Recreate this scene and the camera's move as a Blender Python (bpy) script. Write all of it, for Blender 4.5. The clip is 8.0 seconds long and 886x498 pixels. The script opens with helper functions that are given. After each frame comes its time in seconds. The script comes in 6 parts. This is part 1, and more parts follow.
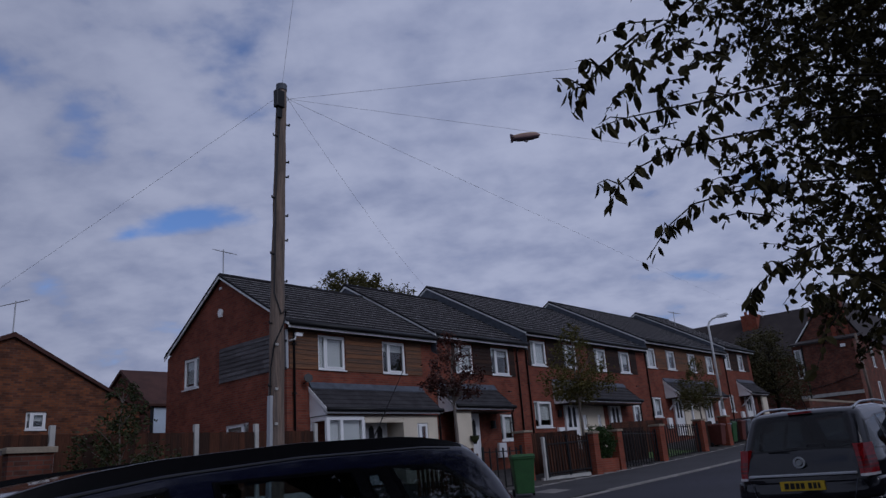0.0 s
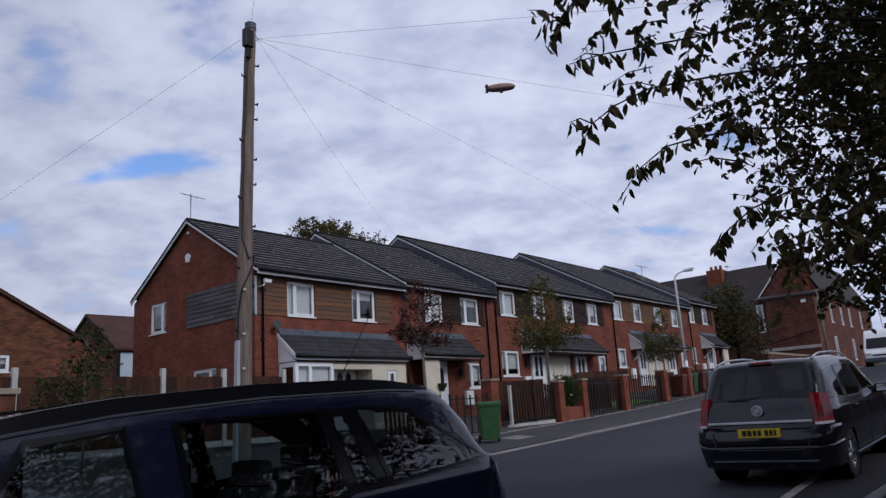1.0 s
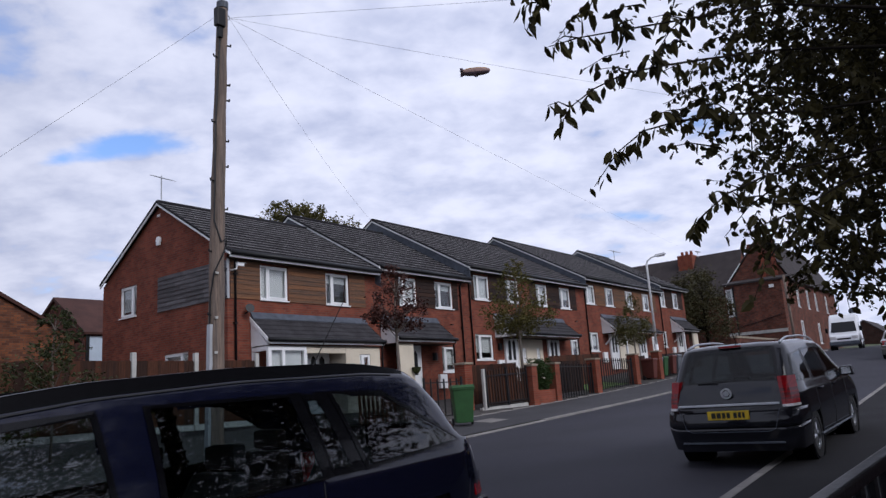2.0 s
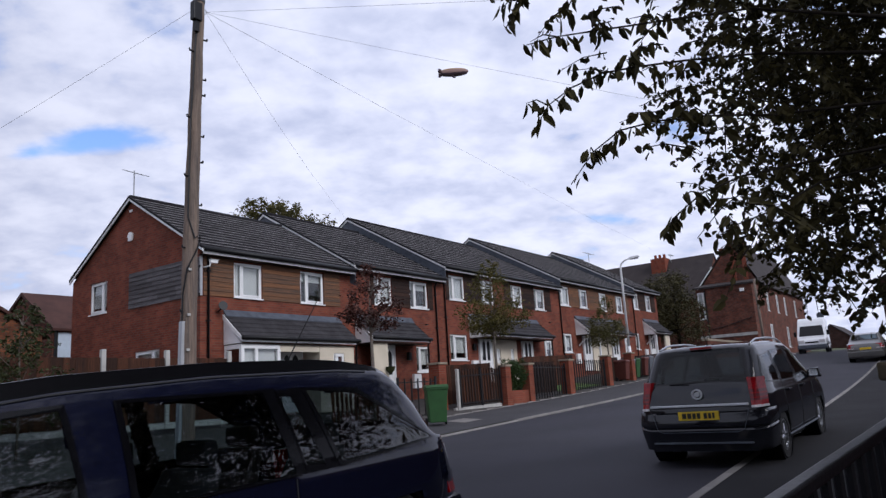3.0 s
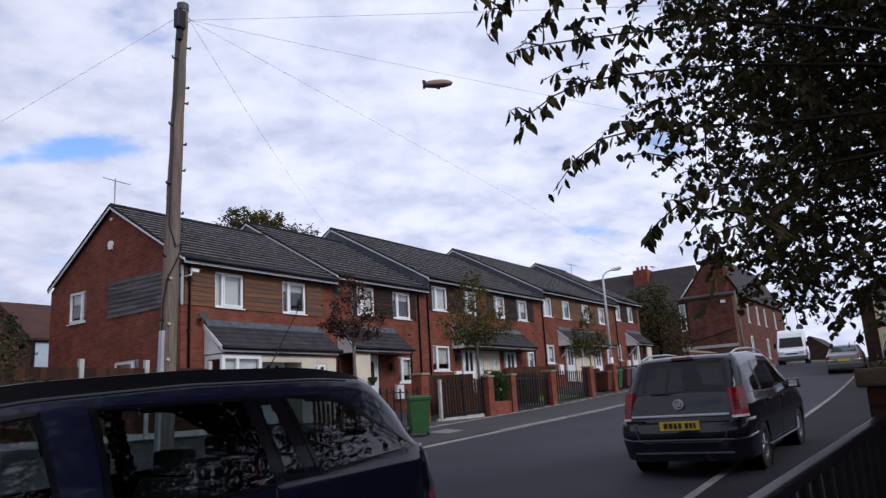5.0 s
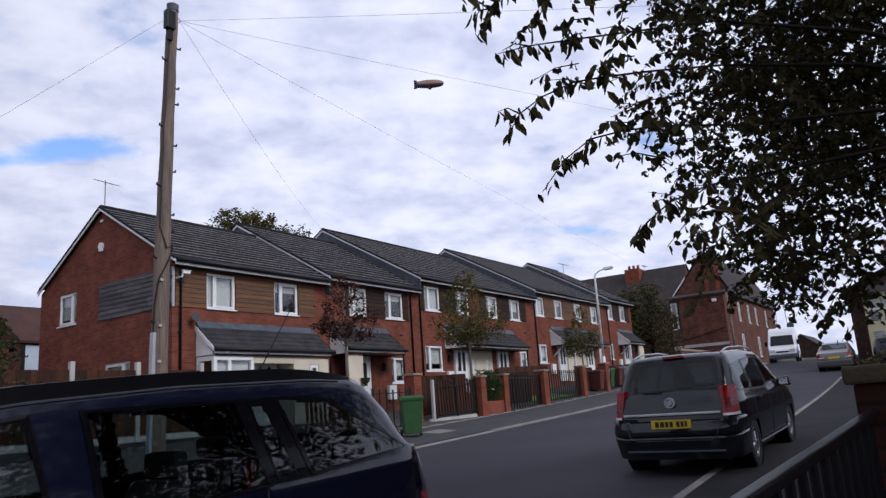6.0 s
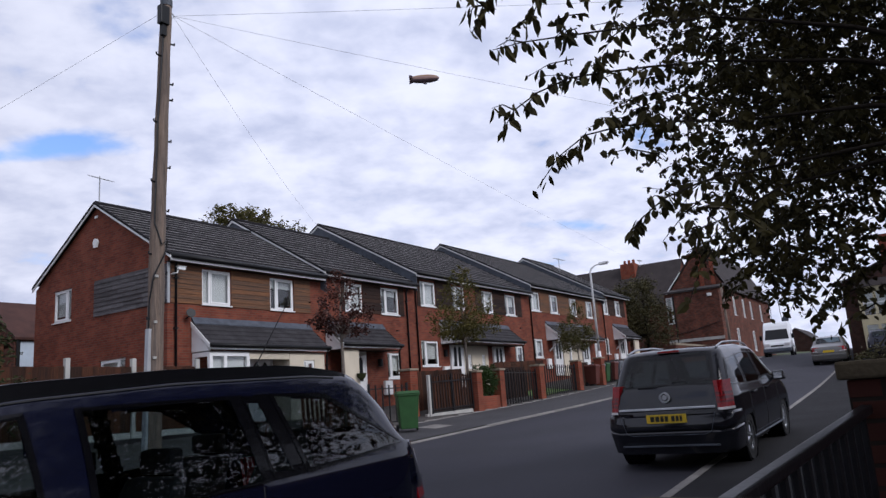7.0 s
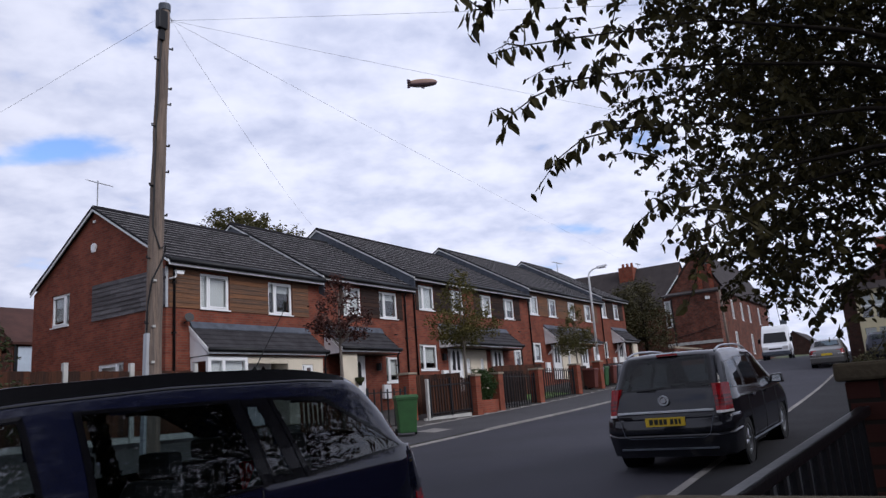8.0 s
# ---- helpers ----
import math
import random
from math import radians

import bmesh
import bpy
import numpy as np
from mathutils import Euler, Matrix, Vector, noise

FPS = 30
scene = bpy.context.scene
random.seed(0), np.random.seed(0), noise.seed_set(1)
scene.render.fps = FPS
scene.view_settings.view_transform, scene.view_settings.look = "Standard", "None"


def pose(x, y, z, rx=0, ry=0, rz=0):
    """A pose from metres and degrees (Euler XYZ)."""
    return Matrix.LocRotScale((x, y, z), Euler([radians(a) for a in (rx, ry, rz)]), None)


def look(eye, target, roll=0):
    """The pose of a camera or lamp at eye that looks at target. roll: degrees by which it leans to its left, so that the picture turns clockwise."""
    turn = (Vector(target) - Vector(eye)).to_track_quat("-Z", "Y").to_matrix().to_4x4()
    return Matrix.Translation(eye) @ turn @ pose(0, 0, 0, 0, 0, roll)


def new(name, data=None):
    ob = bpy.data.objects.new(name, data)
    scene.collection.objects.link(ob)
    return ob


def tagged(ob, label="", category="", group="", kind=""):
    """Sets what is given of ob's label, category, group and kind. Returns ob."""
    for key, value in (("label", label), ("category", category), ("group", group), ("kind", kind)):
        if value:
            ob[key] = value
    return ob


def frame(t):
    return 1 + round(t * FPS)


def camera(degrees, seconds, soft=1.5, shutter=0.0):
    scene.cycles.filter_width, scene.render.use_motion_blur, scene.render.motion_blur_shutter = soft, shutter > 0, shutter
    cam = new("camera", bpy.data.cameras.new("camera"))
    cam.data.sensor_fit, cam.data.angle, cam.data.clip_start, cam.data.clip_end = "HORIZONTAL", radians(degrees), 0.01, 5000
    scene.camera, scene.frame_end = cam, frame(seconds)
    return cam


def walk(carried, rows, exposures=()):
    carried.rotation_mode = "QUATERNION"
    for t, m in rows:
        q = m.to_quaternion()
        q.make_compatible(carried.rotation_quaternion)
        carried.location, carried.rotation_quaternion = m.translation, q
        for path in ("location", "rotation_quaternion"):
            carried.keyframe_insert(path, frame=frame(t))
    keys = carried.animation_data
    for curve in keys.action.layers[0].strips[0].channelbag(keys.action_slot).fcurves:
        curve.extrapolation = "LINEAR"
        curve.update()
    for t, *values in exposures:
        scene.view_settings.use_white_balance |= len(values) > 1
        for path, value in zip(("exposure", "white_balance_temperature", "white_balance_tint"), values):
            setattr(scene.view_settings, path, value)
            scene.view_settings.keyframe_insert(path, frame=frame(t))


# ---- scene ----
cam = camera(62.2, 8.0, soft=1.42)

# seconds, place, heading from the houses' side towards the street's far end, upward tilt, lean
ROWS = [
    (0.0, -0.090, -0.051, 1.458, 48.795, 16.686, -4.386),
    (0.5, -0.047, -0.016, 1.447, 49.494, 13.645, -3.632),
    (1.0, -0.010, -0.006, 1.430, 50.780, 12.690, -3.756),
    (1.5, -0.001, 0.010, 1.436, 51.682, 11.831, -3.825),
    (3.0, -0.005, 0.020, 1.413, 54.698, 11.234, -3.521),
    (3.5, 0.002, 0.026, 1.407, 55.227, 11.769, -3.042),
    (4.0, 0.001, 0.020, 1.402, 56.011, 12.190, -3.348),
    (4.5, 0.003, 0.024, 1.397, 55.885, 12.000, -3.373),
    (6.0, 0.002, 0.009, 1.396, 56.685, 11.969, -3.908),
    (6.5, 0.016, 0.014, 1.398, 56.870, 11.757, -3.949),
    (7.0, 0.003, 0.005, 1.402, 56.998, 11.567, -4.123),
    (7.5, 0.000, 0.000, 1.400, 57.148, 11.609, -4.047),
    (8.0, -0.003, 0.004, 1.397, 57.156, 11.862, -4.275),
]


def camera_pose(x, y, z, heading, tilt, lean):
    a, b = radians(heading), radians(tilt)
    way = Vector((math.sin(a) * math.cos(b), math.cos(a) * math.cos(b), math.sin(b)))
    eye = Vector((x, y, z))
    return look(eye, eye + way, lean)


walk(cam, [(t, camera_pose(*rest)) for t, *rest in ROWS],
     exposures=[(0.0, -1.2, 5280, 18), (0.4, -1.02, 5350, 17), (0.8, -0.54, 5540, 15), (1.1, -0.32, 5680, 14.5), (1.5, -0.17, 5740, 14.5), (3.0, 0.02, 5800, 14), (8.0, 0.02, 5830, 14)])

# ---- sky and sun ----
world = bpy.data.worlds.new("world")
scene.world = world
world.use_nodes = True


def build_sky(nt):
    n, l = nt.nodes, nt.links
    n.clear()

    def node(kind):
        return n.new(kind)

    def colours(blend="MIX"):
        x = n.new("ShaderNodeMix")
        x.data_type, x.blend_type = "RGBA", blend
        return x

    def maths(op, a, b=None):
        x = node("ShaderNodeMath")
        x.operation = op
        for i, v in enumerate((a, b)):
            if v is None:
                continue
            if isinstance(v, (int, float)):
                x.inputs[i].default_value = v
            else:
                l.new(v, x.inputs[i])
        return x.outputs[0]

    out = node("ShaderNodeOutputWorld")
    bg = node("ShaderNodeBackground")
    bg.inputs[1].default_value = 0.1
    sky = node("ShaderNodeTexSky")
    sky.sky_type, sky.sun_disc = "NISHITA", False
    sky.sun_elevation, sky.sun_rotation = radians(34), radians(186)
    coord = node("ShaderNodeTexCoord")
    sep = node("ShaderNodeSeparateXYZ")
    l.new(coord.outputs["Generated"], sep.inputs[0])
    # the cloud sheet lies flat overhead: project the direction on it
    up = maths("MAXIMUM", sep.outputs[2], 0.03)
    up = maths("ADD", up, 0.28)
    px, py = maths("DIVIDE", sep.outputs[0], up), maths("DIVIDE", sep.outputs[1], up)
    # the cloud rows lie across the wind
    wind = radians(50)
    across = maths("SUBTRACT", maths("MULTIPLY", px, math.cos(wind)), maths("MULTIPLY", py, math.sin(wind)))
    along = maths("ADD", maths("MULTIPLY", px, math.sin(wind)), maths("MULTIPLY", py, math.cos(wind)))
    comb = node("ShaderNodeCombineXYZ")
    l.new(across, comb.inputs[0]), l.new(maths("MULTIPLY", along, 1.12), comb.inputs[1])

    def clouds(scale, detail, rough, off, dist=0.0):
        m = node("ShaderNodeMapping")
        m.inputs[1].default_value = off
        l.new(comb.outputs[0], m.inputs[0])
        t = node("ShaderNodeTexNoise")
        t.inputs["Scale"].default_value, t.inputs["Detail"].default_value = scale, detail
        t.inputs["Roughness"].default_value, t.inputs["Distortion"].default_value = rough, dist
        l.new(m.outputs[0], t.inputs["Vector"])
        return t.outputs[0]

    def ramp(v, stops):
        r = node("ShaderNodeValToRGB")
        r.color_ramp.interpolation = "EASE"
        e = r.color_ramp.elements
        while len(e) < len(stops):
            e.new(0.5)
        for el, (pos, c) in zip(e, stops):
            el.position, el.color = pos, (c, c, c, 1)
        l.new(v, r.inputs[0])
        return r.outputs[0]

    big = clouds(1.7, 3, 0.5, (3.1, 1.7, 0))
    puffs = clouds(6.5, 4, 0.42, (0.4, 7.2, 0), 0.1)
    fine = clouds(20.0, 5, 0.55, (5.0, 2.0, 0), 0.2)
    cover = maths("ADD", maths("MULTIPLY", big, 0.45), maths("MULTIPLY", puffs, 0.55))
    cover = maths("ADD", cover, maths("MULTIPLY", maths("SUBTRACT", fine, 0.5), 0.14))
    # one clear gap in the sheet, and a thinner one beside it
    for gx, gy, rx, ry, depth in GAPS:
        dx = maths("DIVIDE", maths("SUBTRACT", across, gx), rx)
        dy = maths("DIVIDE", maths("SUBTRACT", along, gy), ry)
        d = maths("SQRT", maths("ADD", maths("MULTIPLY", dx, dx), maths("MULTIPLY", dy, dy)))
        hole = maths("MAXIMUM", maths("SUBTRACT", 1.0, d), 0.0)
        cover = maths("SUBTRACT", cover, maths("MULTIPLY", hole, depth))
    mask = ramp(cover, [(0.22, 0.0), (0.43, 1.0)])
    puffy = ramp(maths("ADD", maths("MULTIPLY", puffs, 0.72), maths("MULTIPLY", fine, 0.25)), [(0.20, 0.0), (0.68, 1.0)])
    cloud = colours()
    cloud.inputs[6].default_value, cloud.inputs[7].default_value = CLOUD_DARK, CLOUD_LIGHT
    l.new(puffy, cloud.inputs[0])
    # the sheet is thinner and brighter towards the far side of the street
    dot = node("ShaderNodeVectorMath")
    dot.operation = "DOT_PRODUCT"
    dot.inputs[1].default_value = BRIGHT_WAY
    l.new(coord.outputs["Generated"], dot.inputs[0])
    glow = node("ShaderNodeMapRange")
    glow.interpolation_type = "SMOOTHSTEP"
    for k, v in ((1, 0.66), (2, 0.99), (3, 0.82), (4, 1.0)):
        glow.inputs[k].default_value = v
    l.new(dot.outputs["Value"], glow.inputs[0])
    lit = colours("MULTIPLY")
    lit.inputs[0].default_value = 1.0
    l.new(cloud.outputs[2], lit.inputs[6]), l.new(glow.outputs[0], lit.inputs[7])
    blue = colours("MULTIPLY")
    blue.inputs[0].default_value = 1.0
    blue.inputs[7].default_value = BLUE_GAIN
    l.new(sky.outputs[0], blue.inputs[6])
    mix = colours()
    l.new(mask, mix.inputs[0]), l.new(blue.outputs[2], mix.inputs[6]), l.new(lit.outputs[2], mix.inputs[7])
    l.new(mix.outputs[2], bg.inputs[0])
    l.new(bg.outputs[0], out.inputs[0])


# centre and half size of each clear gap, across and along the wind on a sheet one unit overhead, and how clear it is
GAPS = [(-0.56, 1.435, 0.21, 0.085, 0.36), (-0.43, 1.49, 0.10, 0.06, 0.18), (-0.70, 1.46, 0.12, 0.06, 0.20), (0.597, 1.87, 0.20, 0.05, 0.14), (-0.474, 1.116, 0.45, 0.3, 0.08), (0.088, 1.231, 0.10, 0.05, 0.10)]
BRIGHT_WAY = (0.87, 0.42, 0.27)
CLOUD_DARK, CLOUD_LIGHT = (5.3, 5.6, 6.9, 1), (9.3, 9.2, 9.75, 1)
BLUE_GAIN = (1.6, 1.68, 1.9, 1)
build_sky(world.node_tree)

sun = new("sun", bpy.data.lights.new("sun", "SUN"))
sun.data.energy, sun.data.angle, sun.data.color = 1.8, radians(25), (1.0, 0.95, 0.88)
sun.matrix_world = look((-6, -60, 46), (0, 0, 0))


# ---- materials ----
def material(name, colour, rough=0.7, metal=0.0, vary=0.25, scale=6.0, grain=60.0, bump=0.15, coat=0.0, spec=0.3, per_piece=0.0, second=None):
    """A surface with two scales of variation: soft stains and fine grain."""
    m = bpy.data.materials.new(name)
    m.use_nodes = True
    n, l = m.node_tree.nodes, m.node_tree.links
    b = n["Principled BSDF"]
    b.inputs["Roughness"].default_value, b.inputs["Metallic"].default_value = rough, metal
    b.inputs["Coat Weight"].default_value = coat
    b.inputs["Coat Roughness"].default_value = 0.04
    b.inputs["Specular IOR Level"].default_value = spec
    co = n.new("ShaderNodeTexCoord")
    t1, t2 = n.new("ShaderNodeTexNoise"), n.new("ShaderNodeTexNoise")
    t1.inputs["Scale"].default_value, t1.inputs["Detail"].default_value = scale, 5
    t2.inputs["Scale"].default_value, t2.inputs["Detail"].default_value = grain, 3
    l.new(co.outputs["Object"], t1.inputs["Vector"]), l.new(co.outputs["Object"], t2.inputs["Vector"])
    add = n.new("ShaderNodeMath")
    add.operation = "MULTIPLY_ADD"
    add.inputs[1].default_value = 0.6
    l.new(t2.outputs[0], add.inputs[0]), l.new(t1.outputs[0], add.inputs[2])
    r = n.new("ShaderNodeMapRange")
    r.inputs[1].default_value, r.inputs[2].default_value = 0.5, 1.1
    l.new(add.outputs[0], r.inputs[0])
    mix = n.new("ShaderNodeMix")
    mix.data_type = "RGBA"
    dark = [c * (1 - vary) for c in colour]
    light = second or [min(1.0, c * (1 + vary)) for c in colour]
    mix.inputs[6].default_value, mix.inputs[7].default_value = (*dark, 1), (*light, 1)
    l.new(r.outputs[0], mix.inputs[0])
    last = mix.outputs[2]
    if per_piece:
        info, hsv, mr = n.new("ShaderNodeObjectInfo"), n.new("ShaderNodeHueSaturation"), n.new("ShaderNodeMapRange")
        mr.inputs[3].default_value, mr.inputs[4].default_value = 1 - per_piece, 1 + per_piece
        l.new(info.outputs["Random"], mr.inputs[0]), l.new(mr.outputs[0], hsv.inputs["Value"])
        l.new(last, hsv.inputs["Color"])
        last = hsv.outputs[0]
    l.new(last, b.inputs["Base Color"])
    if bump:
        bp = n.new("ShaderNodeBump")
        bp.inputs["Strength"].default_value, bp.inputs["Distance"].default_value = bump, 0.01
        l.new(add.outputs[0], bp.inputs["Height"]), l.new(bp.outputs[0], b.inputs["Normal"])
    return m


def brickwork(name, one, two, mortar, bricks=(0.225, 0.075), stain=0.45):
    """Brick courses at true size on an upright wall."""
    m = bpy.data.materials.new(name)
    m.use_nodes = True
    n, l = m.node_tree.nodes, m.node_tree.links
    b = n["Principled BSDF"]
    b.inputs["Roughness"].default_value, b.inputs["Specular IOR Level"].default_value = 0.9, 0.15
    co, sp, cb = n.new("ShaderNodeTexCoord"), n.new("ShaderNodeSeparateXYZ"), n.new("ShaderNodeCombineXYZ")
    l.new(co.outputs["Object"], sp.inputs[0])
    s = n.new("ShaderNodeMath")
    s.operation = "ADD"
    l.new(sp.outputs[0], s.inputs[0]), l.new(sp.outputs[1], s.inputs[1])
    l.new(s.outputs[0], cb.inputs[0]), l.new(sp.outputs[2], cb.inputs[1])
    t = n.new("ShaderNodeTexBrick")
    t.inputs["Scale"].default_value = 1.0
    t.inputs["Brick Width"].default_value, t.inputs["Row Height"].default_value = bricks
    t.inputs["Mortar Size"].default_value, t.inputs["Mortar Smooth"].default_value = 0.009, 0.3
    t.inputs["Color1"].default_value, t.inputs["Color2"].default_value, t.inputs["Mortar"].default_value = (*one, 1), (*two, 1), (*mortar, 1)
    t.inputs["Bias"].default_value = -0.1
    l.new(cb.outputs[0], t.inputs["Vector"])
    ns = n.new("ShaderNodeTexNoise")
    ns.inputs["Scale"].default_value, ns.inputs["Detail"].default_value = 1.3, 12
    ns.inputs["Roughness"].default_value = 0.7
    l.new(co.outputs["Object"], ns.inputs["Vector"])
    mr = n.new("ShaderNodeMapRange")
    mr.inputs[1].default_value, mr.inputs[2].default_value = 0.3, 0.7
    mr.inputs[3].default_value, mr.inputs[4].default_value = 1 - stain, 1 + stain * 0.6
    l.new(ns.outputs[0], mr.inputs[0])
    hs = n.new("ShaderNodeHueSaturation")
    l.new(t.outputs[0], hs.inputs["Color"]), l.new(mr.outputs[0], hs.inputs["Value"])
    l.new(hs.outputs[0], b.inputs["Base Color"])
    bp = n.new("ShaderNodeBump")
    bp.inputs["Strength"].default_value, bp.inputs["Distance"].default_value, bp.invert = 0.5, 0.006, True
    l.new(t.outputs["Fac"], bp.inputs["Height"]), l.new(bp.outputs[0], b.inputs["Normal"])
    return m


def glass(name, colour, rough=0.02, base=0.05, edge=1.0):
    """A thin pane: clear, with a mirror that grows towards grazing views. base: its share seen head-on."""
    m = bpy.data.materials.new(name)
    m.use_nodes = True
    n, l = m.node_tree.nodes, m.node_tree.links
    n.remove(n["Principled BSDF"])
    tr, gl, mx, lw, pw, mr = (n.new(k) for k in ("ShaderNodeBsdfTransparent", "ShaderNodeBsdfGlossy", "ShaderNodeMixShader", "ShaderNodeLayerWeight", "ShaderNodeMath", "ShaderNodeMapRange"))
    tr.inputs[0].default_value = (*colour, 1)
    gl.inputs["Roughness"].default_value = rough
    lw.inputs[0].default_value = 0.5
    pw.operation, pw.inputs[1].default_value = "POWER", 4.0
    mr.inputs[3].default_value, mr.inputs[4].default_value = base, edge
    l.new(lw.outputs["Facing"], pw.inputs[0]), l.new(pw.outputs[0], mr.inputs[0])
    l.new(mr.outputs[0], mx.inputs[0]), l.new(tr.outputs[0], mx.inputs[1]), l.new(gl.outputs[0], mx.inputs[2])
    l.new(mx.outputs[0], n["Material Output"].inputs[0])
    return m


def leaf_material(name, colour, second, trans=0.25, rough=0.6, spec=0.2):
    m = material(name, colour, rough, 0, 0.35, 3.0, 25.0, 0.0, spec=spec, second=second)
    n, l = m.node_tree.nodes, m.node_tree.links
    b = n["Principled BSDF"]
    base = b.inputs["Base Color"].links[0].from_socket
    g, hs, mr = n.new("ShaderNodeNewGeometry"), n.new("ShaderNodeHueSaturation"), n.new("ShaderNodeMapRange")
    mr.inputs[3].default_value, mr.inputs[4].default_value = 0.6, 1.45
    l.new(g.outputs["Random Per Island"], mr.inputs[0]), l.new(mr.outputs[0], hs.inputs["Value"])
    l.new(base, hs.inputs["Color"]), l.new(hs.outputs[0], b.inputs["Base Color"])
    tl, mx = n.new("ShaderNodeBsdfTranslucent"), n.new("ShaderNodeMixShader")
    l.new(hs.outputs[0], tl.inputs[0])
    mx.inputs[0].default_value = trans
    l.new(b.outputs[0], mx.inputs[1]), l.new(tl.outputs[0], mx.inputs[2])
    l.new(mx.outputs[0], n["Material Output"].inputs[0])
    return m


def timber(name, warm, grey, rough=0.8, streak=(0.7, 0.7, 16.0), mix=(0.34, 0.66), per_piece=0.35, bump=0.5, spec=0.2):
    """Weathered wood: long streaks of two tones, a tone of its own on each piece, knots and dark grain."""
    m = bpy.data.materials.new(name)
    m.use_nodes = True
    n, l = m.node_tree.nodes, m.node_tree.links
    b = n["Principled BSDF"]
    b.inputs["Roughness"].default_value, b.inputs["Specular IOR Level"].default_value = rough, spec
    co, mp, big, fine, info = (n.new("ShaderNode" + k) for k in ("TexCoord", "Mapping", "TexNoise", "TexNoise", "ObjectInfo"))
    mp.inputs["Scale"].default_value = streak
    l.new(co.outputs["Object"], mp.inputs[0])
    big.inputs["Scale"].default_value, big.inputs["Detail"].default_value, big.inputs["Roughness"].default_value = 1.0, 6, 0.65
    fine.inputs["Scale"].default_value, fine.inputs["Detail"].default_value, fine.inputs["Roughness"].default_value = 5.0, 6, 0.7
    l.new(mp.outputs[0], big.inputs["Vector"]), l.new(mp.outputs[0], fine.inputs["Vector"])
    add, mr, mx, hs, val = n.new("ShaderNodeMath"), n.new("ShaderNodeMapRange"), n.new("ShaderNodeMix"), n.new("ShaderNodeHueSaturation"), n.new("ShaderNodeMath")
    add.operation, add.inputs[1].default_value = "MULTIPLY_ADD", per_piece
    l.new(info.outputs["Random"], add.inputs[0]), l.new(big.outputs[0], add.inputs[2])
    mr.inputs[1].default_value, mr.inputs[2].default_value = mix[0] + per_piece / 2, mix[1] + per_piece / 2
    l.new(add.outputs[0], mr.inputs[0])
    mx.data_type = "RGBA"
    mx.inputs[6].default_value, mx.inputs[7].default_value = (*grey, 1), (*warm, 1)
    l.new(mr.outputs[0], mx.inputs[0])
    val.operation, val.inputs[1].default_value, val.inputs[2].default_value = "MULTIPLY_ADD", 2.2, -0.08
    l.new(fine.outputs[0], val.inputs[0])
    l.new(mx.outputs[2], hs.inputs["Color"]), l.new(val.outputs[0], hs.inputs["Value"])
    l.new(hs.outputs[0], b.inputs["Base Color"])
    bp = n.new("ShaderNodeBump")
    bp.inputs["Strength"].default_value, bp.inputs["Distance"].default_value = bump, 0.006
    l.new(fine.outputs[0], bp.inputs["Height"]), l.new(bp.outputs[0], b.inputs["Normal"])
    return m


BRICK = brickwork("red_brick", (0.222, 0.061, 0.035), (0.140, 0.038, 0.025), (0.145, 0.086, 0.064), stain=0.38)
BRICK_OLD = brickwork("old_brick", (0.175, 0.058, 0.036), (0.075, 0.034, 0.026), (0.10, 0.072, 0.058), stain=0.55)
BRICK_BUFF = brickwork("orange_brick", (0.20, 0.070, 0.030), (0.070, 0.031, 0.022), (0.10, 0.066, 0.048), stain=0.45)
# Shade on the bay house wall is put into this brick; far house shares it.
BRICK_DIM = brickwork("shade_dark_brick", (0.065, 0.030, 0.022), (0.036, 0.020, 0.017), (0.045, 0.036, 0.031), stain=0.5)
# The tree's shade on the near piers and walls is put into these colours.
BRICK_NEAR = brickwork("shaded_brick", (0.032, 0.009, 0.006), (0.018, 0.006, 0.0045), (0.010, 0.007, 0.005), stain=0.5)
STONE_NEAR = material("shaded_sandstone", (0.038, 0.029, 0.016), 0.9, vary=0.45, scale=5, grain=60, bump=0.5)
BRICK_PIER = brickwork("pier_brick", (0.26, 0.062, 0.032), (0.19, 0.046, 0.027), (0.18, 0.11, 0.08))
TILE = material("slate_grey_tile", (0.021, 0.0197, 0.022), 0.85, vary=0.4, scale=1.6, grain=40, bump=0.3, spec=0.12)
TILE_PORCH = material("porch_tile", (0.042, 0.040, 0.043), 0.85, vary=0.45, scale=3.0, grain=30, bump=0.4, spec=0.15)
TILE_EDGE = material("lit_tile_edge", (0.20, 0.19, 0.195), 0.7, vary=0.65, scale=3.0, grain=25, bump=0.2)
TILE_OLD = material("old_slate", (0.035, 0.028, 0.027), 0.85, vary=0.35, scale=1.2, grain=30, bump=0.3)
TILE_RED = material("red_clay_tile", (0.06, 0.026, 0.02), 0.85, vary=0.35, scale=1.5, grain=30, bump=0.3)
LEAD = material("lead_flashing", (0.075, 0.085, 0.105), 0.5, vary=0.45, scale=4, grain=50)
WOOD_WARM = timber("cedar_cladding", (0.185, 0.086, 0.041), (0.080, 0.056, 0.043), per_piece=0.18)
WOOD_DARK = timber("dark_cladding", (0.045, 0.024, 0.016), (0.022, 0.014, 0.012))
WOOD_GREY = timber("weathered_cladding", (0.135, 0.125, 0.128), (0.062, 0.056, 0.057), per_piece=0.25)
UPVC = material("white_upvc", (0.80, 0.80, 0.79), 0.35, vary=0.05, scale=3, bump=0.0)
RENDER = material("cream_render", (0.62, 0.55, 0.43), 0.9, vary=0.10, scale=2, grain=80, bump=0.2)
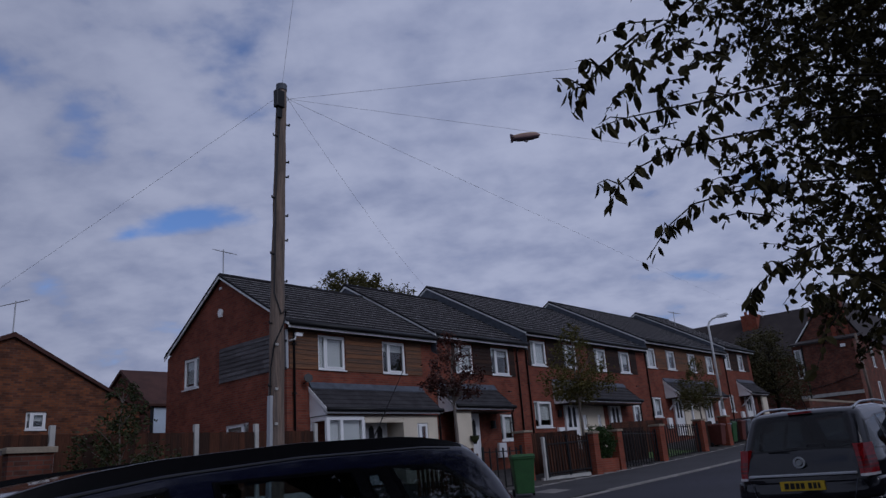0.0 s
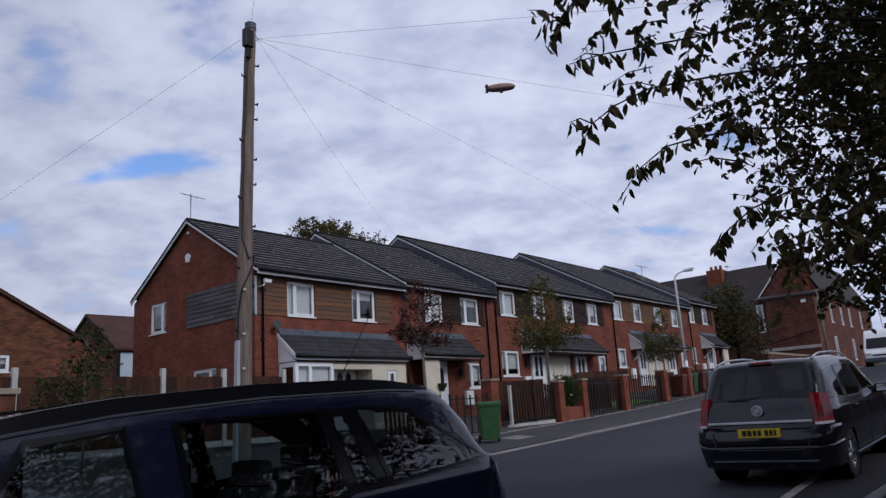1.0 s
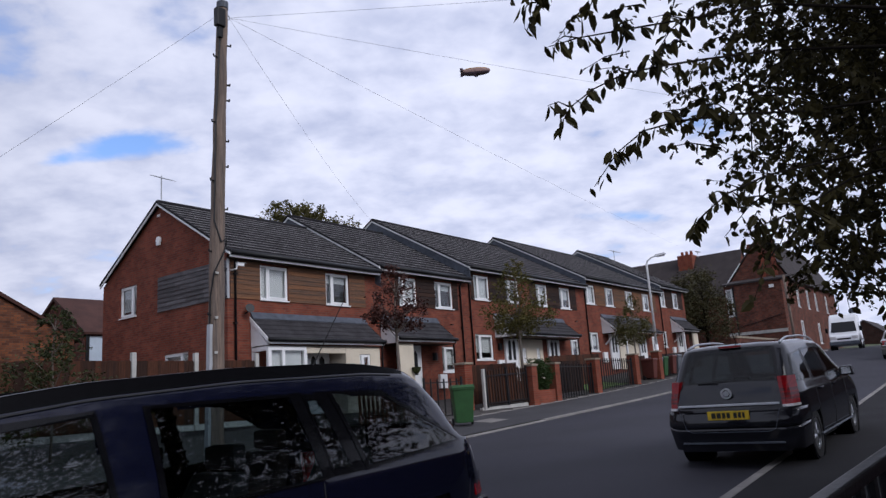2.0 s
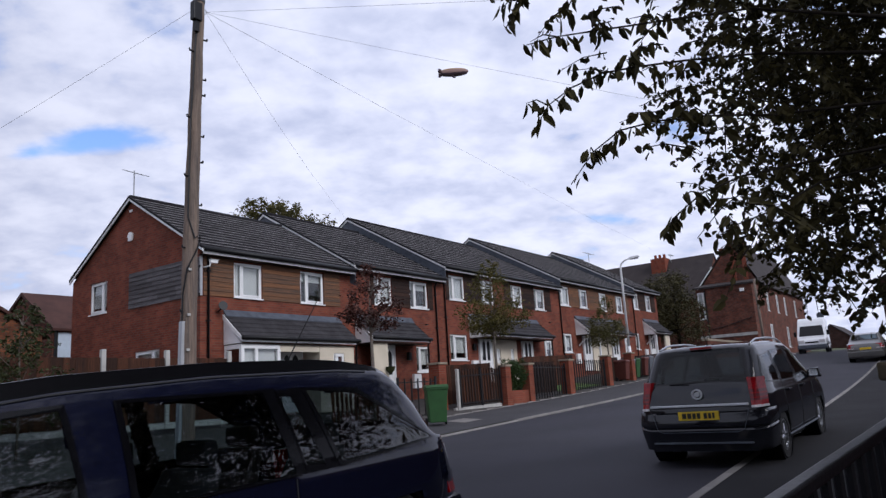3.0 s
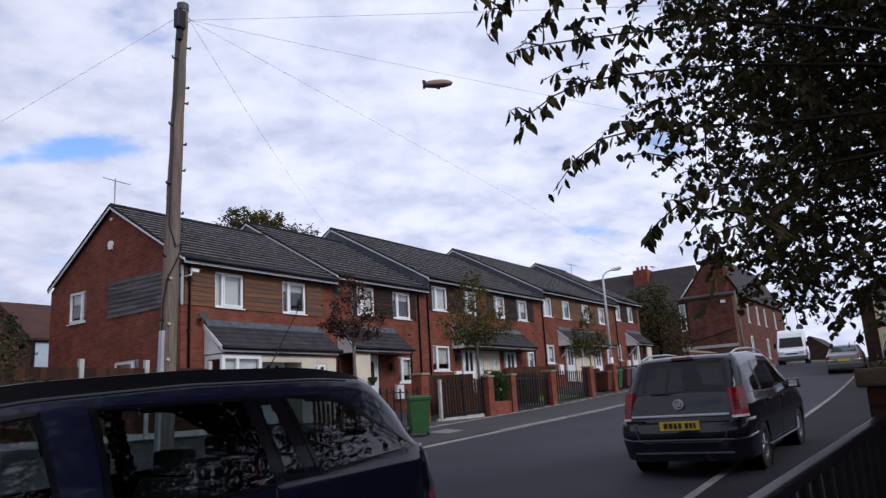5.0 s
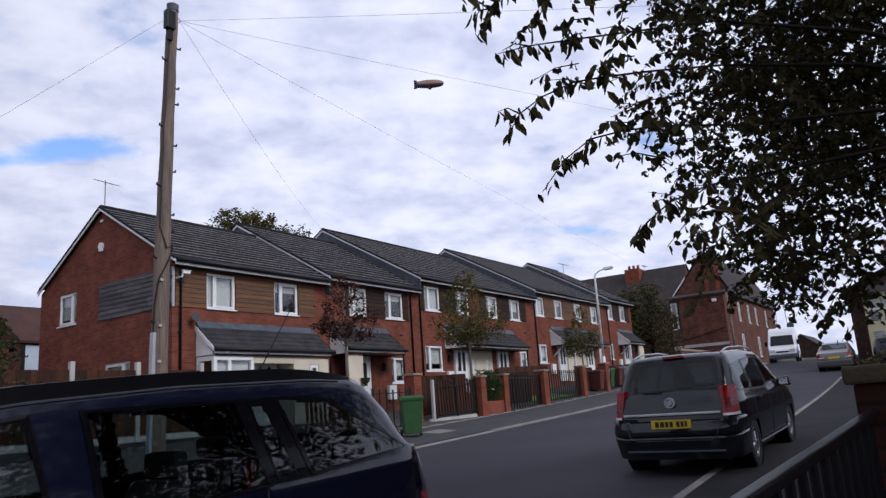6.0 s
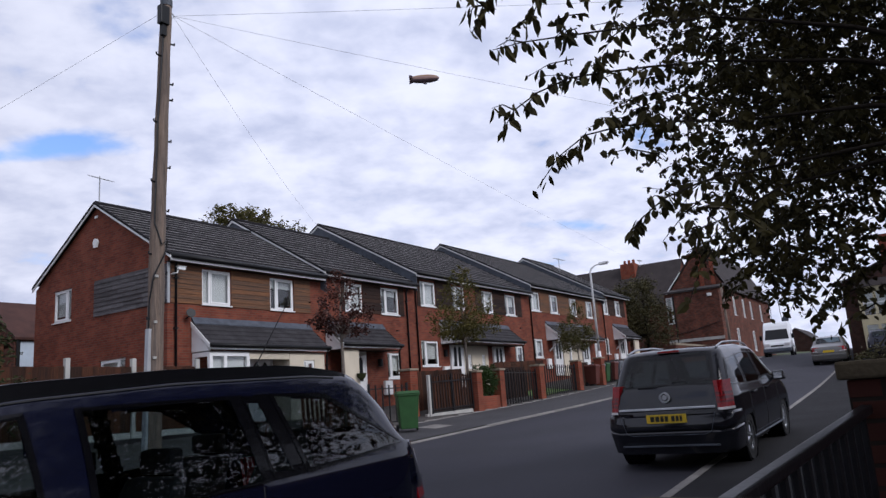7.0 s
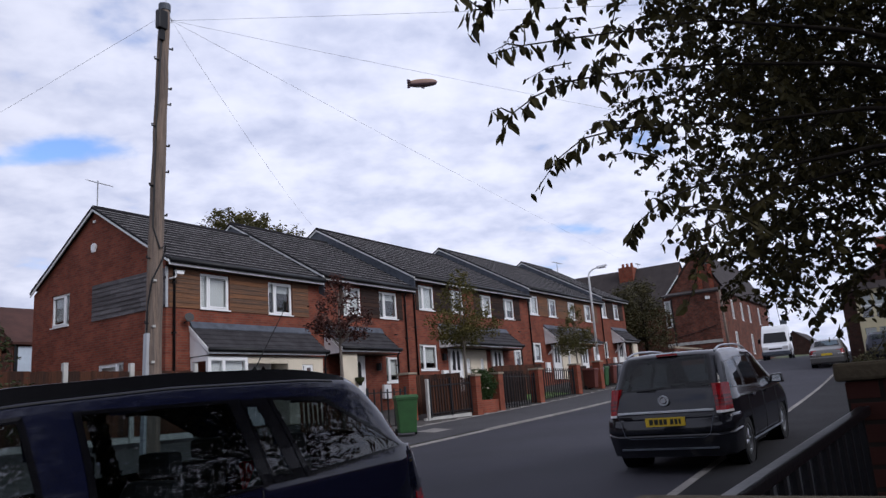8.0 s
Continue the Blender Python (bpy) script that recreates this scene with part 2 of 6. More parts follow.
GUTTER = material("black_plastic", (0.006, 0.006, 0.007), 0.45, vary=0.2, bump=0.0, spec=0.3)
WINDOW_GLASS = glass("window_glass", (0.90, 0.92, 0.92), 0.02, 0.07)
BLIND = material("window_blind", (0.62, 0.62, 0.60), 0.9, vary=0.10, scale=2, grain=30)
# Colour of the backing behind windows: the rooms' shade is painted in.
ROOM_SHADE = material("room_shade", (0.06, 0.055, 0.05), 0.9)
ASPHALT = material("asphalt", (0.0245, 0.0237, 0.0318), 0.85, vary=0.28, scale=0.45, grain=90, bump=0.5)
# Tree and car shade over the near footway is put into this tarmac's colour.
TARMAC_SHADED = material("shaded_footway_tarmac", (0.020, 0.0195, 0.021), 0.95, vary=0.35, scale=0.9, grain=70, bump=0.5, spec=0.15)
PAVING = material("pavement_tarmac", (0.046, 0.044, 0.047), 0.9, vary=0.25, scale=0.7, grain=70, bump=0.4)
KERB = material("kerb_concrete", (0.22, 0.205, 0.19), 0.9, vary=0.25, scale=2, grain=60, bump=0.3, per_piece=0.12)
FORECOURT = material("paved_front_garden", (0.055, 0.050, 0.046), 0.95, vary=0.4, scale=0.8, grain=25, bump=0.5)
LAMP_POST = material("pale_lamp_paint", (0.72, 0.72, 0.72), 0.5, vary=0.12, scale=3)
# Garden soil with the shade under the tree put into its colour.
SHADED_SOIL = material("shaded_soil", (0.022, 0.018, 0.012), 0.95, vary=0.4, scale=2, grain=30, bump=0.5)
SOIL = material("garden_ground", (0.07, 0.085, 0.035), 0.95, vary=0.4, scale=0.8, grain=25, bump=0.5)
GRASS = material("lawn", (0.075, 0.13, 0.03), 0.9, vary=0.4, scale=1.5, grain=50, bump=0.5)
POLE_WOOD = timber("weathered_pole", (0.21, 0.155, 0.118), (0.105, 0.088, 0.078), streak=(9.0, 9.0, 0.5), per_piece=0.0, bump=0.9)
GALV = material("galvanised_steel", (0.42, 0.43, 0.44), 0.5, 0.4, vary=0.15, scale=3)
IRON = material("black_iron", (0.010, 0.010, 0.011), 0.45, vary=0.2, scale=8)
RAIL_PAINT = material("railing_paint", (0.003, 0.003, 0.004), 0.3, vary=0.2, scale=8, spec=0.3)
CONCRETE = material("concrete_post", (0.42, 0.41, 0.38), 0.9, vary=0.25, scale=3, grain=50, bump=0.3)
STONE = material("sandstone_coping", (0.27, 0.225, 0.165), 0.9, vary=0.35, scale=4, grain=50, bump=0.4)
FENCE_WOOD = timber("stained_fence", (0.070, 0.027, 0.014), (0.030, 0.015, 0.010), streak=(14.0, 14.0, 0.8), per_piece=0.4)
BIN_GREEN = material("bin_green", (0.026, 0.078, 0.024), 0.55, vary=0.2, scale=4)
BIN_BROWN = material("bin_maroon", (0.10, 0.03, 0.022), 0.5, vary=0.15, scale=4)
BIN_GREY = material("bin_grey", (0.12, 0.13, 0.145), 0.5, vary=0.15, scale=4)
PAINT_NAVY = material("navy_car_paint", (0.0043, 0.0052, 0.0148), 0.07, 0.0, vary=0.2, scale=20, grain=400, bump=0.0, coat=0.0, spec=0.5)
PAINT_GREY = material("charcoal_car_paint", (0.0105, 0.0108, 0.0145), 0.08, 0.0, vary=0.15, scale=20, grain=400, bump=0.0, coat=0.0, spec=0.5)
PAINT_WHITE = material("white_van_paint", (0.72, 0.73, 0.74), 0.3, vary=0.06, scale=3, bump=0.0, coat=0.5)
PAINT_SILVER = material("silver_car_paint", (0.11, 0.104, 0.096), 0.3, 0.6, vary=0.08, scale=10, bump=0.0, coat=0.8)
TRIM = material("black_trim", (0.0035, 0.0035, 0.0045), 0.35, vary=0.2, scale=10, bump=0.0, spec=0.09)
BADGE = material("polished_badge", (0.55, 0.56, 0.58), 0.3, 0.3, vary=0.1, bump=0.0)
CAR_GLASS = glass("tinted_car_glass", (0.46, 0.53, 0.55), 0.01, 0.105, 0.6)
DARK_GLASS = glass("privacy_glass", (0.22, 0.26, 0.28), 0.02, 0.03, 0.6)
GLOSS_BLACK = material("gloss_black_trim", (0.0025, 0.0025, 0.0035), 0.15, vary=0.1, bump=0.0, spec=0.3)
TYRE = material("tyre_rubber", (0.015, 0.015, 0.016), 0.85, vary=0.3, scale=12)
ALLOY = material("alloy_rim", (0.45, 0.46, 0.48), 0.3, 0.9, vary=0.1, scale=10, bump=0.0)
CHROME = material("chrome", (0.75, 0.76, 0.78), 0.12, 1.0, vary=0.05, bump=0.0)
LAMP_RED = material("red_lens", (0.23, 0.004, 0.007), 0.12, vary=0.5, scale=22, bump=0.0, spec=0.35)
LENS_PINK = material("smoked_lens", (0.11, 0.010, 0.012), 0.12, vary=0.6, scale=40, bump=0.0, spec=0.45)
LAMP_CLEAR = material("clear_lens", (0.55, 0.53, 0.53), 0.15, vary=0.2, scale=30, bump=0.0, coat=1.0)
PLATE = material("yellow_plate", (0.62, 0.42, 0.02), 0.5, vary=0.08, scale=10, bump=0.0)
INK = material("black_print", (0.012, 0.012, 0.012), 0.6, vary=0.1, bump=0.0)
SEAT = material("car_seat_cloth", (0.012, 0.012, 0.014), 0.9, vary=0.3, scale=8)
BARK = material("bark", (0.014, 0.011, 0.008), 0.95, spec=0.1, vary=0.4, scale=5, grain=40, bump=0.6)
LEAF_GREEN = leaf_material("cherry_leaf", (0.018, 0.019, 0.007), (0.058, 0.047, 0.015), 0.18, 0.7, 0.13)
LEAF_SHRUB = leaf_material("shrub_leaf", (0.022, 0.045, 0.012), (0.05, 0.085, 0.022), 0.15)
LEAF_PURPLE = leaf_material("purple_leaf", (0.045, 0.018, 0.018), (0.085, 0.035, 0.025), 0.15)
LEAF_LIME = leaf_material("yellowing_leaf", (0.070, 0.078, 0.024), (0.15, 0.12, 0.034), 0.35)
LEAF_OLIVE = leaf_material("olive_leaf", (0.066, 0.068, 0.024), (0.14, 0.12, 0.04), 0.35)
LEAF_HEDGE = leaf_material("hedge_leaf", (0.034, 0.036, 0.014), (0.085, 0.072, 0.028), 0.12)
BARK_PALE = material("pale_young_bark", (0.15, 0.125, 0.105), 0.9, vary=0.35, scale=8, grain=50, bump=0.5)
LEAF_DARK = leaf_material("dark_leaf", (0.026, 0.034, 0.013), (0.055, 0.062, 0.02), 0.12)
WIRE = material("cable", (0.20, 0.20, 0.21), 0.6, bump=0.0)


# ---- building helpers ----
def lerp_table(table, x):
    if x <= table[0][0]:
        return table[0][1]
    for (a, p), (b, q) in zip(table, table[1:]):
        if x <= b:
            t = (x - a) / (b - a)
            return p + (q - p) * t
    return table[-1][1]


class Shape:
    """Collects simple solids into one mesh."""

    def __init__(self):
        self.v, self.f = [], []

    def add(self, verts, faces):
        k = len(self.v)
        self.v += [tuple(p) for p in verts]
        self.f += [tuple(k + i for i in f) for f in faces]
        return self

    def box(self, x0, x1, y0, y1, z0, z1):
        p = [(x, y, z) for z in (z0, z1) for y in (y0, y1) for x in (x0, x1)]
        return self.add(p, [(0, 2, 3, 1), (4, 5, 7, 6), (0, 1, 5, 4), (2, 6, 7, 3), (0, 4, 6, 2), (1, 3, 7, 5)])

    def hexa(self, bottom, top):
        """A solid from two rings of the same count, both counter-clockwise from outside the top."""
        n = len(bottom)
        faces = [tuple(reversed(range(n))), tuple(range(n, 2 * n))]
        faces += [(i, (i + 1) % n, n + (i + 1) % n, n + i) for i in range(n)]
        return self.add(list(bottom) + list(top), faces)

    def prism(self, outline, y0, y1):
        """An x-z outline drawn out along y."""
        return self.hexa([(x, y1, z) for x, z in outline], [(x, y0, z) for x, z in outline])

    def prism_x(self, outline, x0, x1):
        """A y-z outline drawn out along x."""
        return self.hexa([(x0, y, z) for y, z in outline], [(x1, y, z) for y, z in outline])

    def tube(self, path, radii, n=8, caps=True):
        path = [Vector(p) for p in path]
        if isinstance(radii, (int, float)):
            radii = [radii] * len(path)
        rings, faces = [], []
        side = None
        for i, p in enumerate(path):
            d = (path[min(i + 1, len(path) - 1)] - path[max(i - 1, 0)]).normalized()
            ref = side if side is not None else (Vector((0, 0, 1)) if abs(d.z) < 0.9 else Vector((1, 0, 0)))
            a = (ref - d * ref.dot(d)).normalized() if side is not None else d.cross(ref).normalized()
            side = a
            b = d.cross(a)
            rings += [p + radii[i] * (math.cos(2 * math.pi * k / n) * a + math.sin(2 * math.pi * k / n) * b) for k in range(n)]
        for i in range(len(path) - 1):
            for k in range(n):
                faces.append((i * n + k, i * n + (k + 1) % n, (i + 1) * n + (k + 1) % n, (i + 1) * n + k))
        if caps:
            faces += [tuple(reversed(range(n))), tuple(range((len(path) - 1) * n, len(path) * n))]
        return self.add(rings, faces)

    def disc(self, c, axis, r, depth, n=20, inner=0.0):
        """A round plate or ring about an axis."""
        c, axis = Vector(c), Vector(axis).normalized()
        if not inner:
            return self.tube([c - axis * depth / 2, c + axis * depth / 2], r, n)
        a = axis.orthogonal().normalized()
        b = axis.cross(a)
        p, f = [], []
        for k in range(n):
            w = math.cos(2 * math.pi * k / n) * a + math.sin(2 * math.pi * k / n) * b
            p += [c + w * r - axis * depth / 2, c + w * r + axis * depth / 2, c + w * inner + axis * depth / 2, c + w * inner - axis * depth / 2]
        for k in range(n):
            i, j = 4 * k, 4 * ((k + 1) % n)
            f += [(i + q, j + q, j + (q + 1) % 4, i + (q + 1) % 4) for q in range(4)]
        return self.add(p, f)

    def moved(self, m):
        self.v = [tuple(m @ Vector(p)) for p in self.v]
        return self

    def mesh(self, name, smooth=False, bevel=0.0):
        me = bpy.data.meshes.new(name)
        me.from_pydata(self.v, [], self.f)
        bm = bmesh.new()
        bm.from_mesh(me)
        bmesh.ops.recalc_face_normals(bm, faces=bm.faces)
        if bevel:
            bmesh.ops.bevel(bm, geom=[e for e in bm.edges if len(e.link_faces) == 2 and e.calc_face_angle(0) > 0.6], offset=bevel, segments=2, affect="EDGES", profile=0.6)
        bm.to_mesh(me)
        bm.free()
        if smooth:
            me.polygons.foreach_set("use_smooth", [True] * len(me.polygons))
        return me


def part(name, shape, mat, parent=None, label="", smooth=False, bevel=0.0):
    """One mesh object, under a thing or a part."""
    me = shape.mesh(name, smooth, bevel) if isinstance(shape, Shape) else shape
    me.materials.append(mat) if not me.materials else None
    ob = new(name, me)
    if parent is not None:
        ob.parent = parent
    if label:
        tagged(ob, label)
    return ob


def thing(name, label, category, at=(0, 0, 0), turn=0.0, group="", kind=""):
    ob = new(name)
    ob.empty_display_size = 0.2
    ob.matrix_world = pose(*at, 0, 0, turn)
    return tagged(ob, label, category, group, kind)


# ---- the lie of the land ----
SKEW = 0.046          # the road swings slightly off the terrace
NEAR_KERB, FAR_KERB, FAR_BACK = 2.22, 9.62, 12.55


def road_z(x):
    z = 0.0333 * x
    if x > 22:
        e = min(x, 56) - 22
        z += 0.0007 * e * e
    if x > 56:
        z -= 0.006 * (min(x, 160) - 56)
    if x > 160:
        z -= 0.0333 * (x - 160)
    return z


def lift(v):
    """Height above the road's plane across the street; v runs from the near side to the houses."""
    if v < NEAR_KERB:
        return 0.03 + 0.02 * min(3, NEAR_KERB - v)
    if v <= FAR_KERB:
        return 0.03 * (1 - ((v - 5.9) / 3.8) ** 2)
    if v <= FAR_BACK:
        return 0.05 + 0.0325 * (v - FAR_KERB)
    return 0.145 + 0.44 * min(1, (v - FAR_BACK) / 4.5)


def ground_z(x, y):
    return road_z(x) + lift(y - SKEW * x)


def strip(name, v0, v1, x0, x1, mat, steps_x, steps_v, dz=0.0, label="", category="ground"):
    s = Shape()
    p = []
    for i in range(steps_x + 1):
        x = x0 + (x1 - x0) * i / steps_x
        for j in range(steps_v + 1):
            v = v0 + (v1 - v0) * j / steps_v
            e = 1e-4 if j == 0 else (-1e-4 if j == steps_v else 0)
            p.append((x, v + SKEW * x, road_z(x) + lift(v + e) + dz))
    w = steps_v + 1
    s.add(p, [(i * w + j, (i + 1) * w + j, (i + 1) * w + j + 1, i * w + j + 1) for i in range(steps_x) for j in range(steps_v)])
    return tagged(part(name, s, mat, smooth=True), label, category, kind="structure")


def far_ground():
    """One sheet under everything, out to the horizon."""
    s = Shape()
    xs = [-1500, -400, -120, -50, -20, 0, 20, 40, 60, 80, 110, 140, 200, 400, 1500]
    ys = [-1500, -300, -80, -30, -10, 0, 2, 11, 20, 40, 100, 300, 1500]
    p = [(x, y, (road_z(max(-40, x)) - 0.12 + (0.5 if y > 15 else 0)) if abs(x) < 300 and abs(y) < 200 else 0.0) for x in xs for y in ys]
    w = len(ys)
    s.add(p, [(i * w + j, (i + 1) * w + j, (i + 1) * w + j + 1, i * w + j + 1) for i in range(len(xs) - 1) for j in range(w - 1)])
    tagged(part("ground", s, SOIL), "bare grassy ground running to the horizon", "ground", kind="structure")


far_ground()
strip("road", NEAR_KERB, FAR_KERB, -40, 150, ASPHALT, 95, 8, 0.0, "grey asphalt road climbing gently uphill", "road")
strip("pavement_near", -1.2, NEAR_KERB - 0.11, -40, 150, TARMAC_SHADED, 95, 3, 0.0, "tarmac pavement beside the railings", "pavement")
strip("pavement_far", FAR_KERB + 0.14, FAR_BACK, -40, 150, PAVING, 95, 3, 0.0, "tarmac pavement in front of the terrace", "pavement")
strip("garden_ground", FAR_BACK, 30.0, -40, 150, FORECOURT, 95, 6, -0.005, "front gardens rising to the terrace", "ground")
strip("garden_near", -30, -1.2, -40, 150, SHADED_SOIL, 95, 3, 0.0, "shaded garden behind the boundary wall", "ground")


def window(parent, x0, x1, z0, z1, y, bars=1, blind=0.6, sill=True):
    """A white casement in a wall that faces -y; y is the wall's face."""
    w = part("window", Shape().box(x0, x0 + 0.06, y + 0.05, y + 0.12, z0, z1).box(x1 - 0.06, x1, y + 0.05, y + 0.12, z0, z1)
             .box(x0 + 0.06, x1 - 0.06, y + 0.05, y + 0.12, z0, z0 + 0.06).box(x0 + 0.06, x1 - 0.06, y + 0.05, y + 0.12, z1 - 0.06, z1), UPVC, parent)
    xm = x0 + (x1 - x0) * (0.27 if bars == 1 else 0.5)
    part("mullion", Shape().box(xm - 0.035, xm + 0.035, y + 0.045, y + 0.11, z0 + 0.06, z1 - 0.06), UPVC, w)
    s = Shape()
    for a, b in ((xm + 0.035, x1 - 0.06),):
        s.box(a, a + 0.045, y + 0.03, y + 0.08, z0 + 0.06, z1 - 0.06).box(b - 0.045, b, y + 0.03, y + 0.08, z0 + 0.06, z1 - 0.06)
        s.box(a + 0.045, b - 0.045, y + 0.03, y + 0.08, z0 + 0.06, z0 + 0.105).box(a + 0.045, b - 0.045, y + 0.03, y + 0.08, z1 - 0.105, z1 - 0.06)
    part("sash", s, UPVC, w)
    for a, b in ((x0 + 0.06, xm - 0.035), (xm + 0.08, x1 - 0.105)):
        g = part("pane", Shape().box(a, b, y + 0.084, y + 0.09, z0 + 0.06, z1 - 0.06), WINDOW_GLASS, w)
        g.visible_shadow = False
    if blind:
        part("blind", Shape().box(x0 + 0.03, x1 - 0.03, y + 0.17, y + 0.18, z1 - (z1 - z0) * blind, z1), BLIND, w)
    if sill:
        part("sill", Shape().box(x0 - 0.025, x1 + 0.025, y - 0.04, y + 0.1, z0 - 0.035, z0 + 0.0), UPVC, w)
    return w


def wall_cells(x0, x1, z0, z1, y0, y1, holes):
    """A wall with openings right through it."""
    s = Shape()
    xs = sorted({x0, x1, *[min(max(h[i], x0), x1) for h in holes for i in (0, 1)]})
    zs = sorted({z0, z1, *[min(max(h[i], z0), z1) for h in holes for i in (2, 3)]})
    nx, nz = len(xs) - 1, len(zs) - 1
    w = nz + 1
    s.v = [(x, y, z) for y in (y0, y1) for x in xs for z in zs]
    back = (nx + 1) * w

    def solid(i, j):
        if not (0 <= i < nx and 0 <= j < nz):
            return False
        cx, cz = (xs[i] + xs[i + 1]) / 2, (zs[j] + zs[j + 1]) / 2
        return not any(h[0] < cx < h[1] and h[2] < cz < h[3] for h in holes)

    for i in range(nx):
        for j in range(nz):
            if not solid(i, j):
                continue
            a, b, c, d = i * w + j, (i + 1) * w + j, (i + 1) * w + j + 1, i * w + j + 1
            s.f += [(a, b, c, d), (back + a, back + d, back + c, back + b)]
            for (p, q), (di, dj) in (((a, b), (0, -1)), ((b, c), (1, 0)), ((c, d), (0, 1)), ((d, a), (-1, 0))):
                if not solid(i + di, j + dj):
                    s.f.append((p, back + p, back + q, q))
    return s


def tile_courses(s, x0, x1, ya, za, yb, zb, n, thick=0.022, lap=0.02):
    """Lapped tile courses from the eave (ya, za) up to the ridge (yb, zb), one stepped sheet."""
    up, top = [], thick + lap
    for i in range(n):
        f0, f1 = i / n, (i + 1) / n
        up += [(ya + (yb - ya) * f0, za + (zb - za) * f0 + top), (ya + (yb - ya) * f1, za + (zb - za) * f1 + thick * 0.3)]
    k = len(up)
    low = [(ya, za), (yb, zb - 0.01)]
    ring = up + low[::-1]
    m = len(ring)
    verts = [(x, y, z) for x in (x0, x1) for y, z in ring]
    faces = [(i, (i + 1) % m, m + (i + 1) % m, m + i) for i in range(m)]
    for o in (0, m):
        faces += [(o + m - 1, o + i, o + i + 1) for i in range(k - 1)] + [(o + m - 1, o + k - 1, o + k)]
    s.add(verts, faces)


# ---- the terrace ----
FRONT = 18.4


def boards(parent, x0, x1, z0, z1, y, mat, holes=(), pitch=0.145, side=False):
    """Overlapping cladding boards, each a piece; cut where a window stands."""
    k = int(round((z1 - z0) / pitch))
    h = (z1 - z0) / k
    for i in range(k):
        za, zb = z0 + i * h, z0 + (i + 1) * h
        spans = [(x0, x1)]
        for a, b, c, d in holes:
            if c < zb - 0.02 and d > za + 0.02:
                spans = [q for s0, s1 in spans for q in ((s0, min(s1, a)), (max(s0, b), s1)) if q[1] - q[0] > 0.05]
        cut = []
        for a, b in spans:
            while b - a > 1.9:
                j = a + random.uniform(0.8, 1.6)
                cut.append((a, j - 0.004))
                a = j
            cut.append((a, b))
        for a, b in cut:
            if side:
                s = Shape().hexa([(y - 0.034, a, za), (y - 0.002, a, za), (y - 0.002, b, za), (y - 0.034, b, za)],
                                 [(y - 0.02, a, zb - 0.008), (y - 0.002, a, zb - 0.008), (y - 0.002, b, zb - 0.008), (y - 0.02, b, zb - 0.008)])
            else:
                s = Shape().hexa([(a, y - 0.032, za), (b, y - 0.032, za), (b, y - 0.002, za), (a, y - 0.002, za)],
                                 [(a, y - 0.02, zb - 0.004), (b, y - 0.02, zb - 0.004), (b, y - 0.002, zb - 0.008), (a, y - 0.002, zb - 0.008)])
            part("board", s, mat, parent)


def downpipe(parent, x, z0, z1, y=FRONT):
    p = part("downpipe", Shape().tube([(x, y - 0.16, z1), (x, y - 0.16, z1 - 0.08), (x, y - 0.06, z1 - 0.22), (x, y - 0.06, z0)], 0.036, 8), GUTTER, parent, smooth=True)
    for z in (z0 + 1.2, z0 + 2.9, z1 - 0.6):
        part("bracket", Shape().box(x - 0.06, x + 0.06, y - 0.1, y, z - 0.02, z + 0.02), GUTTER, p)


def front_door(parent, x0, z0, y, w=0.92, h=2.05):
    d = part("front_door", Shape().box(x0, x0 + w, y + 0.02, y + 0.08, z0, z0 + h), UPVC, parent, "white panelled front door with dark glass")
    for a, b in ((0.17, 0.40), (0.54, 0.77)):
        part("door_glass", Shape().prism([(x0 + a, z0 + 0.95), (x0 + b, z0 + 0.95), (x0 + b, z0 + 1.75), ((x0 + a + x0 + b) / 2, z0 + 1.88), (x0 + a, z0 + 1.75)], y + 0.014, y + 0.019), GUTTER, d)
    part("door_handle", Shape().box(x0 + 0.06, x0 + 0.09, y - 0.03, y + 0.02, z0 + 0.95, z0 + 1.15), CHROME, d)
    part("door_frame", Shape().box(x0 - 0.07, x0, y, y + 0.1, z0, z0 + h + 0.07).box(x0 + w, x0 + w + 0.07, y, y + 0.1, z0, z0 + h + 0.07).box(x0, x0 + w, y, y + 0.1, z0 + h, z0 + h + 0.07), UPVC, d)


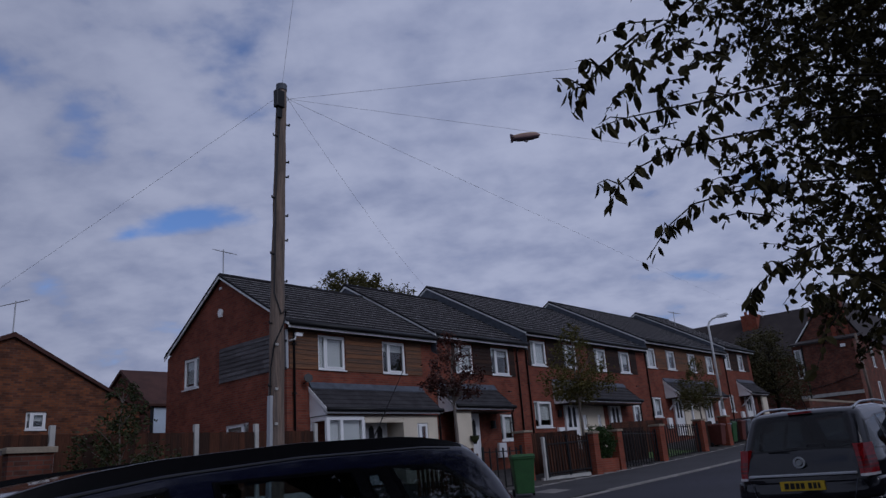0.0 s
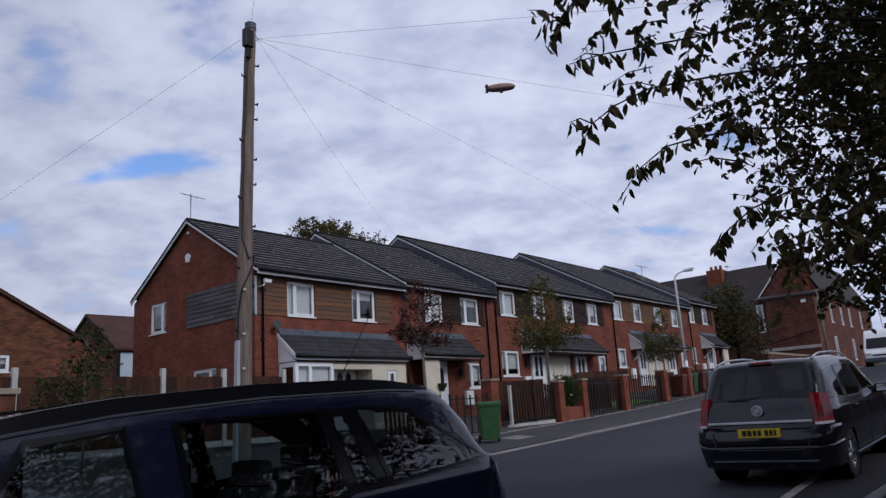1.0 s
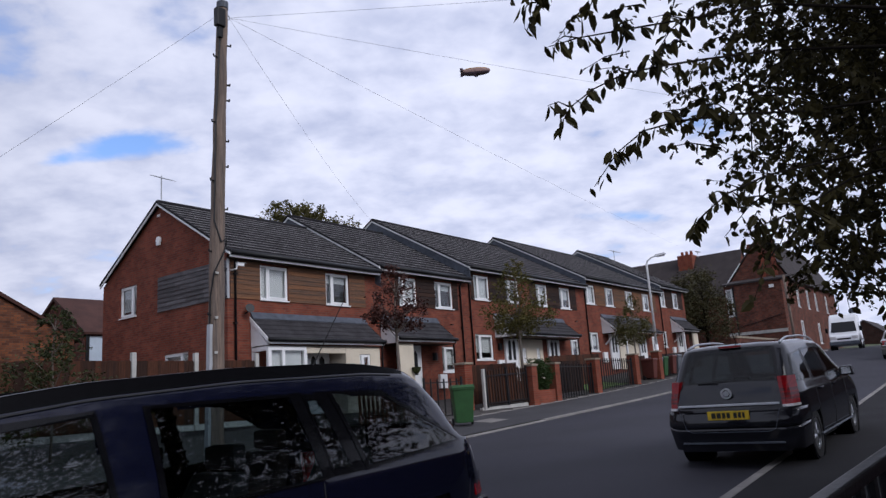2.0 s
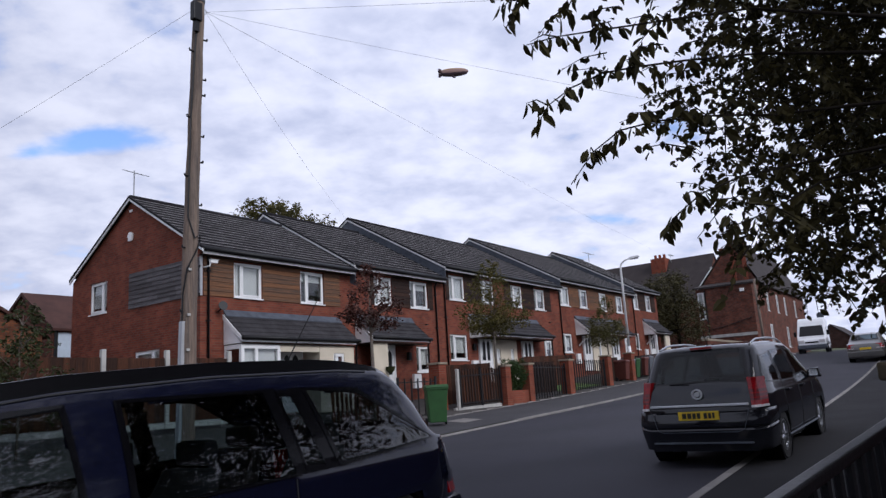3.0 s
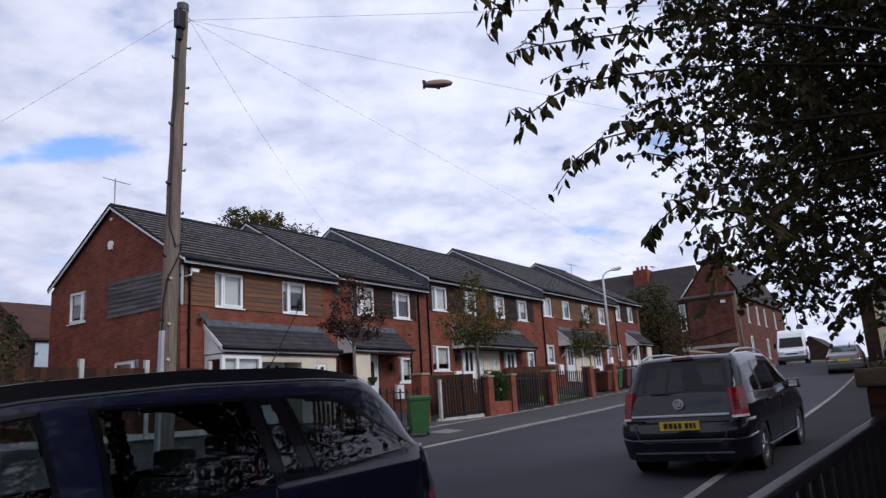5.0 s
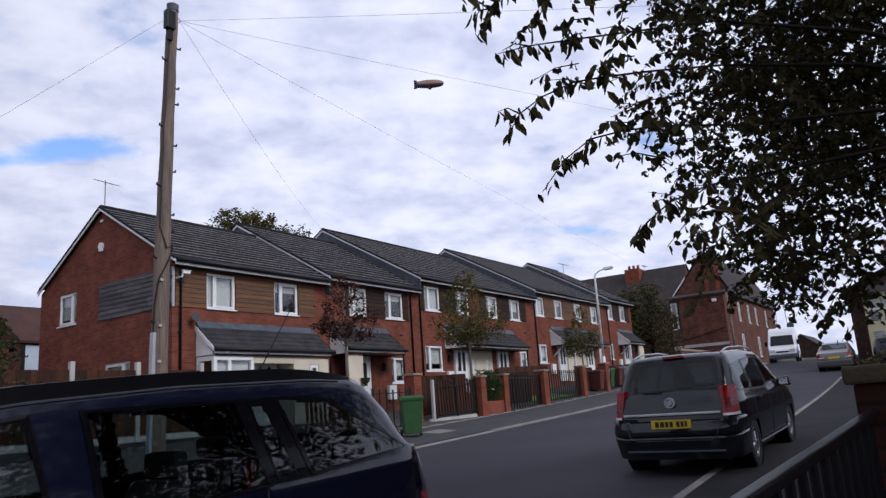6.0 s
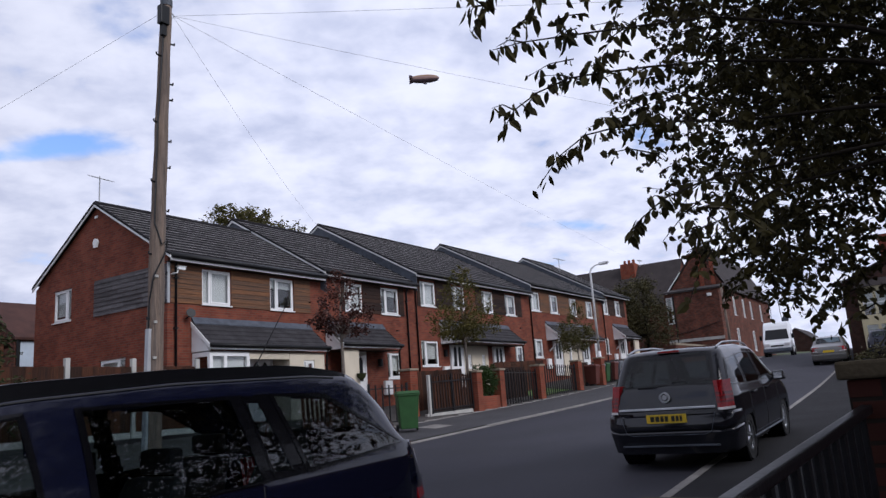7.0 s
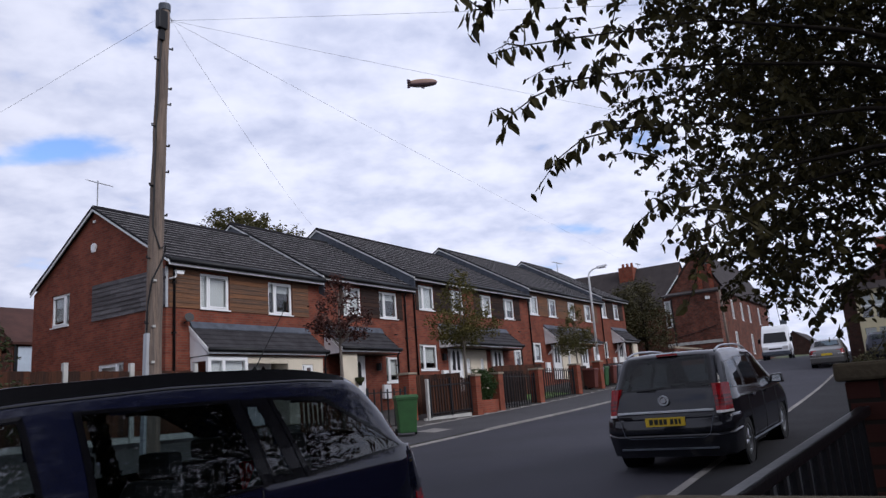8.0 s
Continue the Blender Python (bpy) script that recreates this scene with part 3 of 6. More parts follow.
def porch(parent, x0, x1, z_wall, z_front, y_front, end_panel=True):
    """A lean-to tiled roof over the doors, with a gutter and white boards."""
    s = Shape()
    tile_courses(s, x0, x1, y_front, z_front, FRONT - 0.005, z_wall, 5)
    r = part("porch_roof", s, TILE_PORCH, parent, "small lean-to roof of grey tiles")
    part("flashing", Shape().hexa([(x0, FRONT - 0.14, z_wall - 0.07), (x1, FRONT - 0.14, z_wall - 0.07), (x1, FRONT, z_wall + 0.04), (x0, FRONT, z_wall + 0.04)],
                                  [(x0, FRONT - 0.14, z_wall - 0.045), (x1, FRONT - 0.14, z_wall - 0.045), (x1, FRONT - 0.004, z_wall + 0.15), (x0, FRONT - 0.004, z_wall + 0.15)]), LEAD, r)
    part("gutter", Shape().tube([(x0 - 0.03, y_front - 0.05, z_front - 0.02), (x1 + 0.03, y_front - 0.05, z_front - 0.02)], 0.07, 8), GUTTER, r, smooth=True)
    part("fascia", Shape().box(x0, x1, y_front, y_front + 0.025, z_front - 0.14, z_front - 0.03), UPVC, r)
    part("soffit", Shape().box(x0 + 0.02, x1 - 0.02, y_front + 0.03, FRONT - 0.003, z_front - 0.2, z_front - 0.17), WOOD_DARK, r)
    for x in (x0, x1):
        part("end_board", Shape().prism_x([(y_front - 0.0, z_front - 0.12), (FRONT - 0.003, z_wall - 0.16), (FRONT - 0.003, z_wall), (y_front - 0.0, z_front + 0.01)], x - 0.03, x - 0.004) if x == x0 else
             Shape().prism_x([(y_front, z_front - 0.12), (FRONT - 0.003, z_wall - 0.16), (FRONT - 0.003, z_wall), (y_front, z_front + 0.01)], x + 0.004, x + 0.03), UPVC, r)
    if end_panel:
        part("end_panel", Shape().prism_x([(y_front + 0.06, z_front - 0.17), (FRONT - 0.003, z_front - 0.17), (FRONT - 0.003, z_wall - 0.12)], x0 + 0.005, x0 + 0.06), UPVC, r)
    return r


def house(x0, x1, base, eave, uppers, lowers, clad, label, ridge_y, gable=False, far_gable=False, pitch=0.595):
    """One stretch of the terrace under one roof. uppers, lowers: x0, x1, z0, z1 of the windows."""
    h = thing("terraced_house", label, "house", group="houses of the terrace")
    top = eave + 0.1
    RIDGE, BACK = ridge_y, 2 * ridge_y - FRONT
    ridge = eave + 0.13 + pitch * (RIDGE - FRONT + 0.30)
    rear = BACK - 0.02
    holes = [*uppers, *lowers]
    part("front_wall", wall_cells(x0, x1, base - 0.9, top, FRONT, FRONT + 0.28, holes), BRICK, h)
    part("back_wall", Shape().box(x0, x1, BACK - 0.28, BACK, base - 0.9, top), BRICK, h)
    for xa, is_end in ((x0, True), (x1 - 0.28, True)):
        o = [(FRONT + 0.28, base - 0.9), (BACK - 0.28, base - 0.9), (BACK - 0.28, top), (RIDGE, ridge - 0.1), (FRONT + 0.28, top)]
        if xa == x0 and gable:
            s = wall_cells(FRONT + 0.28, BACK - 0.28, base - 0.9, top, 0, 0.28, gable)
            s.v = [(x0 + y, x, z) for x, y, z in s.v]
            s.prism_x([(FRONT, top), (BACK, top), (RIDGE, ridge - 0.06)], x0, x0 + 0.28)
            part("gable_wall", s, BRICK, h)
        else:
            part("side_wall", Shape().prism_x(o, xa, xa + 0.28), BRICK, h)
    # Dark backing in place of unlit rooms.
    part("room_darkness", Shape().box(x0 + 0.3, x1 - 0.3, FRONT + 0.9, FRONT + 0.95, base, top - 0.05).box(x0 + 0.3, x1 - 0.3, FRONT + 0.29, FRONT + 0.9, base + 2.55, base + 2.6), ROOM_SHADE, h)
    # roof
    s = Shape()
    ye = FRONT - 0.30
    ze = eave + 0.13
    xa, xb = x0 - 0.12, x1 - 0.12 if not far_gable else x1 + 0.12
    tile_courses(s, xa, xb, ye, ze, RIDGE, ridge, 15, 0.03, 0.03)
    tile_courses(s, xa, xb, rear, ze + 0.13, RIDGE, ridge, 15)
    r = part("roof", s, TILE, h, "dark grey lapped tiles in level courses")
    # Pale strips paint in the light caught along each course's edge.
    nose = Shape()
    for i in range(1, 15):
        y, z = ye + (RIDGE - ye) * i / 15, ze + (ridge - ze) * i / 15 + 0.062
        nose.hexa([(xa, y - 0.007, z - 0.019), (xb, y - 0.007, z - 0.019), (xb, y + 0.010, z - 0.001), (xa, y + 0.010, z - 0.001)],
                  [(xa, y - 0.007, z + 0.001), (xb, y - 0.007, z + 0.001), (xb, y + 0.010, z + 0.005), (xa, y + 0.010, z + 0.005)])
    tagged(part("tile_nose", nose, TILE_EDGE, r), kind="stuff")
    part("ridge_tile", Shape().tube([(xa, RIDGE, ridge + 0.005), (xb, RIDGE, ridge + 0.005)], 0.10, 8), TILE, r, smooth=True)
    for y_e in (ye, rear):
        # white verge board along the slope, and the blue-grey flank where this roof stands above the next
        q = [(y_e, ze - 0.10), (RIDGE, ridge - 0.10), (RIDGE, ridge - 0.015), (y_e, ze - 0.015)]
        part("verge_board", Shape().prism_x(q, xa - 0.03, xa), UPVC, r)
        part("verge_cap", Shape().prism_x([(y_e, ze - 0.015), (RIDGE, ridge - 0.015), (RIDGE, ridge + 0.055), (y_e, ze + 0.055)], xa - 0.05, xa + 0.0), TILE, r)
        if not gable:
            q = [(y_e + 0.03, ze - 0.8), (RIDGE, ridge - 0.8), (RIDGE, ridge - 0.1), (y_e + 0.03, ze - 0.1)]
            part("flank_lead", Shape().prism_x(q, xa + 0.02, xa + 0.06), LEAD, r)
    part("gutter", Shape().tube([(xa + 0.02, ye - 0.06, ze - 0.03), (xb - 0.02, ye - 0.06, ze - 0.03)], 0.078, 10), GUTTER, h, smooth=True)
    part("fascia", Shape().box(xa + 0.01, xb - 0.01, ye - 0.008, ye + 0.02, ze - 0.172, ze - 0.035), UPVC, h)
    part("soffit", Shape().box(xa + 0.01, xb - 0.01, ye + 0.026, FRONT - 0.003, ze - 0.185, ze - 0.172), WOOD_DARK, h)
    for i, (a, b, c, d) in enumerate(uppers):
        window(h, a, b, c, d, FRONT - 0.02, 1, (0.95, 0.3, 0.8, 0.55)[i % 4])
    for i, (a, b, c, d) in enumerate(lowers):
        window(h, a, b, c, d, FRONT, 1, (0.7, 0.45)[i % 2])
    for a, b, m in clad:
        boards(h, a, b, uppers[0][2] - 0.02, eave - 0.06, FRONT, m, [(p - 0.01, q + 0.01, u - 0.06, w + 0.01) for p, q, u, w in uppers])
    return h


def upper(x0, x1, z0, z1=None):
    return (x0, x1, z0, z0 + 1.10)


# end house with the gable
h1 = house(13.37, 19.98, 1.1, 6.0, [upper(14.59, 15.71, 4.78), upper(17.38, 18.49, 4.78)], [],
           [(13.47, 19.3, WOOD_WARM)], "red brick end-of-terrace house with timber cladding and grey roof", 22.05,
           gable=[(20.42 + 3.05, 20.42 + 4.13, 4.82, 5.90), (20.42, 21.78, 2.25, 3.34)])


def gable_window(parent, y0, y1, z0, z1, x, blind):
    w = window(parent, y0, y1, z0, z1, 0, 1, blind)
    w.matrix_local = pose(x, 0, 0) @ Matrix(((0, 1, 0, 0), (1, 0, 0, 0), (0, 0, 1, 0), (0, 0, 0, 1)))
    return w


gable_window(h1, 23.47, 24.55, 4.82, 5.90, 13.37, 0.8)
gable_window(h1, 20.42, 21.78, 2.25, 3.34, 13.37, 0.5)
boards(h1, 18.4, 22.13, 4.76, 5.93, 13.37, WOOD_GREY, side=True)
part("corner_trim", Shape().box(13.325, 13.40, 18.33, 18.37, 4.74, 5.95), GALV, h1)
downpipe(h1, 13.62, 1.1, 6.1)
part("alarm_box", Shape().disc((13.33, 22.08, 7.19), (1, 0, 0), 0.13, 0.07, 12).box(13.30, 13.36, 21.98, 22.18, 7.02, 7.2), UPVC, h1, "white bell box of a burglar alarm", bevel=0.01)
part("vent_brick", Shape().box(13.34, 13.375, 22.05, 22.2, 8.02, 8.1), UPVC, h1)
porch(h1, 14.2, 19.25, 4.22, 3.46, 17.52)
bay = part("bay_window", Shape().box(14.22, 15.72, 17.62, 17.70, 1.1, 2.15), UPVC, h1, "white framed bay window")
part("bay_side", Shape().box(14.22, 14.30, 17.70, 18.4, 1.1, 2.15), UPVC, bay)
part("bay_head", Shape().box(14.22, 15.72, 17.60, 17.68, 3.13, 3.28), UPVC, bay)
part("bay_head", Shape().box(14.22, 14.30, 17.68, 18.39, 3.13, 3.28), UPVC, bay)
for a, b in ((14.22, 14.34), (14.75, 14.86), (15.62, 15.74)):
    part("bay_post", Shape().box(a, b, 17.60, 17.70, 2.15, 3.13), UPVC, bay)
part("bay_post", Shape().box(14.22, 14.30, 18.28, 18.39, 2.15, 3.13), UPVC, bay)
for q in (Shape().box(14.34, 14.75, 17.65, 17.656, 2.15, 3.13), Shape().box(14.86, 15.62, 17.65, 17.656, 2.15, 3.13), Shape().box(14.25, 14.256, 17.70, 18.28, 2.15, 3.13)):
    part("pane", q, WINDOW_GLASS, bay).visible_shadow = False
part("blind", Shape().box(14.34, 15.62, 17.74, 17.75, 2.15, 3.13), BLIND, bay)
front_door(h1, 16.35, 1.15, 18.29)
part("rendered_wall", wall_cells(17.45, 19.1, 1.1, 3.28, 17.62, 17.72, [(18.1, 18.62, 2.3, 3.02)]), RENDER, h1)
part("rendered_side", Shape().box(17.45, 17.55, 17.72, 18.39, 1.1, 3.28), RENDER, h1)
window(h1, 18.1, 18.62, 2.3, 3.02, 17.60, 1, 0.0)
part("lintel", Shape().box(15.75, 17.44, 17.62, 17.72, 3.05, 3.27), RENDER, h1)
part("porch_lantern", Shape().disc((16.0, 18.26, 2.85), (0, 0, 1), 0.09, 0.3, 8), GUTTER, h1)
downpipe(h1, 19.2, 1.1, 3.46, 17.66)
part("wall_dish", Shape().disc((14.0, 18.15, 4.45), (-0.3, -1, 0.25), 0.14, 0.03, 14).tube([(14.0, 18.12, 4.4), (14.0, 18.4, 4.3)], 0.02, 6), GUTTER, h1, "dark satellite dish on the wall")

h2 = house(19.98, 25.72, 1.3, 6.2, [upper(21.2, 22.25, 4.97), upper(23.4, 24.6, 4.97)], [(23.65, 24.55, 2.38, 3.42)],
           [(21.0, 24.95, WOOD_DARK)], "red brick terraced house with dark timber cladding", 23.10, pitch=0.58)
porch(h2, 20.05, 23.45, 4.4, 3.62, 17.5)
front_door(h2, 21.2, 1.35, 18.29)
part("rendered_wall", Shape().box(20.15, 20.95, 17.62, 17.72, 1.3, 3.45).box(20.85, 20.95, 17.72, 18.39, 1.3, 3.45), RENDER, h2)
part("flower_basket", Shape().tube([(20.9, 17.5, 2.55), (20.9, 17.5, 2.42), (20.9, 17.5, 2.32)], [0.18, 0.15, 0.06], 10), LEAF_DARK, h2)
downpipe(h2, 23.4, 1.3, 3.6, 17.66)
downpipe(h2, 25.1, 1.3, 6.2)

h3 = house(25.72, 36.63, 1.83, 6.75, [upper(26.20, 27.4, 5.50), upper(28.75, 29.9, 5.50), upper(31.52, 32.64, 5.50), upper(33.88, 35.05, 5.50)],
           [(26.06, 27.4, 2.86, 3.98), (34.6, 35.5, 2.9, 3.92)],
           [(25.95, 29.9, WOOD_DARK), (30.9, 35.7, WOOD_DARK)], "pair of red brick terraced houses under one grey roof", 23.70, pitch=0.563)
porch(h3, 27.6, 34.0, 4.80, 4.02, 17.5)
front_door(h3, 28.3, 1.9, 18.29)
front_door(h3, 32.2, 1.9, 18.29)
part("rendered_wall", wall_cells(29.4, 31.6, 1.83, 3.85, 18.33, 18.39, [(29.7, 30.05, 2.75, 3.4), (31.0, 31.3, 2.75, 3.4)]), RENDER, h3)
for a in (29.7, 31.0):
    window(h3, a, a + 0.33, 2.75, 3.4, 18.31, 1, 0.0)
part("lamp_box", Shape().box(27.75, 27.95, 18.28, 18.39, 3.3, 3.6), GUTTER, h3)
downpipe(h3, 25.78, 1.8, 6.75)
downpipe(h3, 33.95, 1.83, 4.0, 17.66)

h4 = house(36.63, 47.5, 2.28, 7.22, [upper(36.86, 38.06, 5.92), upper(39.32, 40.5, 5.92), upper(42.16, 43.3, 5.92), upper(44.70, 45.85, 5.92)],
           [(36.90, 38.0, 3.3, 4.36), (45.6, 46.5, 3.3, 4.32)],
           [(36.80, 46.9, WOOD_WARM)], "pair of red brick houses with warm timber cladding", 23.90, pitch=0.557)
porch(h4, 38.5, 45.0, 5.27, 4.47, 17.5)
front_door(h4, 39.3, 2.3, 18.29)
front_door(h4, 43.4, 2.3, 18.29)
part("rendered_wall", Shape().box(40.5, 43.2, 18.33, 18.39, 2.28, 4.3), RENDER, h4)
part("porch_post", Shape().box(39.9, 40.0, 17.6, 17.7, 2.28, 4.3), UPVC, h4)
downpipe(h4, 36.72, 2.2, 7.2)

h5 = house(47.5, 52.35, 2.7, 7.6, [upper(47.72, 48.75, 6.33), upper(50.02, 51.1, 6.33)], [(47.35 + 0.2, 48.3, 3.62, 4.7)],
           [(47.66, 51.9, WOOD_DARK)], "far end house of the red brick terrace", 23.90, far_gable=True, pitch=0.57)
porch(h5, 49.2, 52.1, 5.6, 4.8, 17.5)
front_door(h5, 50.0, 2.75, 18.29)
part("porch_post", Shape().box(49.3, 49.42, 17.6, 17.72, 2.7, 4.65), UPVC, h5)
part("rendered_wall", Shape().box(51.1, 52.0, 17.62, 17.72, 2.7, 4.6), RENDER, h5)
downpipe(h5, 47.6, 2.6, 7.6)

for hx, hs in ((39.3, h4), (50.0, h5)):
    part("porch_strut", Shape().tube([(hx - 0.55, 18.38, 3.7 if hs is h4 else 4.0), (hx - 0.55, 17.7, 4.3 if hs is h4 else 4.62)], 0.045, 6), UPVC, hs)
for hx, hz, hs in ((27.85, 2.75, h3), (34.3, 2.75, h3), (38.5, 3.15, h4), (49.2, 3.55, h5), (23.55, 2.2, h2)):
    part("meter_box", Shape().box(hx - 0.25, hx + 0.2, 18.28, 18.4, hz - 0.45, hz + 0.1), UPVC, hs, "white meter box on the wall")
part("wall_lantern", Shape().disc((23.0, 18.25, 3.0), (0, 0, 1), 0.1, 0.3, 8), GUTTER, h2)


# ---- kerbs ----
def kerbs(v, x0, x1, name):
    base = thing(name, "line of pale concrete kerb stones", "kerb", kind="structure")
    n = int((x1 - x0) / 0.915)
    me = Shape().box(0.006, 0.909, 0, 0.14, -0.2, 0).mesh("kerb_stone", bevel=0.012)
    me.materials.append(KERB)
    for i in range(n):
        x = x0 + i * 0.915
        ob = new("kerb_stone", me)
        ob.parent = base
        drop = 0.02 if name == "kerb_far" and 12.5 < x < 17.2 else 0.0
        e = 0.0005 if name == "kerb_far" else -0.0005
        z = road_z(x) + lift(v + e) + 0.006 - drop
        ob.matrix_local = pose(x, v + SKEW * x, z, 0, -math.degrees(math.atan(0.0333)), math.degrees(math.atan(SKEW)))
        if name == "kerb_near":
            ob.scale = (1, 0.79, 1)


kerbs(FAR_KERB, -6, 70, "kerb_far")
kerbs(NEAR_KERB - 0.11, -12, 60, "kerb_near")
pit = Shape()
for x0, x1, v0, v1 in ((16.8, 17.75, 10.78, 11.6),):
    pit.add([(x, v + SKEW * x, road_z(x) + lift(v) + 0.006) for x, v in ((x0, v0), (x1, v0), (x1 + 0.3, v1), (x0 + 0.3, v1))], [(0, 1, 2, 3)])
tagged(part("paving_patch", pit, KERB), "pale concrete patches set in the tarmac pavement", "paving", kind="structure")
edge = Shape()
for i in range(40):
    x = 16 + i
    edge.box(x, x + 0.99, FAR_BACK + SKEW * x - 0.03, FAR_BACK + SKEW * x + 0.03, road_z(x) + 0.1, road_z(x) + 0.19)
tagged(part("path_edging", edge, KERB), "thin pale concrete edging along the pavement", "edging", kind="structure")


# ---- telegraph pole and wires ----
PX, PY = 8.29, 11.85
PTOP = 9.68


def telegraph_pole():
    z0 = ground_z(PX, PY)
    p = thing("telegraph_pole", "weathered wooden telegraph pole with steps and a cable box", "pole", (PX, PY, z0))
    h = PTOP - z0

    def axis(z):
        """How far the leaning shaft stands off its foot at that height."""
        return lerp_table([(0, 0.0), (h * 0.2, 0.045), (h * 0.45, 0.09), (h * 0.75, 0.18), (h, 0.26)], z)

    part("shaft", Shape().tube([(axis(h * k / 24) + 0.006 * math.sin(k * 1.7), 0, h * k / 24 - (0.3 if k == 0 else 0)) for k in range(25)], [0.168 - 0.060 * k / 24 + 0.003 * math.sin(k * 2.3) for k in range(25)], 18), POLE_WOOD, p, smooth=True)
    part("cap", Shape().disc((0.26, 0, h + 0.03), (0, 0, 1), 0.12, 0.14, 16), LEAD, p)
    c = part("cable_box", Shape().box(0.0, 0.20, -0.2, -0.06, h - 0.55, h - 0.15), GUTTER, p, "dark plastic cable box", bevel=0.02)
    part("clamp", Shape().box(0.06, 0.16, -0.16, -0.08, h - 0.78, h - 0.55), GUTTER, c)
    part("ring", Shape().disc((0.37, -0.02, h - 0.2), (0, 1, 0), 0.06, 0.015, 12, 0.045), GALV, p)
    ways = [(-0.10, -0.09, h * 0.93), (-0.13, -0.06, h * 0.72), (-0.13, -0.08, h * 0.50), (-0.02, -0.165, h * 0.455), (0.11, -0.14, h * 0.465), (0.14, -0.09, h * 0.45), (0.02, -0.17, h * 0.43), (-0.13, -0.10, h * 0.39), (-0.165, -0.04, h * 0.34), (-0.17, -0.03, h * 0.1)]
    part("cable", Shape().tube([(axis(z) + x, y, z) for x, y, z in ways], 0.016, 6), IRON, p, "black cable wound round the shaft")
    part("cable_guard", Shape().hexa([(-0.20, -0.08, 0), (-0.13, -0.08, 0), (-0.13, 0.02, 0), (-0.20, 0.02, 0)], [(axis(h * 0.285) + q, y, h * 0.285) for q, y in ((-0.19, -0.08), (-0.12, -0.08), (-0.12, 0.02), (-0.19, 0.02))]), GALV, p, "galvanised strip over the cable")
    for i in range(14):
        z = h - 0.85 - i * 0.44 + (0.1 if i % 2 else 0)
        q = 1 if i % 3 != 1 else -1
        a = axis(z)
        part("step", Shape().tube([(a + q * 0.1, -0.03, z), (a + q * 0.2, -0.03, z + 0.01), (a + q * 0.2, -0.03, z + 0.05)], 0.018, 6), IRON, p)
    for z in (2.1, 2.75, 3.6):
        part("tag", Shape().box(axis(z) - 0.12, axis(z) - 0.06, -0.150, -0.12, z, z + 0.045), CONCRETE, p)


telegraph_pole()


def wire(a, b, sag, r=0.003):
    a, b = Vector(a), Vector(b)
    pts = [a.lerp(b, t / 16) - Vector((0, 0, sag * 4 * (t / 16) * (1 - t / 16))) for t in range(17)]
    tagged(part("telephone_wire", Shape().tube(pts, r, 5), WIRE), "thin dark telephone wire strung from the pole", "wire", group="wires of the pole")


hang = (PX + 0.40, PY - 0.03, PTOP - 0.2)
wire((PX + 0.02, PY - 0.1, PTOP - 0.35), (2.75, 26.98, 3.4), 0.05)
wire((PX + 0.26, PY, PTOP), (-1.5, -4.0, 9.2), 0.1)
wire(hang, (13.5, -1.5, 7.1), 0.04)
wire(hang, (24.0, -2.2, 6.1), 0.1)
wire(hang, (25.5, 23.6, 9.95), 0.25, 0.003)
wire(hang, (70.0, 24.5, 14.3), 0.1, 0.0035)


# ---- street lamp ----
def street_lamp():
    x, y = 39.45, 15.7
    z = ground_z(x, y) - 0.05
    t = thing("street_lamp", "pale galvanised street lamp on the pavement", "street lamp", (x, y, z))
    t.scale = (1.127, 1.127, 1.127)
    part("post", Shape().tube([(0, 0, 0), (0, 0, 1.5)], 0.085, 12), LAMP_POST, t, smooth=True)
    part("column", Shape().tube([(0, 0, 1.5), (0, 0, 5.5), (0.01, -0.06, 5.66), (0.05, -0.24, 5.80), (0.09, -0.50, 5.86)], [0.062, 0.05, 0.045, 0.04, 0.036], 12), LAMP_POST, t, smooth=True)
    hd = part("lantern", Shape().hexa([(0.0, -1.0, 5.87), (0.20, -1.0, 5.87), (0.19, -0.46, 5.80), (0.01, -0.46, 5.80)], [(0.03, -0.97, 5.96), (0.17, -0.97, 5.96), (0.15, -0.46, 5.94), (0.04, -0.46, 5.94)]), LAMP_POST, t, bevel=0.02)
    part("bowl", Shape().box(0.03, 0.17, -0.92, -0.55, 5.79, 5.84), LAMP_CLEAR, hd, bevel=0.015)


street_lamp()


# ---- fences, gates, piers ----
def brick_pier(x, y, h=1.35, w=0.45, cap=True, mat=None, z=None):
    z = ground_z(x, y) - 0.1 if z is None else z
    t = thing("brick_pier", "red brick gate pier with a stone cap", "pier", (x, y, z), group="gate piers")
    part("shaft", Shape().box(-w / 2, w / 2, -w / 2, w / 2, 0, h + 0.1), mat or BRICK_PIER, t, bevel=0.008)
    if cap:
        part("cap", Shape().box(-w / 2 - 0.04, w / 2 + 0.04, -w / 2 - 0.04, w / 2 + 0.04, h + 0.1, h + 0.17), STONE, t, bevel=0.012)
    return t


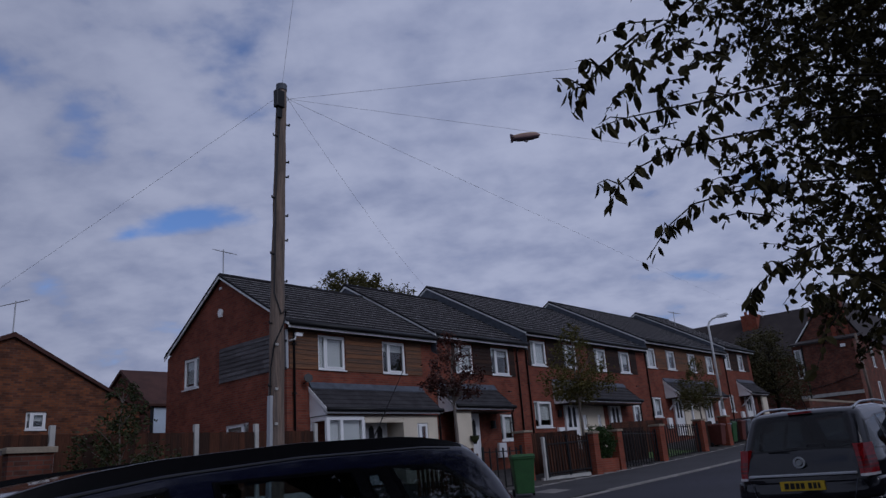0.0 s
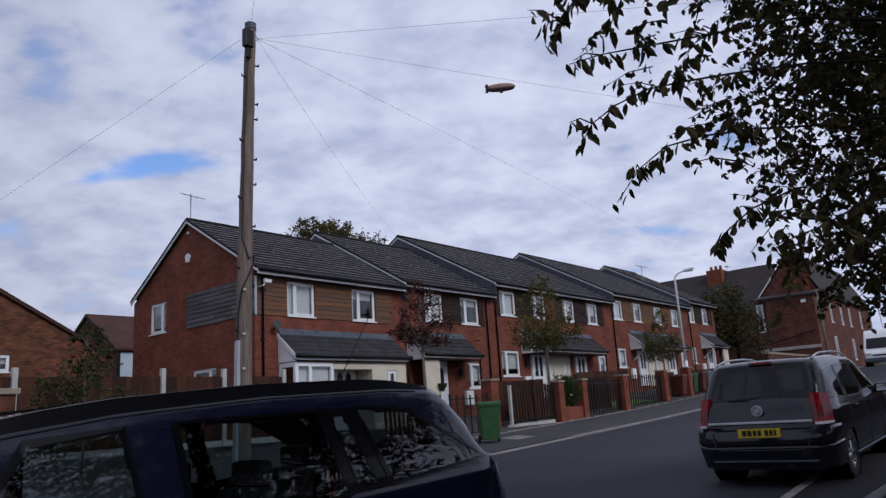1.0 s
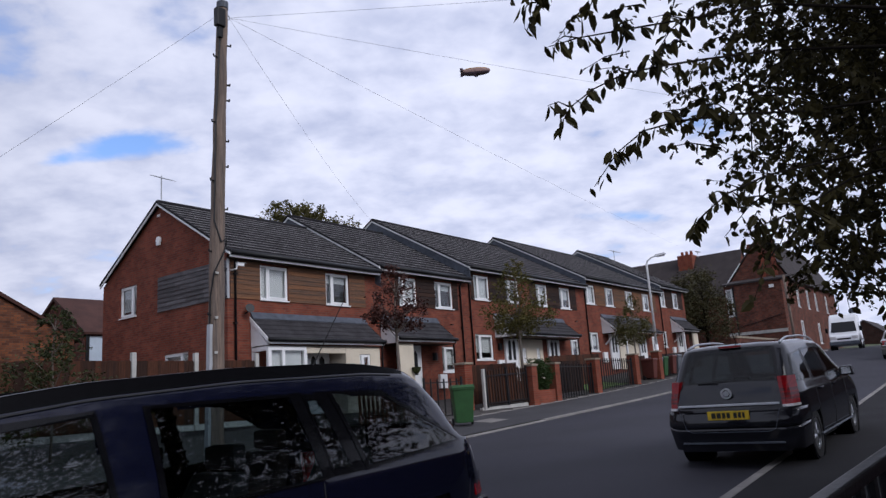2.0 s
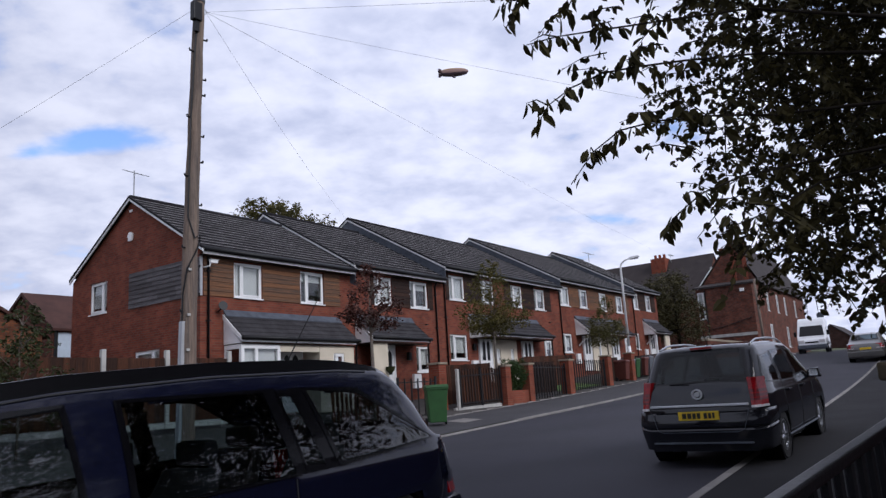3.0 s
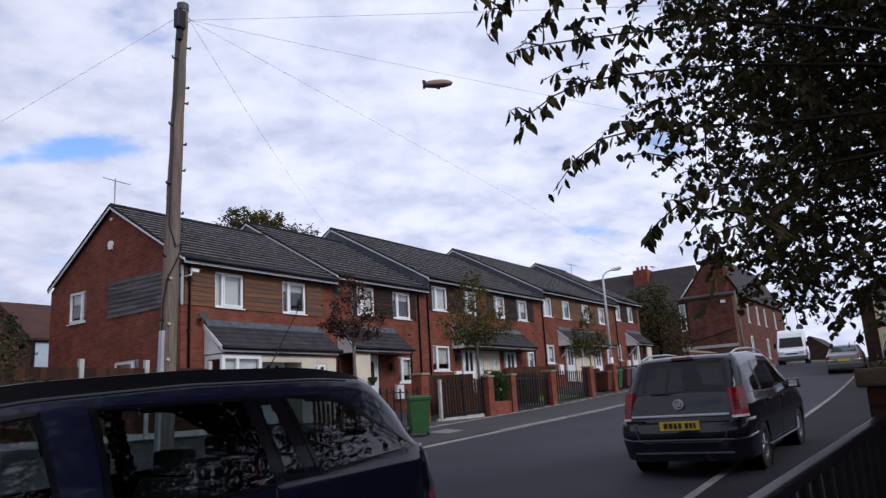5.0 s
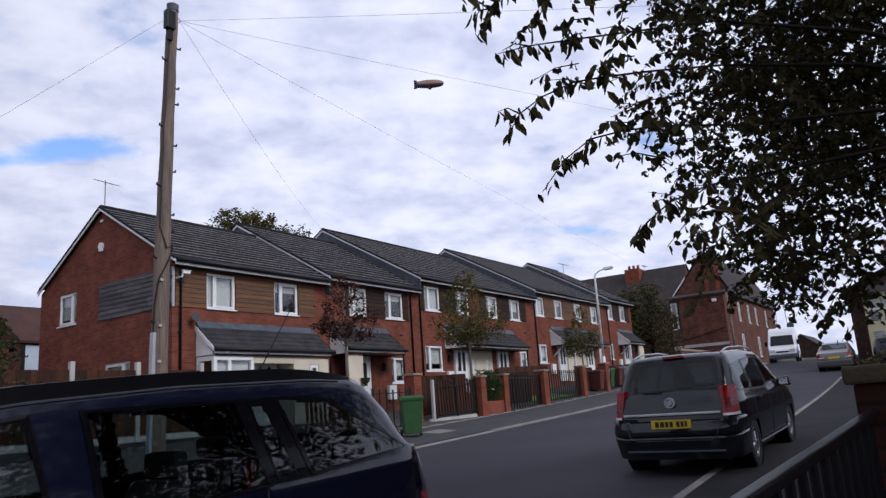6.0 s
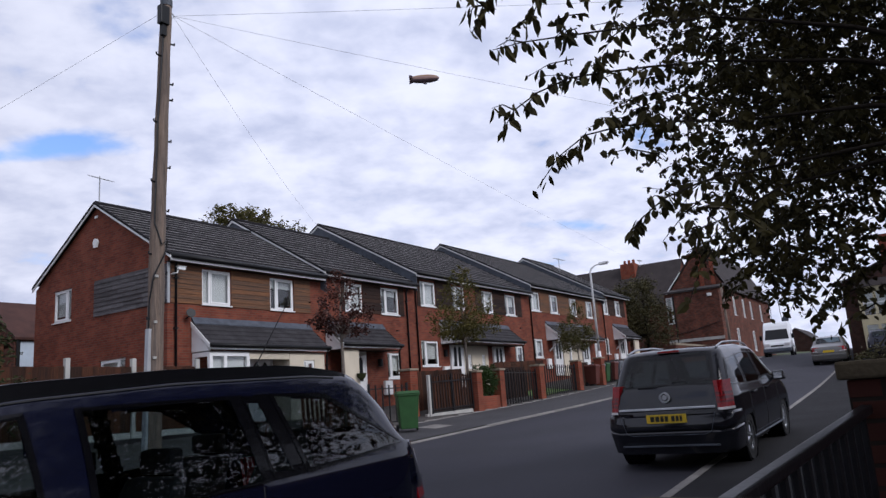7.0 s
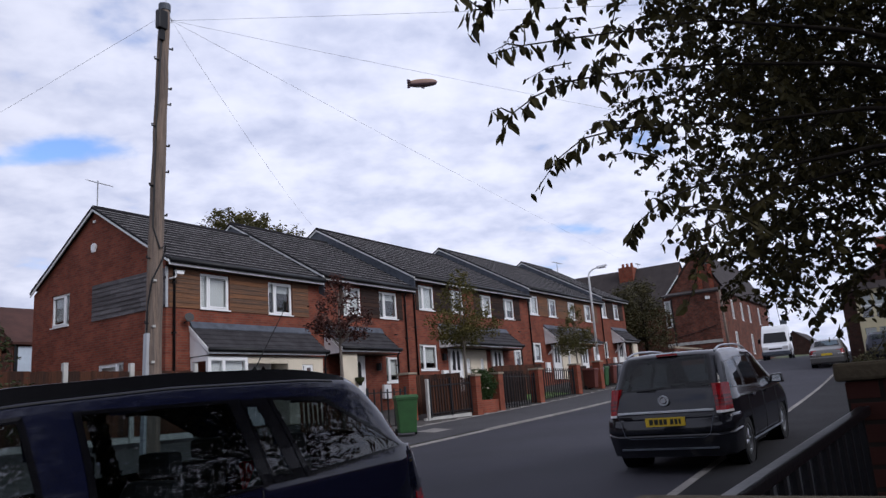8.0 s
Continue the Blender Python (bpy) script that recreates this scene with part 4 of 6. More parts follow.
def picket_fence(x0, y0, x1, y1, h, z0, z1, label, mat=None, gap=0.13, w=0.09, rails=2):
    t = thing("wooden_fence", label, "fence", (x0, y0, z0))
    d = math.hypot(x1 - x0, y1 - y0)
    t.rotation_euler = (0, -math.atan2(z1 - z0, d), math.atan2(y1 - y0, x1 - x0))
    m = mat or FENCE_WOOD
    me = Shape().box(0, w, -0.012, 0.012, 0.06, h).mesh("slat")
    me.materials.append(m)
    for i in range(int(d / gap)):
        ob = new("slat", me)
        ob.parent = t
        ob.matrix_local = pose(i * gap, 0, random.uniform(-0.012, 0.012))
    for k in range(rails):
        z = 0.25 + k * (h - 0.5) / max(1, rails - 1)
        part("rail", Shape().box(0, d, 0.012, 0.05, z, z + 0.07), m, t)


def iron_gate(x0, y0, x1, y1, h, z):
    t = thing("iron_gate", "black iron railing gate between brick piers", "gate", (x0, y0, z), group="iron gates")
    d = math.hypot(x1 - x0, y1 - y0)
    t.rotation_euler = (0, 0, math.atan2(y1 - y0, x1 - x0))
    for i in range(int(d / 0.26) + 1):
        part("bar", Shape().tube([(i * 0.26, 0, 0.05), (i * 0.26, 0, h)], 0.026, 6), IRON, t)
    for z2 in (0.12, h - 0.12):
        part("rail", Shape().box(0, d, -0.015, 0.015, z2, z2 + 0.03), IRON, t)
    for x in (0, d):
        part("post", Shape().box(x - 0.03, x + 0.03, -0.03, 0.03, 0, h + 0.05), IRON, t)


def slatted_gate(x0, y0, x1, y1, h, z0, z1):
    """A pair of timber leaves behind black iron bars, over a concrete sill."""
    t = thing("timber_gate", "brown slatted timber gate with black iron bars", "gate", (x0, y0, z0))
    d = math.hypot(x1 - x0, y1 - y0)
    t.rotation_euler = (0, -math.atan2(z1 - z0, d), math.atan2(y1 - y0, x1 - x0))
    for i in range(int(d / 0.135)):
        x = 0.03 + i * 0.135
        part("slat", Shape().box(x, x + 0.10, -0.01, 0.012, 0.10, h + 0.05 * math.sin(math.pi * x / d) + random.uniform(-0.012, 0.012)), FENCE_WOOD, t)
        part("bar", Shape().tube([(x + 0.115, -0.05, 0.06), (x + 0.115, -0.05, h + 0.08)], 0.011, 6), IRON, t)
    for z in (0.14, h - 0.18):
        part("rail", Shape().box(0.0, d, -0.062, -0.038, z, z + 0.045), IRON, t)
    for x in (0.0, d / 2, d):
        part("stile", Shape().box(x - 0.025, x + 0.025, -0.07, -0.03, 0.03, h + 0.1), IRON, t)
    part("sill", Shape().box(-0.25, d, -0.02, 0.10, -0.25, 0.04), CONCRETE, t, "low concrete sill under the gate")


def fence_side():
    """The long panel fence that runs away beside the gable, with concrete posts."""
    t = thing("panel_fence", "brown timber panel fence between concrete posts", "fence", (0, 17.0, 1.0))
    posts = [-2.5, 0.2, 3.0, 6.25, 9.62, 11.35, 13.3]
    for x in posts:
        part("concrete_post", Shape().box(x - 0.058, x + 0.058, -0.06, 0.06, 0, 1.98), CONCRETE, t, bevel=0.015)
    for a, b in zip(posts, posts[1:]):
        n = int((b - a - 0.16) / 0.14)
        for i in range(n):
            x = a + 0.08 + i * (b - a - 0.16) / n
            part("board", Shape().box(x, x + (b - a - 0.16) / n + 0.012, -0.02 + 0.008 * (i % 2), 0.0 + 0.008 * (i % 2), 0.12, 1.78 + random.uniform(-0.01, 0.01)), FENCE_WOOD, t)
        part("gravel_board", Shape().box(a + 0.07, b - 0.07, -0.025, 0.025, 0, 0.15), CONCRETE, t)


fence_side()


def street_front():
    def at(x, v):
        return x, v + SKEW * x

    # low brick front wall with piers and gaps, gates between
    for x, v in ((22.75, 12.75), (24.55, 12.75), (28.65, 12.95), (33.5, 13.05), (37.0, 13.1)):
        brick_pier(*at(x, v), w=0.34 if x < 25 else 0.42)
    x0, y0 = at(22.75, 12.75)
    x1, y1 = at(24.55, 12.75)
    z = ground_z(x0, y0)
    w = thing("garden_wall", "low red brick garden wall between two piers", "wall", (0, 0, 0))
    part("brickwork", Shape().hexa([(x0 + 0.2, y0 - 0.11, z - 0.2), (x1 - 0.2, y1 - 0.11, z - 0.2), (x1 - 0.2, y1 + 0.11, z - 0.2), (x0 + 0.2, y0 + 0.11, z - 0.2)],
                                   [(x0 + 0.2, y0 - 0.11, z + 0.5), (x1 - 0.2, y1 - 0.11, z + 0.5), (x1 - 0.2, y1 + 0.11, z + 0.5), (x0 + 0.2, y0 + 0.11, z + 0.5)]), BRICK_PIER, w)
    z = ground_z(19, 14)
    picket_fence(*at(15.2, 14.2), *at(17.35, 13.6), 1.25, z - 0.15, z - 0.06, "dark stained picket fence before the front garden", gap=0.15)
    iron_gate(*at(17.45, 13.55), *at(18.9, 13.15), 1.25, z - 0.12)
    slatted_gate(20.5, 14.2, 22.5, 13.85, 1.22, z + 0.10, z + 0.16)
    post = thing("concrete_post", "pale concrete gate post", "post", (20.38, 14.2, z - 0.1), group="posts")
    part("post", Shape().box(-0.05, 0.05, -0.05, 0.05, 0, 1.5), CONCRETE, post, bevel=0.012)
    z = ground_z(26, 14.1)
    iron_gate(*at(24.8, 12.8), *at(28.4, 12.95), 1.35, z - 0.05)
    picket_fence(*at(24.9, 13.15), *at(28.3, 13.3), 1.30, z + 0.10, z + 0.18, "dark timber fence behind the iron gate", WOOD_DARK, 0.15, 0.10)
    z = ground_z(31, 14.6)
    iron_gate(*at(28.95, 12.95), *at(33.25, 13.05), 1.35, z - 0.05)
    picket_fence(*at(28.4, 14.9), *at(34.0, 14.95), 1.45, z + 0.1, z + 0.25, "dark timber fence behind the small lawn", FENCE_WOOD, 0.125, 0.115)
    z = ground_z(35, 14.9)
    iron_gate(*at(37.3, 13.1), *at(41, 13.1), 1.3, z + 0.05)
    picket_fence(*at(33.9, 13.5), *at(36.7, 13.6), 1.2, z, z + 0.1, "dark timber fence beside the garden gate", WOOD_DARK, 0.12, 0.1)
    picket_fence(*at(37.3, 13.6), *at(46.7, 13.6), 1.2, z + 0.1, z + 0.5, "long dark timber fence", WOOD_DARK, 0.12, 0.1)
    lawn = Shape()
    lawn.add([(x, y, ground_z(x, y) + 0.03) for x, y in (at(29.3, 13.2), at(33.4, 13.3), at(33.6, 14.9), at(29.3, 14.9))], [(0, 1, 2, 3)])
    tagged(part("lawn", lawn, GRASS), "small bright green front lawn", "lawn", kind="structure")
    # tall piers' cousins beside the terrace's left end
    brick_pier(20.05, 14.75, 1.48, 0.42)
    z = ground_z(21, 15.2)
    picket_fence(20.6, 15.0, 24.2, 15.2, 1.4, z, z + 0.1, "dark timber fence inside the front garden", FENCE_WOOD, 0.125, 0.115)


street_front()


def wheelie_bin(x, y, turn, mat, label, h=1.07):
    b = thing("wheelie_bin", label, "bin", (x, y, ground_z(x, y)), turn, group="wheelie bins")
    part("body", Shape().hexa([(-0.22, -0.26, 0.08), (0.22, -0.26, 0.08), (0.22, 0.26, 0.08), (-0.22, 0.26, 0.08)],
                              [(-0.28, -0.34, h - 0.12), (0.28, -0.34, h - 0.12), (0.28, 0.34, h - 0.12), (-0.28, 0.34, h - 0.12)]), mat, b, bevel=0.02)
    part("rim", Shape().box(-0.30, 0.30, -0.36, 0.36, h - 0.14, h - 0.08), mat, b, bevel=0.012)
    part("lid", Shape().hexa([(-0.31, -0.38, h - 0.08), (0.31, -0.38, h - 0.08), (0.31, 0.38, h - 0.08), (-0.31, 0.38, h - 0.08)],
                             [(-0.27, -0.32, h - 0.01), (0.27, -0.32, h - 0.01), (0.27, 0.36, h), (-0.27, 0.36, h)]), mat, b, bevel=0.012)
    part("handle", Shape().tube([(-0.2, 0.40, h - 0.1), (0.2, 0.40, h - 0.1)], 0.018, 8), mat, b)
    for s in (-1, 1):
        part("wheel", Shape().disc((s * 0.26, 0.24, 0.1), (1, 0, 0), 0.1, 0.05, 14), TYRE, b)
    return b


wheelie_bin(16.1, 11.95, -46, BIN_GREEN, "bright green plastic wheelie bin on the pavement")
for x, m, t in ((36.2, BIN_BROWN, "maroon wheelie bin against a garden fence"), (37.1, BIN_GREY, "grey wheelie bin with a closed lid"), (37.9, BIN_GREEN, "green wheelie bin standing in a row"), (39.3, BIN_BROWN, "maroon wheelie bin beside the grey one"), (40.2, BIN_GREY, "dark grey wheelie bin in a row")):
    wheelie_bin(x, 13.25 + SKEW * x, 0, m, t)


# ---- near boundary: stone-capped piers and railings ----
def near_boundary():
    p = thing("boundary_pier", "brick boundary pier with a thick sandstone coping", "pier", (3.2, 0.09, 0.1), group="boundary piers")
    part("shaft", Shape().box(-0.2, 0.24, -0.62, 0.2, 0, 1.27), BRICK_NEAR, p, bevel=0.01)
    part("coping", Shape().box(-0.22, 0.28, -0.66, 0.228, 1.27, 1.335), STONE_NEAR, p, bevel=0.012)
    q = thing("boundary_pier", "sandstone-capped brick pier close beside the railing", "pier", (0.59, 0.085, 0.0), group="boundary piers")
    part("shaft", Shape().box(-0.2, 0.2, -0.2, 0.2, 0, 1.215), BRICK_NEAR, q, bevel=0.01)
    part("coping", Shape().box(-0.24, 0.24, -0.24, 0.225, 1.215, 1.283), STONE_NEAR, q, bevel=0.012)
    r = thing("railing", "black painted iron railing with a flat handrail", "railing", (0, 0, 0))
    za, zb, ya, yb = 1.133, 1.282, 0.455, 0.241

    def sloped(z0, z1, w, h):
        return Shape().hexa([(0.8, ya - w, z0 - h), (2.99, yb - w, z1 - h), (2.99, yb + w, z1 - h), (0.8, ya + w, z0 - h)],
                            [(0.8, ya - w, z0), (2.99, yb - w, z1), (2.99, yb + w, z1), (0.8, ya + w, z0)])

    part("handrail", sloped(za, zb, 0.019, 0.03), RAIL_PAINT, r, bevel=0.006)
    part("bottom_rail", sloped(0.30, 0.37, 0.017, 0.03), IRON, r)
    for i in range(19):
        x = 0.9 + i * 0.11
        f = (x - 0.8) / 2.19
        part("bar", Shape().tube([(x, ya + (yb - ya) * f, 0.28 + 0.07 * f), (x, ya + (yb - ya) * f, za - 0.03 + (zb - za) * f)], 0.0125, 6), RAIL_PAINT, r)
    w = thing("low_wall", "low brick wall under the railing", "wall", (0, 0, 0))
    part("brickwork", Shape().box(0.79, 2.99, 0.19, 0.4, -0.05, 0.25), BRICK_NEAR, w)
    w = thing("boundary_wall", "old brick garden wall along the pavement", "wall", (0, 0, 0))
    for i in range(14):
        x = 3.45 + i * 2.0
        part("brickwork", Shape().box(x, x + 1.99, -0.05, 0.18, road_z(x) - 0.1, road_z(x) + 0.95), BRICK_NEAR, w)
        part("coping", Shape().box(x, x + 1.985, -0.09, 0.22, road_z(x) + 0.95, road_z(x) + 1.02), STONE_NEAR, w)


near_boundary()


def left_garden():
    w = thing("garden_wall", "low brick garden wall with a stone coping", "wall", (0, 13.6, 0.3))
    part("brickwork", Shape().box(4.3, 5.0, -0.12, 0.12, 0, 1.92), BRICK_OLD, w)
    part("coping", Shape().box(4.25, 5.05, -0.17, 0.17, 1.92, 2.02), STONE, w, bevel=0.012)
    picket_fence(2.0, 13.4, 4.25, 13.5, 1.95, 0.45, 0.5, "grey weathered timber gate beside the garden wall", WOOD_GREY, 0.11, 0.1)


left_garden()


# ---- cars ----
class CarForm:
    """A car's outer skin: x from the tail (0) to the nose, y to the sides, z up."""

    def __init__(self, length, half, belt, tops, tumble=0.80, cant=0.075):
        self.length, self.half, self.belt, self.tops, self.tumble, self.cant = length, half, belt, tops, tumble, cant

    def top(self, x):
        k = 0.05
        return sum(lerp_table(self.tops, min(max(x + d, 0), self.length)) for d in (-k, -k / 2, 0, k / 2, k)) / 5

    def width(self, x):
        e = min(x, self.length - x)
        f = 1 - 0.16 * max(0, 1 - e / 0.55) ** 2.2
        return self.half * f

    def section(self, x):
        """Half outline from the sill to the middle of the roof."""
        w, zt = self.width(x), self.top(x)
        b = min(self.belt, zt - 0.07)
        tall = max(0.0, min(1.0, (zt - self.belt) / 0.5))
        edge = 0.93 + (self.tumble - 0.93) * tall
        pts = [(0.90 * w, 0.20), (0.975 * w, 0.30), (1.0 * w, 0.50), (1.0 * w, 0.68), (0.985 * w, b - 0.06), (0.965 * w, b)]
        zc = zt - self.cant
        for i in (1, 2, 3, 4):
            t = i / 4
            pts.append((w * (0.965 + (edge - 0.965) * (t ** 1.25)), b + (zc - b) * t))
        pts += [(w * (edge - 0.035), zt - 0.53 * self.cant), (w * (edge - 0.10), zt - 0.018), (w * 0.42, zt - 0.004), (0.0, zt)]
        return pts

    def side_y(self, x, z):
        s = self.section(x)
        for (ya, za), (yb, zb) in zip(s, s[1:]):
            if za <= z <= zb and zb > za:
                return ya + (yb - ya) * (z - za) / (zb - za)
        return s[0][0] if z < 0.2 else s[-2][0]

    def top_z(self, x, y):
        s = self.section(x)[::-1]
        y = abs(y)
        for (ya, za), (yb, zb) in zip(s, s[1:]):
            if ya <= y <= yb and yb > ya:
                return za + (zb - za) * (y - ya) / (yb - ya)
        return s[4][1]


def in_quad(q, x, z):
    sign = 0
    for (ax, az), (bx, bz) in zip(q, q[1:] + q[:1]):
        c = (bx - ax) * (z - az) - (bz - az) * (x - ax)
        if c * sign < 0:
            return False
        sign = sign or (1 if c > 0 else -1)
    return True


def shrink(q, f):
    cx, cz = sum(p[0] for p in q) / 4, sum(p[1] for p in q) / 4
    out = []
    for x, z in q:
        d = math.hypot(x - cx, z - cz)
        k = max(0.1, (d - f) / d)
        out.append((cx + (x - cx) * k, cz + (z - cz) * k))
    return out


def quad_patch(q, put, n=8):
    s, p = Shape(), []
    for i in range(n + 1):
        for j in range(n + 1):
            u, v = i / n, j / n
            x = (q[0][0] * (1 - u) + q[1][0] * u) * (1 - v) + (q[3][0] * (1 - u) + q[2][0] * u) * v
            z = (q[0][1] * (1 - u) + q[1][1] * u) * (1 - v) + (q[3][1] * (1 - u) + q[2][1] * u) * v
            p.append(put(x, z))
    w = n + 1
    return s.add(p, [(i * w + j, (i + 1) * w + j, (i + 1) * w + j + 1, i * w + j + 1) for i in range(n) for j in range(n)])


def ring_patch(q, inner, put, n=8):
    s = Shape()
    for (a, b), (c, d) in zip(zip(q, q[1:] + q[:1]), zip(inner, inner[1:] + inner[:1])):
        k = quad_patch([a, b, d, c], put, n)
        s.add(k.v, k.f)
    return s


def wheel(car, x, y, r, out):
    w = part("wheel", Shape().disc((x, y, r), (0, 1, 0), r, 0.20, 28, r * 0.66), TYRE, car, smooth=False, bevel=0.012)
    rim = Shape().disc((x, y + out * 0.02, r), (0, 1, 0), r * 0.67, 0.14, 28, r * 0.58)
    rim.disc((x, y + out * 0.05, r), (0, 1, 0), r * 0.16, 0.05, 16)
    for k in range(7):
        a = 2 * math.pi * k / 7
        d = Vector((math.cos(a), 0, math.sin(a)))
        c = Vector((x, y + out * 0.06, r))
        rim.tube([c + d * r * 0.12, c + d * r * 0.6 - Vector((0, out * 0.01, 0))], [0.028, 0.02], 6)
    part("rim", rim, ALLOY, w)
    part("hub_shadow", Shape().disc((x, y - out * 0.04, r), (0, 1, 0), r * 0.6, 0.03, 20), TRIM, w)


def build_car(form, paint, label, axles, r, sides, rear, front, rails, at, turn, slope):
    car = thing("parked_car", label, "car", at, turn, group="parked cars")
    car.rotation_euler = (0, slope, radians(turn))
    n = int(form.length / 0.035)
    xs = [form.length * i / n for i in range(n + 1)]
    sub = 3
    secs = []
    for x in xs:
        s = form.section(x)
        f = []
        for a, b in zip(s, s[1:]):
            f += [(a[0] + (b[0] - a[0]) * k / sub, a[1] + (b[1] - a[1]) * k / sub) for k in range(sub)]
        f.append(s[-1])
        secs.append(f)
    m = len(secs[0])
    body = Shape()
    for sgn in (-1, 1):
        p = [(x, sgn * y, z) for x, f in zip(xs, secs) for y, z in f]
        faces = []
        for i in range(n):
            for j in range(m - 1):
                cx = (xs[i] + xs[i + 1]) / 2
                cy = (secs[i][j][0] + secs[i][j + 1][0]) / 2
                cz = (secs[i][j][1] + secs[i][j + 1][1]) / 2
                if any(in_quad(shrink(q, 0.045), cx, cz) for q in sides) and j < 10 * sub:
                    continue
                if any(in_quad(shrink(q, 0.045), cx, sgn * cy) for q in (rear, front)) and j >= 5 * sub:
                    continue
                if cz < 0.62 and any((cx - a) ** 2 + (cz - r) ** 2 < (r + 0.045) ** 2 for a in axles) and cy > form.half * 0.6:
                    continue
                faces.append((i * m + j, (i + 1) * m + j, (i + 1) * m + j + 1, i * m + j + 1))
        body.add(p, faces)
    for x, f in ((0.0, secs[0]), (form.length, secs[-1])):
        ring = [(x, y, z) for y, z in f] + [(x, -y, z) for y, z in reversed(f[:-1])]
        body.add(ring, [tuple(range(len(ring)))])
    me = body.mesh("body", smooth=True)
    bm = bmesh.new()
    bm.from_mesh(me)
    bmesh.ops.remove_doubles(bm, verts=bm.verts, dist=0.001)
    bmesh.ops.recalc_face_normals(bm, faces=bm.faces)
    bm.to_mesh(me)
    bm.free()
    b = part("body", me, paint, car)
    for sgn in (-1, 1):
        for q in sides:
            g = part("side_window", quad_patch(shrink(q, 0.03), lambda x, z: (x, sgn * (form.side_y(x, z) + 0.003), z), 10), CAR_GLASS, car, smooth=True)
            part("window_surround", ring_patch(shrink(q, 0.012), shrink(q, 0.052), lambda x, z: (x, sgn * (form.side_y(x, z) + 0.006), z), 10), GLOSS_BLACK, g)
        for a in axles:
            wheel(car, a, sgn * (form.half - 0.12), r, sgn)
            part("wheel_arch", Shape().disc((a, sgn * (form.half - 0.16), r), (0, 1, 0), r + 0.06, 0.28, 24, r + 0.03), TRIM, car)
        if rails:
            x0, x1 = rails
            pts = [(x0 + (x1 - x0) * t / 14, sgn * (form.width(2) * (form.tumble - 0.07)), form.top(x0 + (x1 - x0) * t / 14) + 0.045 * min(1, 6 * min(t, 14 - t) / 14) - 0.02) for t in range(15)]
            part("roof_rail", Shape().tube(pts, 0.015, 8), rails_paint(paint), car, smooth=True)
    for name, q in (("rear_window", rear), ("windscreen", front)):
        g = part(name, quad_patch(shrink(q, 0.03), lambda x, y: (x, y, form.top_z(x, y) + 0.004), 10), DARK_GLASS if name == "rear_window" else CAR_GLASS, car, smooth=True)
        part("window_surround", ring_patch(q, shrink(q, 0.05), lambda x, y: (x, y, form.top_z(x, y) + 0.007), 10), GLOSS_BLACK, g)
    part("underbody", Shape().box(0.1, form.length - 0.1, -form.half * 0.78, form.half * 0.78, 0.2, 0.32), TRIM, car)
    part("cabin_floor", Shape().box(0.5, form.length - 1.2, -form.half * 0.85, form.half * 0.85, 0.32, 0.5), SEAT, car)
    for x in (1.25, 2.25):
        for y in (-0.38, 0.38):
            st = part("seat", Shape().box(x, x + 0.5, y - 0.25, y + 0.25, 0.5, 0.72).hexa([(x - 0.12, y - 0.25, 0.6), (x + 0.05, y - 0.25, 0.6), (x + 0.05, y + 0.25, 0.6), (x - 0.12, y + 0.25, 0.6)], [(x - 0.25, y - 0.2, 0.96), (x - 0.15, y - 0.2, 0.96), (x - 0.15, y + 0.2, 0.96), (x - 0.25, y + 0.2, 0.96)]), SEAT, car, bevel=0.03)
            part("headrest", Shape().box(x - 0.28, x - 0.18, y - 0.13, y + 0.13, 0.97, 1.10), SEAT, st, bevel=0.03)
    return car


def rails_paint(paint):
    return ALLOY if paint in (PAINT_GREY, PAINT_SILVER) else TRIM


def tail_lamp(car, form, sgn, z0, z1, x1, y_in, upper_clear):
    """A wrap-round tail lamp on the corner: a rear face and a side face."""
    k = [(0.0, y_in), (0.0, form.width(0.05) * 0.94), (0.06, form.width(0.08) * 1.005), (x1, form.width(x1) * 1.012)]

    def sheet(a, b):
        s, p = Shape(), []
        for x, y in k:
            for z in (a, b):
                t = (z - z0) / (z1 - z0)
                p.append((x - 0.012 + (0.10 * t if x < 0.03 else 0.06 * t), sgn * (y - (0.035 * t if x < x1 else 0.03 * t)), z))
        i = len(p)
        inner = [(x + 0.10, y * 0.93, z) for x, y, z in p]
        f = [(2 * q, 2 * q + 2, 2 * q + 3, 2 * q + 1) for q in range(len(k) - 1)]
        f += [(0, 1, i + 1, i), (i - 2, i - 1, 2 * i - 1, 2 * i - 2)]
        for q in range(len(k) - 1):
            f += [(2 * q, 2 * q + 2, i + 2 * q + 2, i + 2 * q), (2 * q + 1, 2 * q + 3, i + 2 * q + 3, i + 2 * q + 1)]
        return s.add(p + inner, f)

    h = z1 - z0
    L = part("tail_lamp", sheet(z0 + 0.02, z1), LAMP_RED, car, "red tail lamp lens")
    if upper_clear:
        c = sheet(z0 + h * 0.70, z1 + 0.003)
    else:
        c = sheet(z0 + h * 0.22, z0 + h * 0.60)
    c.v = [(x - 0.004, y * 1.004, z) for x, y, z in c.v]
    if not upper_clear:
        for i in range(2):
            chip = sheet(z0 + h * (0.30 + 0.15 * i), z0 + h * (0.34 + 0.15 * i))
            chip.v = [(x - 0.007, y * 1.007, z) for x, y, z in chip.v]
            part("reflector", chip, LAMP_RED, L)
        low = sheet(z0 - 0.005, z0 + h * 0.07)
        low.v = [(x - 0.006, y * 1.006, z) for x, y, z in low.v]
        part("clear_strip", low, LAMP_CLEAR, L)
    part("clear_lens", c, LAMP_CLEAR if upper_clear else LENS_PINK, L)


TURN = math.degrees(math.atan(SKEW))
